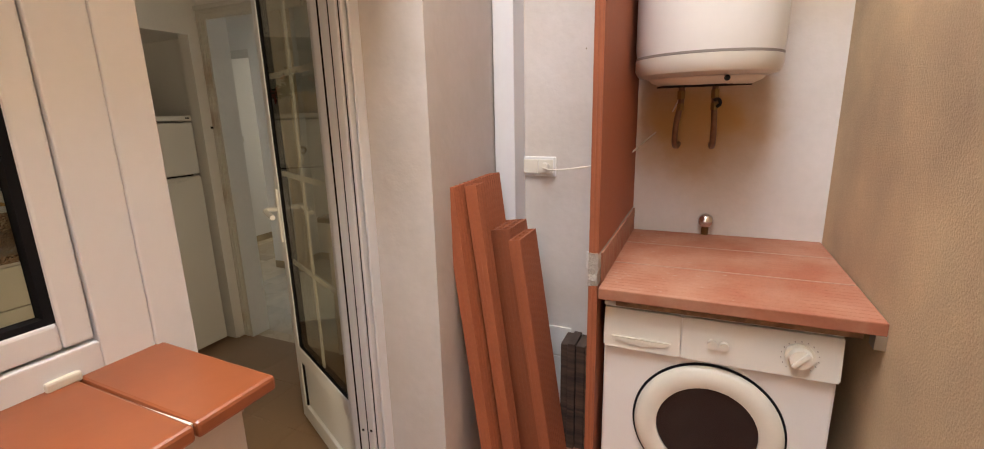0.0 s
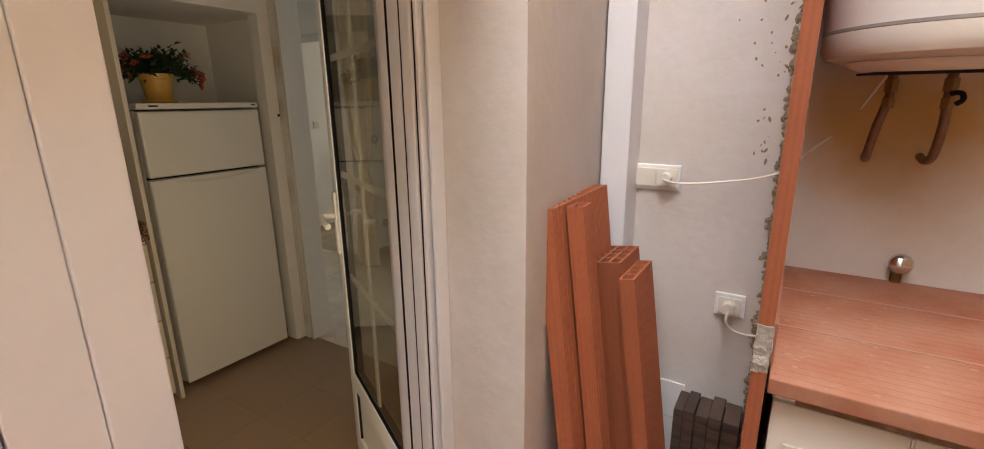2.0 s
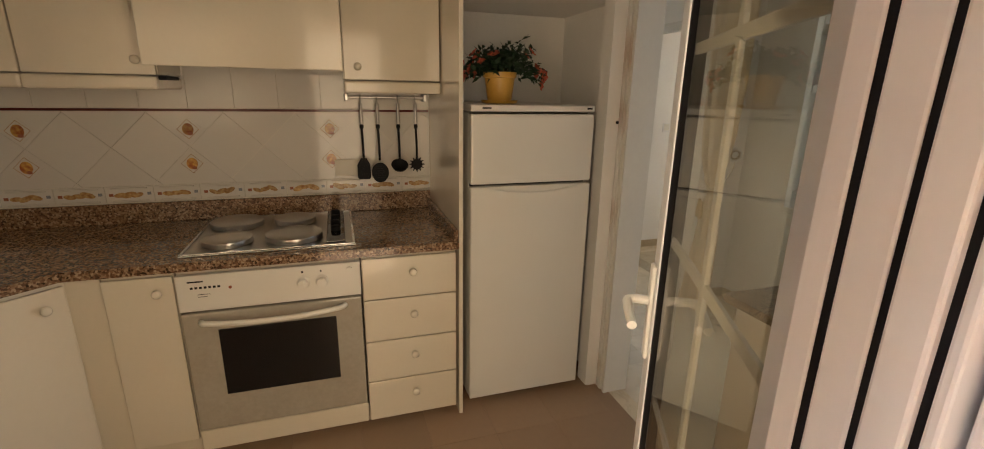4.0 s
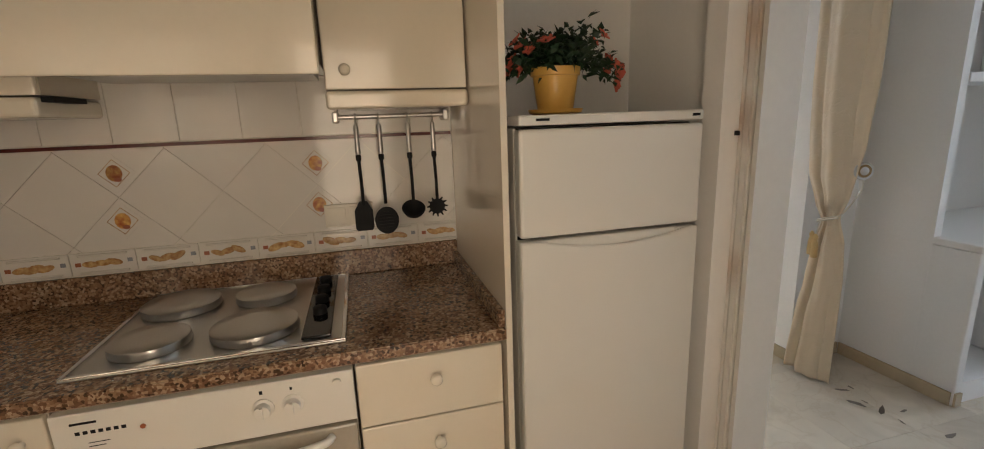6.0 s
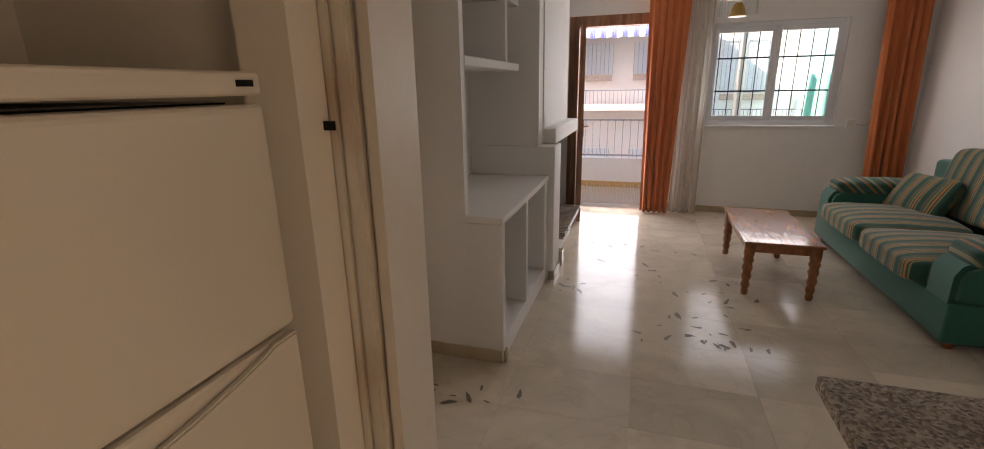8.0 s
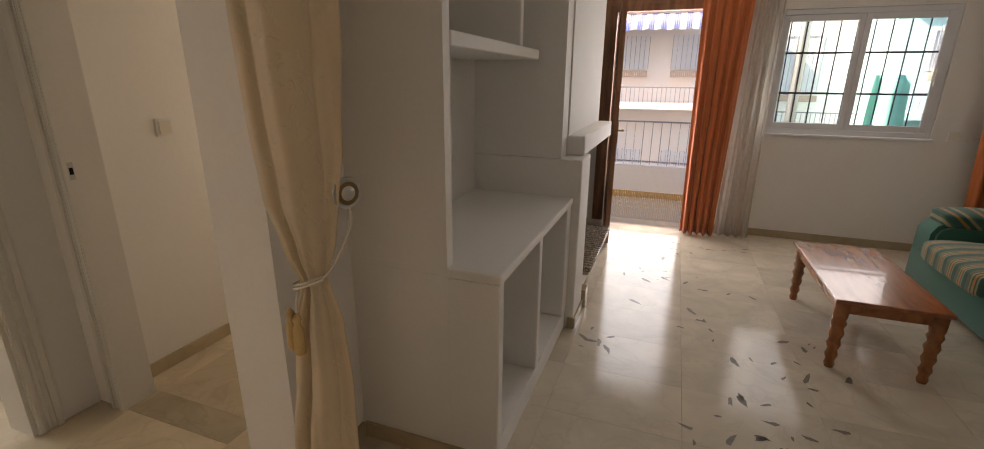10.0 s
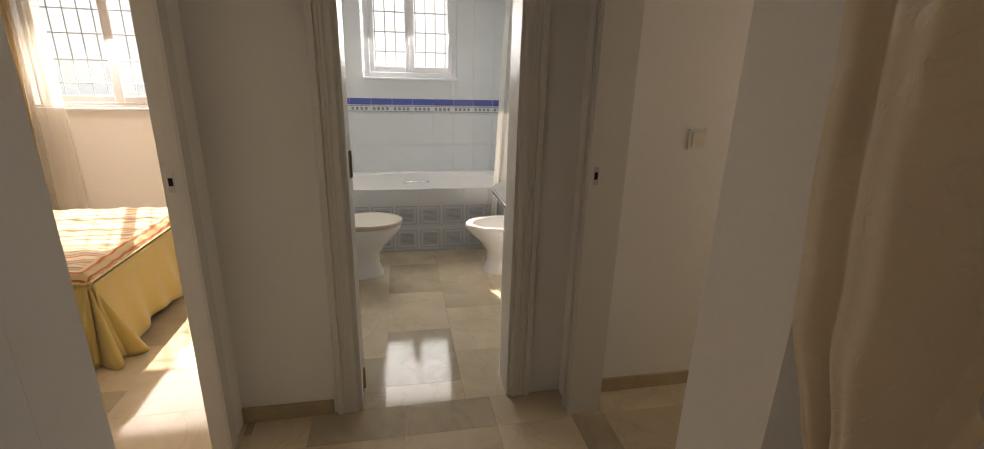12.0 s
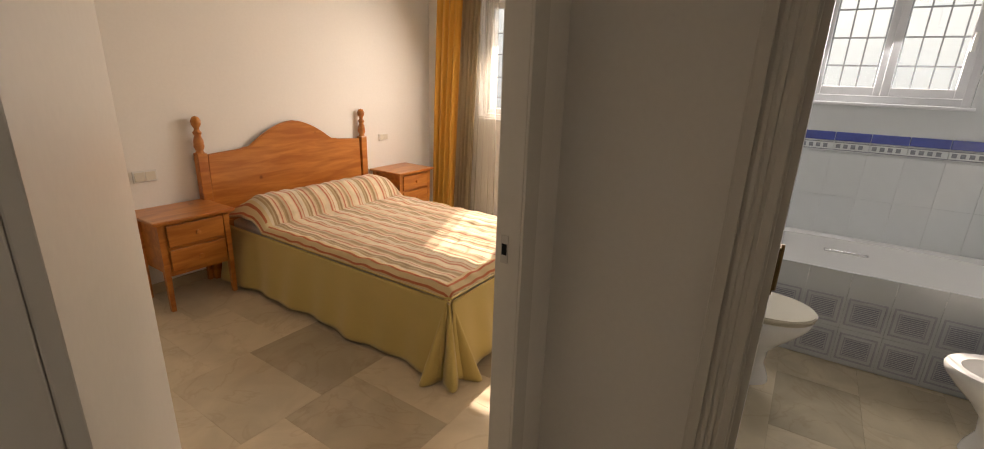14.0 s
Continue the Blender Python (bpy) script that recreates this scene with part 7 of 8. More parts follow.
for fn, nu in ((drop, 72), (behind, 20)):
    c = part("cloth", grid(bmesh.new(), nu, 110, fn), CREAM_CURTAIN, ct)
    c.modifiers.new("thick", "SOLIDIFY").thickness = 0.002
b = bmesh.new()
ring = [(-3.217 + 0.044 * math.cos(a), 3.785 + 0.040 * math.sin(a), 0.915 + 0.016 * math.cos(a)) for a in [2 * math.pi * i / 24 for i in range(25)]]
tube(b, ring, 0.0045, 8)
tube(b, [Vector(p) + Vector((0, 0, 0.010)) for p in ring], 0.0035, 8)
tube(b, curve([(-3.176, 3.79, 0.930), (-3.145, 3.80, 0.965), (-3.118, 3.825, 1.03), (-3.100, 3.842, 1.09), (-3.103, 3.842, 1.140)], 6), 0.004, 8)
tube(b, curve([(-3.222, 3.744, 0.905), (-3.226, 3.738, 0.87), (-3.226, 3.736, 0.835)], 5), 0.003, 8)
part("cord", b, CREAM, ct, "cream tie-back cord")
for dx, dz in ((0.0, 0.0), (-0.022, 0.012)):
    b = lathe(bmesh.new(), [(0.003, 0.842), (0.010, 0.832), (0.013, 0.822), (0.009, 0.812), (0.010, 0.806), (0.015, 0.79), (0.017, 0.735), (0.015, 0.715), (0.0, 0.712)][::-1], (-3.226 + dx, 3.733, dz), 20)
    part("tassel", b, TASSEL, ct, "gold cord tassel", smooth=50)
hb = thing("curtain_holdback", "round silver and brass curtain holdback on the wall", "holdback", (-3.124, 3.88, 1.17))
part("stem", cyl(bmesh.new(), (-3.399, 3.842, 1.177), (-3.108, 3.842, 1.177), 0.006), STEEL, hb)
m = Matrix.Translation((-3.103, 3.838, 1.177)) @ Matrix.Rotation(radians(-22), 4, "Z") @ Matrix.Rotation(radians(90), 4, "Y")
part("disc", lathe(bmesh.new(), [(0.040, -0.006), (0.045, 0.0), (0.043, 0.006), (0.035, 0.004), (0.032, 0.009), (0.024, 0.006), (0.019, 0.011), (0.0, 0.015)], m=m, seg=32), STEEL, hb, "ribbed silver disc", smooth=40)
part("inlay", lathe(bmesh.new(), [(0.032, 0.0095), (0.025, 0.0085)], m=m, seg=32), BRASS, hb)


# ---- bathroom ----
casement("window_bath", "white aluminium bathroom window with two sashes", (2.925, 3.35, 3.80), 1.42, 2.22, -7.73, 0, bars=(1.46, 1.66, 1.84, 2.02, 2.16), nver=9, inner=-1)


def bathtub():
    t = thing("bathtub", "white built-in bathtub behind a panel of relief tiles", "bathtub", (-7.2, 3.4, 0))
    x0, x1, y0, y1 = -7.698, -6.705, 2.562, 4.348
    ix0, ix1, iy0, iy1 = -7.60, -6.80, 2.70, 4.22

    def basin(u, v):
        # superellipse bowl
        a = 2 * math.pi * u
        d = 0.42 * (1 - (1 - v) ** 2.2)
        s = 1 - 0.28 * v ** 1.5 if v < 1 else 0
        c, q = math.cos(a), math.sin(a)
        n = 3.2
        r = (abs(c) ** n + abs(q) ** n) ** (-1 / n)
        return ((ix0 + ix1) / 2 + (ix1 - ix0) / 2 * r * c * s, (iy0 + iy1) / 2 + (iy1 - iy0) / 2 * r * q * s, 0.5 - d)
    b = grid(bmesh.new(), 64, 14, basin)
    n = 64
    part("basin", b, PORCELAIN, t)
    b = bmesh.new()
    vi, vo, vl = [], [], []
    for i in range(n):
        a = 2 * math.pi * i / n
        c, q = math.cos(a), math.sin(a)
        r = (abs(c) ** 3.2 + abs(q) ** 3.2) ** (-1 / 3.2)
        vi.append(b.verts.new(((ix0 + ix1) / 2 + (ix1 - ix0) / 2 * r * c, (iy0 + iy1) / 2 + (iy1 - iy0) / 2 * r * q, 0.5)))
        k = 1 / max(abs(c), abs(q))
        X, Y = (x0 + x1) / 2 + (x1 - x0) / 2 * k * c, (y0 + y1) / 2 + (y1 - y0) / 2 * k * q
        vo.append(b.verts.new((X, Y, 0.5))), vl.append(b.verts.new((X, Y, 0.465)))
    for i in range(n):
        j = (i + 1) % n
        b.faces.new((vi[i], vo[i], vo[j], vi[j])), b.faces.new((vo[i], vl[i], vl[j], vo[j]))
    part("rim", b, PORCELAIN, t)
    part("grab_handle", tube(bmesh.new(), curve([(-7.60, 3.26, 0.415), (-7.555, 3.27, 0.42), (-7.55, 3.38, 0.425), (-7.555, 3.49, 0.42), (-7.60, 3.50, 0.415)], 5), 0.009, 10), CHROME, t, "chrome grab handle", smooth=60)
    return t


bathtub()
panel = structure("bath_panel", boxes((-6.735, -6.712, 2.562, 4.348, 0, 0.464)), BATH_TILE, "white front of the bathtub", "bath panel")

curt = drape("shower_curtain", "long white shower curtain bunched at the end of the bathtub", "curtain", 4.05, 4.33, 3.955, 4.33, -6.66, 0.20, 2.35, 4, 0.030, SHOWER, -6.60, 0.4, axis=1)


def bowl(name, label, cat, x, y, sgn, lid):
    """A porcelain bowl on a waisted foot against the wall at y, reaching out along sgn y."""
    t = thing(name, label, cat, (x, y + sgn * 0.3, 0))
    rings = []
    b = bmesh.new()
    n = 40
    prof = [(0.0, 0.115, 0.33, 0.19), (0.03, 0.110, 0.33, 0.185), (0.10, 0.095, 0.32, 0.165), (0.18, 0.105, 0.33, 0.165), (0.25, 0.145, 0.40, 0.15), (0.31, 0.175, 0.48, 0.13), (0.36, 0.182, 0.54, 0.11), (0.385, 0.184, 0.55, 0.105), (0.395, 0.178, 0.54, 0.11)]
    for z, w, l, o in prof:
        rings.append([b.verts.new((x + w * math.sin(2 * math.pi * i / n), y + sgn * (o + l / 2 - l / 2 * math.cos(2 * math.pi * i / n)), z)) for i in range(n)])
    inner = [(0.393, 0.14, 0.45, 0.15), (0.34, 0.125, 0.40, 0.17), (0.28, 0.09, 0.28, 0.22), (0.25, 0.04, 0.12, 0.28)]
    for z, w, l, o in inner:
        rings.append([b.verts.new((x + w * math.sin(2 * math.pi * i / n), y + sgn * (o + l / 2 - l / 2 * math.cos(2 * math.pi * i / n)), z)) for i in range(n)])
    for p, q in zip(rings, rings[1:]):
        for i in range(n):
            b.faces.new((p[i], p[(i + 1) % n], q[(i + 1) % n], q[i]))
    b.faces.new(rings[0]), b.faces.new(rings[-1])
    bmesh.ops.recalc_face_normals(b, faces=b.faces)
    part("bowl", b, PORCELAIN, t, smooth=50)
    if lid:
        for nm, z0, z1, g in (("seat", 0.397, 0.410, 1.0), ("lid", 0.412, 0.432, 1.02)):
            out = [(x + 0.186 * g * math.sin(2 * math.pi * i / n), y + sgn * (0.19 + 0.235 - 0.235 * g * math.cos(2 * math.pi * i / n))) for i in range(n)]
            part(nm, prism(bmesh.new(), out, z0, z1, 2, 0.006), CREAM, t, "cream plastic toilet " + nm, smooth=50)
        part("cistern", boxes((x - 0.19, x + 0.19, *sorted((y + sgn * 0.002, y + sgn * 0.17)), 0.40, 0.78), bevel=0.03, seg=4), PORCELAIN, t, smooth=40)
        part("button", cyl(bmesh.new(), (x, y + sgn * 0.09, 0.78), (x, y + sgn * 0.09, 0.79), 0.02), CHROME, t)
    else:
        b = tube(bmesh.new(), curve([(x, y + sgn * 0.16, 0.395), (x, y + sgn * 0.16, 0.46), (x, y + sgn * 0.20, 0.49), (x, y + sgn * 0.25, 0.47)], 5), 0.012, 12)
        part("tap", b, CHROME, t, smooth=60)


bowl("toilet", "white toilet with a closed cream lid against the bathroom wall", "toilet", -6.27, 2.56, 1, True)
bowl("bidet", "white bidet on the marble bathroom floor", "bidet", -6.22, 4.348, -1, False)


def vanity():
    t = thing("vanity", "white bathroom vanity with a shell-shaped marble top and basin", "vanity", (-5.4, 4.1, 0))
    part("body", prism(bmesh.new(), [(-5.73, 4.348), (-5.73, 3.90), (-5.66, 3.875), (-5.10, 3.875), (-5.03, 3.90), (-5.03, 4.348)], 0.02, 0.78, 2, 0.003), GLOSS_WHITE, t)
    for x0, x1 in ((-5.655, -5.385), (-5.375, -5.105)):
        d = part("door", boxes((x0, x1, 3.858, 3.874, 0.04, 0.52), bevel=0.003), GLOSS_WHITE, t)
        hx = x1 - 0.03 if x0 < -5.6 else x0 + 0.03
        part("handle", tube(bmesh.new(), curve([(hx, 3.858, 0.44), (hx, 3.84, 0.435), (hx, 3.838, 0.39), (hx + 0.004, 3.842, 0.34)], 5), [0.004] * 11 + [0.006] * 5, 8), CHROME, d, "chrome teardrop handle")
        d = part("drawer_front", boxes((x0, x1, 3.858, 3.874, 0.53, 0.755), bevel=0.003), GLOSS_WHITE, t)
        part("handle", tube(bmesh.new(), curve([(hx, 3.858, 0.68), (hx, 3.84, 0.675), (hx, 3.838, 0.63), (hx + 0.004, 3.842, 0.59)], 5), [0.004] * 11 + [0.006] * 5, 8), CHROME, d, "chrome teardrop handle")
    n = 72
    out = []
    for i in range(n + 1):
        a = math.pi * i / n
        r = 1 + 0.03 * abs(math.sin(4 * a))
        ca = math.copysign(abs(math.cos(a)) ** 0.6, math.cos(a))
        out.append((-5.38 - 0.385 * ca * r, 4.06 - 0.30 * abs(math.sin(a)) ** 0.6 * r))
    out = [(-5.78, 4.348)] + out + [(-4.98, 4.348)]
    top = part("marble_top", prism(bmesh.new(), out, 0.785, 0.822, 2, 0.010), material("white_marble_top", (0.74, 0.73, 0.72), 0.08, vary=0.02, scale=5, bump=0, color2=(0.55, 0.54, 0.54), amount=0.5, coat=0.4), t, "grey-veined white marble top", smooth=40)
    b = lathe(bmesh.new(), [(0.0, 0.70), (0.10, 0.705), (0.16, 0.74), (0.185, 0.80), (0.19, 0.828), (0.205, 0.840), (0.22, 0.838), (0.232, 0.823)], (-5.38, 4.04, 0), 48, sx=1.15, sy=0.95)
    part("basin", b, PORCELAIN, t, "round white basin", smooth=50)
    b = lathe(bmesh.new(), [(0.10, 0.66), (0.24, 0.70), (0.34, 0.75), (0.37, 0.784)], (-5.38, 4.10, 0), 48, sx=1.0, sy=0.82)
    part("apron", b, GLOSS_WHITE, t, smooth=60)
    b = tube(bmesh.new(), curve([(-5.38, 4.27, 0.822), (-5.38, 4.27, 0.92), (-5.38, 4.23, 0.95), (-5.38, 4.15, 0.92)], 5), 0.012, 12)
    part("tap", b, CHROME, t, smooth=60)
    part("splash_shell", prism(bmesh.new(), [(-5.74, 0.823), (-5.70, 0.87), (-5.55, 0.885), (-5.38, 0.90), (-5.2, 0.885), (-5.05, 0.87), (-5.0, 0.823)], 4.325, 4.346, 1, 0.004), PORCELAIN, t, smooth=40)


vanity()
t = thing("towel_ring", "cream towel ring on the bathroom wall", "towel ring", (-6.35, 4.345, 1.2))
part("mount", cyl(bmesh.new(), (-6.35, 4.3485, 1.22), (-6.35, 4.31, 1.22), 0.02), CREAM, t)
part("ring", tube(bmesh.new(), [(-6.35 + 0.035 * math.sin(a), 4.31, 1.15 + 0.07 * math.cos(a)) for a in [2 * math.pi * i / 24 for i in range(25)]], 0.009, 8), CREAM, t, smooth=60)

# ---- bedroom ----
BORDER_CREAM = material("cream_woven_border", (0.68, 0.53, 0.30), 0.85, vary=0.05, scale=20, bump=0.5, grain=350, depth=0.001)
BORDER_RED = material("brick_red_woven_stripe", (0.50, 0.15, 0.06), 0.85, vary=0.05, scale=20, bump=0.5, grain=350, depth=0.001)
casement("window_bedroom", "white aluminium bedroom window with two sashes", (0.18, 0.80, 1.43), 1.10, 2.22, -7.73, 0, bars=(1.14, 1.30, 1.50, 1.72, 1.92, 2.16), nver=11, inner=-1)


def bed():
    x0, x1, y0, y1, zt = -6.68, -5.325, -0.44, 1.665, 0.452
    t = thing("bed", "double bed with a knotty pine headboard and a gold valance", "bed", ((x0 + x1) / 2, 0.6, 0))
    part("mattress", boxes((x0 + 0.05, x1 - 0.05, y0, y1 - 0.05, 0.12, zt - 0.02), bevel=0.03), PLASTER, t)
    for x in (x0 + 0.1, x1 - 0.1):
        for y in (y0 + 0.1, y1 - 0.15):
            part("leg", cyl(bmesh.new(), (x, y, 0), (x, y, 0.13), 0.025), PINE, t)
    # headboard
    hx0, hx1, hy = -6.69, -5.24, -0.475
    out = [(hx0 + 0.03, 0.42)]
    for i in range(41):
        u = i / 40
        c = (u - 0.5) * 2
        z = 0.915 + 0.05 * (1 - abs(c)) + 0.15 * max(0.0, math.cos(c * math.pi / 1.1)) ** 0.9 * (1 if abs(c) < 0.55 else 0)
        if 0.50 < abs(c) < 0.62:
            z += 0.006
        out.append((hx0 + 0.04 + u * (hx1 - hx0 - 0.08), z))
    out.append((hx1 - 0.03, 0.42))
    part("headboard", prism(bmesh.new(), out, hy - 0.014, hy + 0.014, 1, 0.006), PINE, t, "arched knotty pine headboard", smooth=30)
    part("headboard_rail", boxes((hx0 + 0.03, hx1 - 0.03, hy - 0.02, hy + 0.02, 0.30, 0.42), bevel=0.004), PINE, t)
    for x in (hx0, hx1):
        p = part("post", boxes((x - 0.032, x + 0.032, hy - 0.032, hy + 0.032, 0.0, 0.93), bevel=0.005), PINE, t)
        part("finial", lathe(bmesh.new(), [(0.030, 0.931), (0.022, 0.945), (0.034, 0.975), (0.030, 1.02), (0.020, 1.05), (0.029, 1.07), (0.018, 1.085), (0.016, 1.10), (0.030, 1.125), (0.032, 1.15), (0.020, 1.175), (0.0, 1.182)], (x, hy, 0), 24), PINE, p, "turned pine finial", smooth=60)

    # striped spread: top, and the roll over the pillow
    def spread(u, v):
        x = x1 + 0.012 + (x0 - 0.02 - x1) * u
        y = y1 + 0.010 + (y0 + 0.02 - y1) * v
        edge = min(u, 1 - u) * (x1 - x0)
        z = zt + 0.012 - 0.035 * math.exp(-(edge / 0.03) ** 2) - 0.035 * math.exp(-((v * (y1 - y0)) / 0.03) ** 2)
        d = y - y0
        if d < 0.48:
            k = math.sin(math.pi * min(1, max(0.0, (0.48 - d) / 0.46)) ** 0.8) if d > 0.02 else 0
            z += 0.175 * k ** 0.7 * (1 - math.exp(-(edge / 0.08) ** 2) * 0.55)
        z += 0.004 * math.sin(u * 75) * (0.6 + 0.4 * math.sin(v * 9)) + 0.009 * noise.noise(Vector((x * 10, y * 10, 0)))
        z += 0.005 * math.sin((y - y0) * 40 + 1.5 * math.sin(x * 5)) * 0.5
        return (x, y, z)
    b = grid(bmesh.new(), 90, 110, spread, uv=lambda u, v: ((x1 - x0) * u, (y1 - y0) * v))
    s = part("bedspread", b, STRIPES, t, "striped quilted bedspread")
    s.modifiers.new("thick", "SOLIDIFY").thickness = 0.006
    b = bmesh.new()
    tube(b, [(x1 + 0.012, y0 + 0.5, zt - 0.02), (x1 + 0.016, y1 - 0.02, zt - 0.02), (x1 + 0.0, y1 + 0.012, zt - 0.022), (x0, y1 + 0.014, zt - 0.02)], 0.006, 8)
    part("piping", b, SKIRT_CLOTH, t, "gold piping")

    # border of the spread: a cream band with a red stripe along the side and the foot
    W, L = x1 - x0 + 0.032, y1 - y0 - 0.01
    for nm, a0, a1, up, mt in (("border_band", 0.004, 0.085, 0.0075, BORDER_CREAM), ("border_stripe", 0.045, 0.062, 0.0100, BORDER_RED), ("border_stripe", 0.008, 0.018, 0.0100, BORDER_RED)):
        b = bmesh.new()
        grid(b, 6, 110, lambda u, v: tuple(Vector(spread((a0 + (a1 - a0) * u) / W, a0 / L + v * (1 - a0 / L) * 0.995)) + Vector((0, 0, up))))
        grid(b, 90, 6, lambda u, v: tuple(Vector(spread(a1 / W + u * (1 - a1 / W), (a0 + (a1 - a0) * v) / L)) + Vector((0, 0, up))))
        part(nm, b, mt, t, "cream and red woven border")

    # valance: side and foot cloth, pleated at the corner
    def side(u, v):
        y = y0 + 0.04 + (y1 - y0 - 0.04) * u
        out = 0.02 + 0.075 * v ** 1.2 + v * (0.014 * math.sin(u * 21) + 0.010 * math.sin(u * 47 + 1))
        fl = max(0.0, (u - 0.88) / 0.12)
        return (x1 + out * (1 - 0.2 * fl) + 0.03 * fl * v, y + 0.03 * fl * v, zt - 0.03 - (zt - 0.045) * v + 0.035 * v * math.sin(u * 4.2) ** 2 * (0.6))
    b = grid(bmesh.new(), 90, 16, side)
    c = part("valance", b, SKIRT_CLOTH, t, "plain olive-gold valance")
    c.modifiers.new("thick", "SOLIDIFY").thickness = 0.002

    def foot(u, v):
        x = x1 + (x0 - x1) * u
        out = 0.02 + 0.07 * v ** 1.2 + v * (0.016 * math.sin(u * 17) + 0.012 * math.sin(u * 41))
        fl = max(0.0, (0.12 - u) / 0.12)
        return (x + 0.06 * fl * v, y1 + out, zt - 0.03 - (zt - 0.045) * v + 0.03 * v * math.sin(u * 5) ** 2)
    b = grid(bmesh.new(), 70, 16, foot)
    c = part("valance", b, SKIRT_CLOTH, t, "plain olive-gold valance")
    c.modifiers.new("thick", "SOLIDIFY").thickness = 0.002

    def corner(u, v):
        a = radians(-20 + 130 * u)
        r = 0.016 + 0.135 * v ** 1.1 + 0.050 * v * math.sin(u * math.pi * 5)
        return (x1 - 0.01 + r * math.cos(a), y1 - 0.01 + r * math.sin(a), zt - 0.035 - (zt - 0.041) * v)
    b = grid(bmesh.new(), 40, 16, corner)
    c = part("valance_pleat", b, SKIRT_CLOTH, t, "pleated corner of the valance")
    c.modifiers.new("thick", "SOLIDIFY").thickness = 0.002


bed()


def nightstand(x0, x1, label):
    y0, y1 = -0.50, -0.135
    t = thing("nightstand", label, "nightstand", ((x0 + x1) / 2, -0.3, 0), "nightstands")
    part("top", boxes((x0 - 0.03, x1 + 0.03, y0 - 0.01, y1 + 0.03, 0.583, 0.605), bevel=0.006, seg=3), PINE, t)
    part("carcass", boxes((x0 + 0.035, x1 - 0.035, y0 + 0.005, y1 - 0.012, 0.235, 0.582)), PINE, t)
    for x in (x0 + 0.017, x1 - 0.017):
        for y in (y0 + 0.02, y1 - 0.02):
            b = prism(bmesh.new(), [(x - 0.019, y - 0.019), (x + 0.019, y - 0.019), (x + 0.019, y + 0.019), (x - 0.019, y + 0.019)], 0.0, 0.582, 2, 0.003)
            for v in b.verts:
                if v.co.z < 0.01:
                    v.co.x, v.co.y = x + (v.co.x - x) * 0.7, y + (v.co.y - y) * 0.7
            part("leg", b, PINE, t)
    for z0, z1 in ((0.425, 0.565), (0.265, 0.405)):
        d = part("drawer", boxes((x0 + 0.045, x1 - 0.045, y1 - 0.012, y1 + 0.006, z0, z1), bevel=0.006), PINE, t)
        m = Matrix.Translation(((x0 + x1) / 2, y1 + 0.006, (z0 + z1) / 2)) @ Matrix.Rotation(radians(-90), 4, "X")
        part("knob", lathe(bmesh.new(), [(0.007, 0), (0.006, 0.01), (0.015, 0.016), (0.015, 0.024), (0.0, 0.028)], m=m, seg=20), PINE, d, smooth=50)


nightstand(-5.205, -4.775, "honey pine nightstand with two drawers beside the bed")
nightstand(-7.26, -6.83, "honey pine nightstand in the corner by the curtain")
for x0, x1, z0, z1, lab in ((-4.97, -4.83, 0.775, 0.85, "white double socket above the near nightstand"), (-7.06, -6.94, 0.86, 0.93, "white double socket above the far nightstand")):
    s = thing("wall_socket", lab, "socket", (x0, -0.52, z0), "bedroom sockets")
    part("frame", boxes((x0, x1, -0.5195, -0.509, z0, z1), bevel=0.003), WHITE_PLASTIC, s)
    for k in range(2):
        w = (x1 - x0 - 0.016) / 2
        part("insert", boxes((x0 + 0.008 + k * w + 0.002, x0 + 0.008 + (k + 1) * w - 0.002, -0.5088, -0.505, z0 + 0.010, z1 - 0.010), bevel=0.001), PLASTIC, s)

drape("curtain", "golden-orange curtain in the bedroom corner", "curtain", -0.30, 0.02, -0.36, -0.08, -7.60, 0.02, 2.42, 4, 0.028, GOLD_CLOTH, -7.58, 0.3, axis=1)
drape("net_curtain", "beige striped net curtain beside the bedroom window", "curtain", 0.0, 0.22, -0.07, 0.12, -7.62, 0.02, 2.42, 4, 0.020, BEIGE_NET, -7.60, 1.3, axis=1)
drape("net_curtain", "thin white net curtain at the bedroom window", "curtain", 0.20, 0.40, 0.10, 0.44, -7.63, 0.02, 2.42, 4, 0.020, THIN_NET, -7.62, 2.1, axis=1)
rod = thing("curtain_rod", "brown curtain rod above the bedroom window", "curtain rod", (-7.6, 0.6, 2.44))
part("pole", cyl(bmesh.new(), (-7.61, -0.45, 2.44), (-7.61, 1.8, 2.44), 0.012), DOOR_WOOD, rod)
part("bracket", boxes((-7.698, -7.60, -0.40, -0.38, 2.43, 2.45)), DOOR_WOOD, rod)
part("bracket", boxes((-7.698, -7.60, 1.70, 1.72, 2.43, 2.45)), DOOR_WOOD, rod)

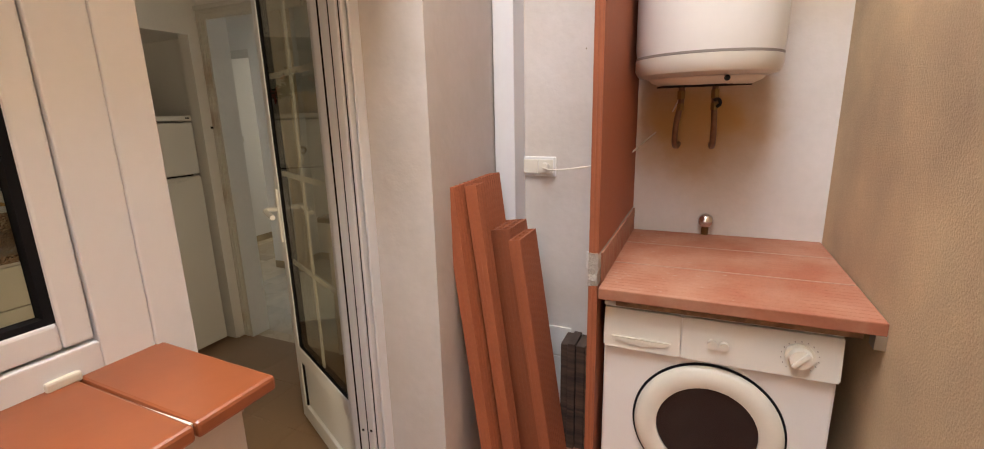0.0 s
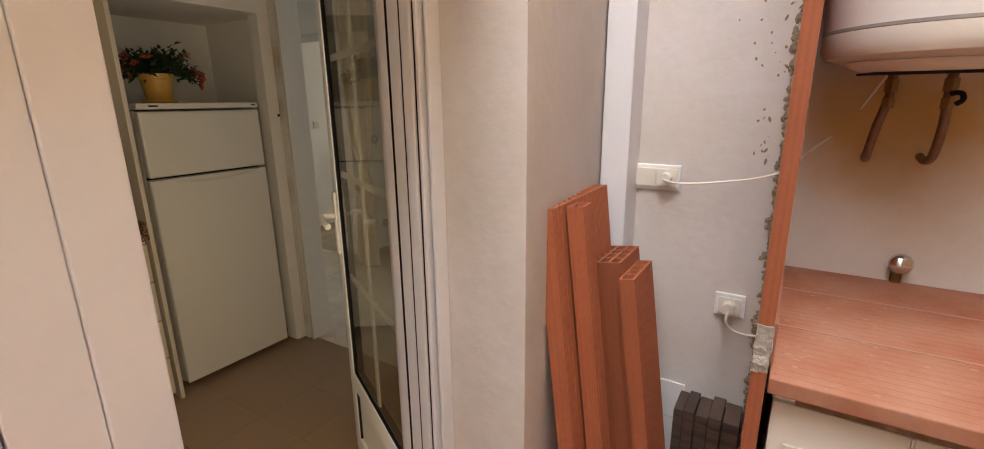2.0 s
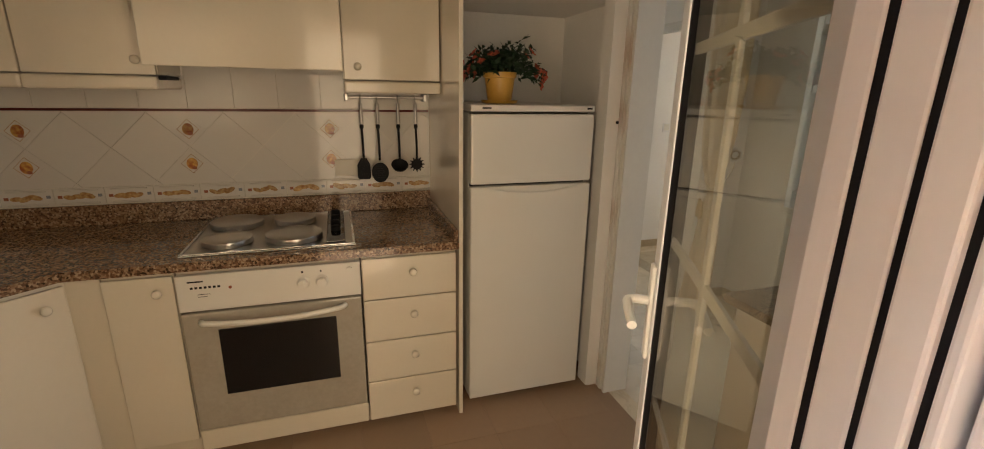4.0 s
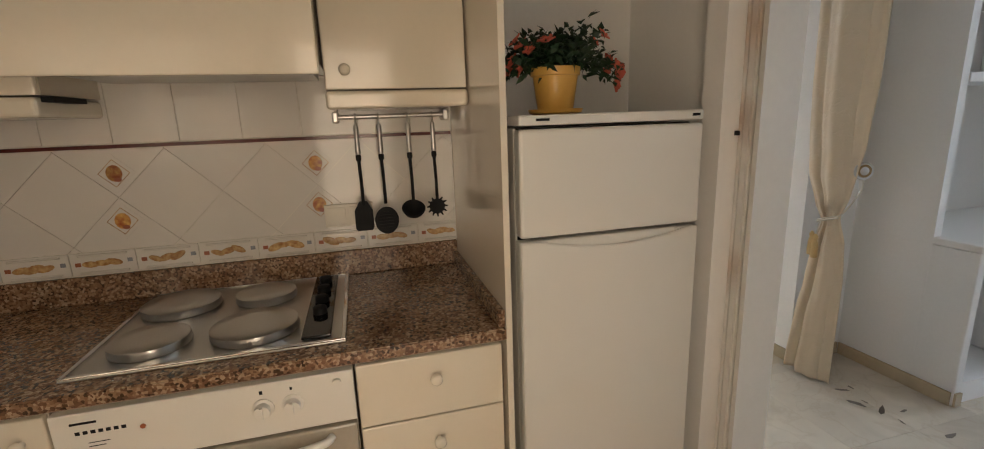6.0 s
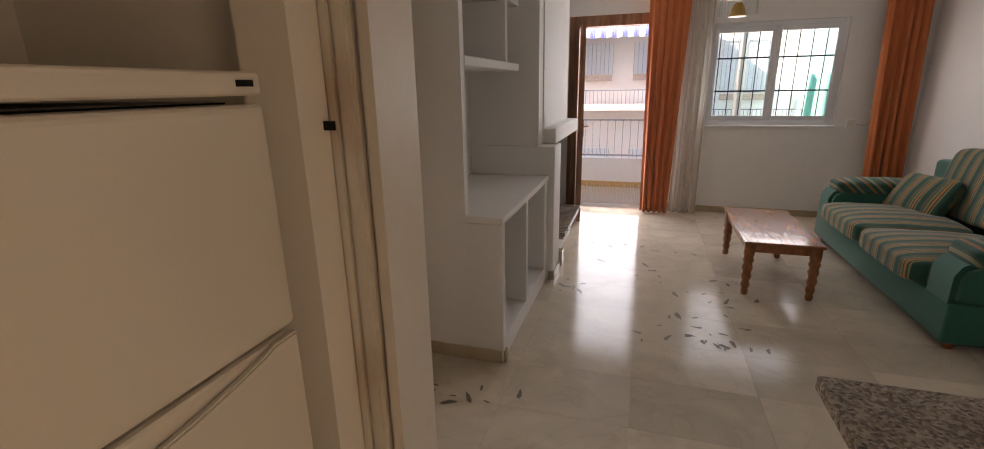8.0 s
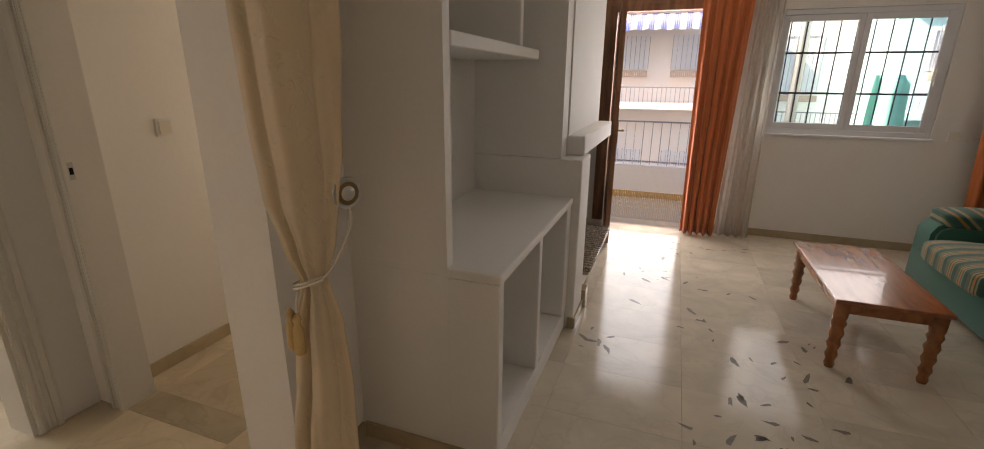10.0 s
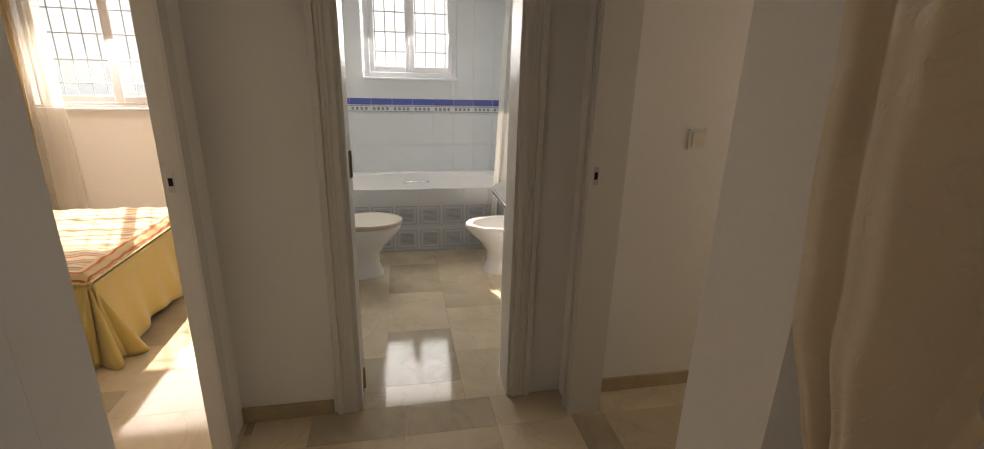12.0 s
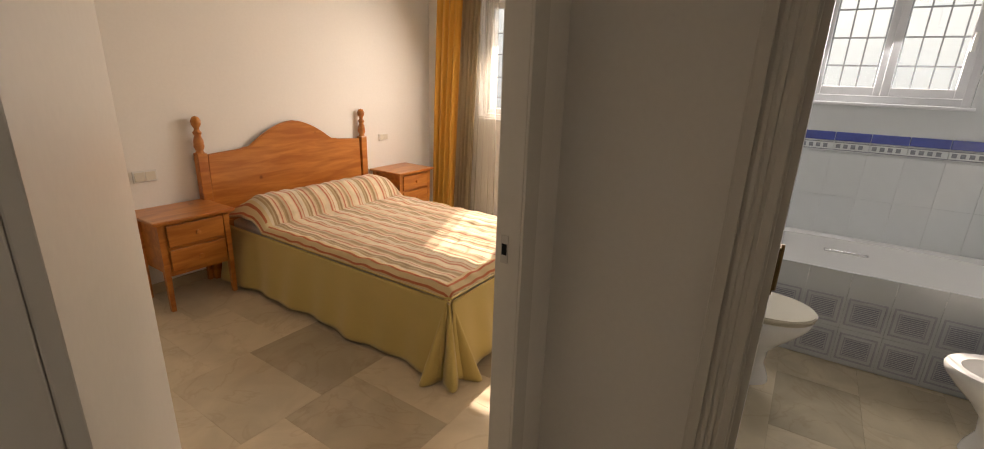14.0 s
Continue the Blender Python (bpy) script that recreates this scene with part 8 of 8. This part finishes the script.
# glowing backdrop of the street behind the bedroom and bathroom windows
GLOW_WALL = material("glowing_bluish_blockwork", (0.78, 0.84, 0.90), 0.9, vary=0.08, scale=1.5, bump=0.4, grain=20)
# Faint blue emission stands in for skylight on this shaded face
GLOW_WALL.node_tree.nodes["Principled BSDF"].inputs["Emission Color"].default_value = (0.78, 0.88, 1, 1)
GLOW_WALL.node_tree.nodes["Principled BSDF"].inputs["Emission Strength"].default_value = 0.10
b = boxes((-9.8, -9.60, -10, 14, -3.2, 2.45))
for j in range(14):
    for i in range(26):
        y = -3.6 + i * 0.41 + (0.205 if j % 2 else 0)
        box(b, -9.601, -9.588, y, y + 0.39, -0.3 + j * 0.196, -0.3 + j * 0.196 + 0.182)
structure("backdrop", b, GLOW_WALL, "white block backdrop across the passage with an added faint glow", "wall")

# ---- wall tiles and floor tiles, piece by piece ----
def piece_mesh(sx, sy, sz, bevel, mat_, name):
    """One tile about its centre, shared by all that are alike."""
    b = boxes((-sx / 2, sx / 2, -sy / 2, sy / 2, -sz / 2, sz / 2), bevel=bevel, seg=1)
    return link_mesh(name, b, mat_)


def piece(name, me, parent, loc, rot=None):
    ob = new(name, me)
    ob.parent = parent
    ob.location = loc
    if rot:
        ob.rotation_euler = rot
    return ob


# kitchen splashback: plain upper tiles, lozenges and a border
up = piece_mesh(0.005, 0.198, 0.298, 0.0012, WALL_TILE, "wall_tile")
y = -1.23
while y < 1.82:
    for z in (1.60, 1.90, 2.2):
        piece("wall_tile", up, sb, (-3.259, y, z))
    y += 0.2


def clipped_lozenge(name, cy, cz, r, y0, y1, z0, z1, mat_, parent, t0, t1):
    poly = [(cy, cz + r), (cy + r, cz), (cy, cz - r), (cy - r, cz)]
    for axis, lim, keep in ((0, y0, 1), (0, y1, -1), (1, z0, 1), (1, z1, -1)):
        out = []
        for a, b in zip(poly, poly[1:] + poly[:1]):
            ia, ib = (a[axis] - lim) * keep >= 0, (b[axis] - lim) * keep >= 0
            if ia:
                out.append(a)
            if ia != ib:
                w = (lim - a[axis]) / (b[axis] - a[axis])
                out.append((a[0] + (b[0] - a[0]) * w, a[1] + (b[1] - a[1]) * w))
        poly = out
        if len(poly) < 3:
            return
    area = abs(sum(a[0] * b[1] - b[0] * a[1] for a, b in zip(poly, poly[1:] + poly[:1]))) / 2
    if area < 1e-4:
        return
    ob = new(name, link_mesh(name, prism(bmesh.new(), poly, t0, t1, 0), mat_))
    ob.parent = parent


fruits = [(0.655, 1.352), (0.652, 1.186), (1.305, 1.350), (1.303, 1.192), (-0.005, 1.348), (-0.005, 1.184), (-0.655, 1.35), (-0.655, 1.19)]
R = 0.325 / 2
for i in range(-9, 12):
    for j in range(-1, 3):
        cy, cz = 0.655 + i * R, 1.268 + (j - 0.5) * 2 * R + (R if i % 2 else 0)
        clipped_lozenge("wall_tile", cy, cz, R - 0.0013, -1.33, 1.827, 1.086, 1.434, WALL_TILE, sb, -3.2615, -3.2565)
for cy, cz in fruits:
    f = part("fruit_tile", lozenge(bmesh.new(), cy, cz, 0.066, -3.256, -3.2548, 0.001), WALL_TILE, sb, "small lozenge tile painted with fruit")
    q = bmesh.new()
    for k in range(4):
        a, c = math.pi / 2 * k, math.pi / 2 * (k + 1)
        tube(q, [(-3.2548, cy + 0.047 * math.sin(a), cz + 0.047 * math.cos(a)), (-3.2548, cy + 0.047 * math.sin(c), cz + 0.047 * math.cos(c))], 0.0012, 5)
    part("painted_line", q, BREAD, f, "thin painted line")
    part("fruit_picture", lathe(bmesh.new(), [(0.026, 0.0), (0.025, 0.0008), (0, 0.0009)], m=Matrix.Translation((-3.2546, cy, cz)) @ Matrix.Rotation(radians(90), 4, "Y"), seg=14, sx=1.1, sy=0.95), FRUIT, f, "painted fruit")
    part("leaf_picture", lathe(bmesh.new(), [(0.010, 0.0), (0.009, 0.0006), (0, 0.0007)], m=Matrix.Translation((-3.2538, cy + 0.008, cz - 0.022)) @ Matrix.Rotation(radians(90), 4, "Y"), seg=10, sx=0.8, sy=1.2), TERRA_GLAZED, f, "painted fruit")
border = piece_mesh(0.006, 0.198, 0.080, 0.0015, WALL_TILE, "border_tile")
bead = piece_mesh(0.009, 0.150, 0.008, 0.003, WALL_TILE, "border_bead")
rnd = random.Random(8)
y = -1.23
while y < 1.80:
    bt = piece("border_tile", border, sb, (-3.2585, y, 1.044))
    for dz in (0.030, -0.032):
        piece("border_bead", bead, bt, (0.003, 0, dz))
    loaf = bmesh.new()
    for k in range(3):
        cy, s = y - 0.04 + k * 0.035, rnd.uniform(0.8, 1.15)
        lathe(loaf, [(0.014 * s, 0), (0.012 * s, 0.0012), (0, 0.0014)], m=Matrix.Translation((-3.2555, cy, 1.044 + rnd.uniform(-0.004, 0.004))) @ Matrix.Rotation(radians(90), 4, "Y") @ Matrix.Rotation(rnd.uniform(-0.5, 0.5), 4, "Z"), seg=10, sx=0.9, sy=2.1)
    root = part("painted_loaf", loaf, BREAD, sb, "painted bread loaves")
    part("painted_dot", boxes((-3.2552, -3.2542, y - 0.085, y - 0.068, 1.036, 1.050)), TERRA_GLAZED, sb)
    part("painted_dot", boxes((-3.2552, -3.2542, y + 0.072, y + 0.088, 1.040, 1.054)), GREY_DECOR, sb)
    y += 0.2

# bathroom: relief tiles on the bath front
rt = piece_mesh(0.008, 0.1955, 0.2085, 0.0015, BATH_TILE, "relief_tile")
fr_ = link_mesh("tile_frame", boxes((0, 0.005, -0.085, 0.085, 0.072, 0.080), (0, 0.005, -0.085, 0.085, -0.080, -0.072), (0, 0.005, -0.085, -0.077, -0.072, 0.072), (0, 0.005, 0.077, 0.085, -0.072, 0.072), (0, 0.004, -0.062, 0.062, 0.050, 0.055), (0, 0.004, -0.062, 0.062, -0.055, -0.050), (0, 0.004, -0.062, -0.057, -0.05, 0.05), (0, 0.004, 0.057, 0.062, -0.05, 0.05)), material("violet_white_relief", (0.50, 0.50, 0.56), 0.2, vary=0.02, bump=0))
sl = link_mesh("slat", boxes(*[(0, 0.0035, -0.053, 0.053, -0.045 + k * 0.0105, -0.0408 + k * 0.0105) for k in range(9)]), SLAT_PAINT)
for i in range(9):
    y = 2.67 + i * 0.197
    for z in (0.115, 0.325):
        a = piece("relief_tile", rt, panel, (-6.708, y, z))
        piece("tile_frame", fr_, a, (0.004, 0, 0))
        piece("slat", sl, a, (0.004, 0, 0))
    piece("border_tile", piece_mesh(0.008, 0.192, 0.030, 0.002, BATH_TILE, "border_tile") if i == 0 else border2, panel, (-6.708, y, 0.447))
    if i == 0:
        border2 = panel.children[-1].data
wt = piece_mesh(0.005, 0.1992, 0.2992, 0.0005, BATH_TILE, "wall_tile")
bl = piece_mesh(0.006, 0.197, 0.058, 0.0015, BLUE_TILE, "blue_tile")
dc = piece_mesh(0.007, 0.197, 0.058, 0.0015, BATH_TILE, "decor_tile")
dots = link_mesh("decor_motif", boxes((0, 0.002, -0.098, 0.098, 0.022, 0.028), (0, 0.002, -0.098, 0.098, -0.028, -0.022), *[(0, 0.0022, -0.085 + k * 0.042, -0.060 + k * 0.042, -0.013, 0.014) for k in range(4)], bevel=0.0006, seg=1), GREY_DECOR)
far_wall = structure("wall_tiling", boxes((-7.6985, -7.6965, 2.562, 4.348, 0.50, 1.085)), BATH_TILE, "pale glazed bathroom wall tiles", "wall tiles")
for i in range(9):
    y = 2.665 + i * 0.2
    for z in (0.63, 0.93):
        piece("wall_tile", wt, far_wall, (-7.694, y, z))
    piece("blue_tile", bl, far_wall, (-7.694, y, 1.192))
    d = piece("decor_tile", dc, far_wall, (-7.694, y, 1.125))
    piece("decor_motif", dots, d, (0.0035, 0, 0))
    for z in (1.375, 1.675, 1.975, 2.275):
        if not (2.84 < y < 3.88 and 1.3 < z < 2.3):
            piece("wall_tile", wt, far_wall, (-7.694, y, z))
wt2 = piece_mesh(0.1992, 0.005, 0.2992, 0.0005, BATH_TILE, "wall_tile")
for i in range(12):
    x = -7.58 + i * 0.2
    for z in (0.63, 0.93, 1.375, 1.675, 1.975):
        piece("wall_tile", wt2, far_wall, (x, 4.345, z))
    piece("blue_tile", bl, far_wall, (x, 4.344, 1.192), (0, 0, radians(-90)))
    d = piece("decor_tile", dc, far_wall, (x, 4.344, 1.125), (0, 0, radians(-90)))
    piece("decor_motif", dots, d, (0.0035, 0, 0))

# polished marble floor, slab by slab
floor_ob = bpy.data.objects["floor"]
slab_a = piece_mesh(0.5993, 0.3993, 0.010, 0.0003, MARBLE, "floor_tile")
slab_light = piece_mesh(0.5993, 0.3993, 0.010, 0.0003, MARBLE_LIGHT, "floor_tile")


def lay(x0, x1, y0, y1, ox, oy, sx, sy, me, stagger, skip=None):
    j = 0
    y = oy
    while y - sy / 2 > y0:
        y -= sy
    while y - sy / 2 < y1:
        x = ox + (sx * 0.5 if stagger and j % 2 else 0)
        while x - sx / 2 > x0:
            x -= sx
        while x - sx / 2 < x1:
            cx0, cx1, cy0, cy1 = max(x - sx / 2, x0), min(x + sx / 2, x1), max(y - sy / 2, y0), min(y + sy / 2, y1)
            if cx1 - cx0 > 0.01 and cy1 - cy0 > 0.01:
                full = cx1 - cx0 > sx - 0.002 and cy1 - cy0 > sy - 0.002
                if full:
                    piece("floor_tile", me, floor_ob, (x, y, -0.005))
                else:
                    m2 = piece_mesh(cx1 - cx0 - 0.0007, cy1 - cy0 - 0.0007, 0.010, 0.0003, me.materials[0], "floor_tile")
                    piece("floor_tile", m2, floor_ob, ((cx0 + cx1) / 2, (cy0 + cy1) / 2, -0.005))
            x += sx
        y += sy
        j += 1


lay(-3.40, 0.52, 2.735, 8.02, -2.41, 4.86, 0.6, 0.4, slab_light, False)
lay(-4.70, -3.40, 2.56, 3.95, -4.2, 3.0, 0.6, 0.4, slab_a, False)
lay(-2.53, -1.77, 2.645, 2.735, -2.2, 2.8, 0.9, 0.4, slab_a, False)
lay(-4.66, -3.60, 3.95, 6.3, -4.2, 4.3, 0.6, 0.4, slab_a, False)
lay(-6.71, -4.70, 2.56, 4.35, -6.15, 3.30, 0.52, 0.37, piece_mesh(0.5193, 0.3693, 0.010, 0.0003, MARBLE, "floor_tile"), True)
lay(-7.70, -3.57, -0.52, 2.56, -5.01, 1.60, 0.4, 0.62, piece_mesh(0.3993, 0.6193, 0.010, 0.0003, MARBLE, "floor_tile"), True)
kf = bpy.data.objects["floor_kitchen"]
kt = piece_mesh(0.3, 0.3, 0.004, 0.0008, BROWN_TILE, "floor_tile")
for i in range(9):
    for j in range(14):
        x, y = -3.12 + i * 0.301, -1.2 + j * 0.301
        if x < -0.4 and y < 2.5:
            piece("floor_tile", kt, kf, (x, y, 0.0021))
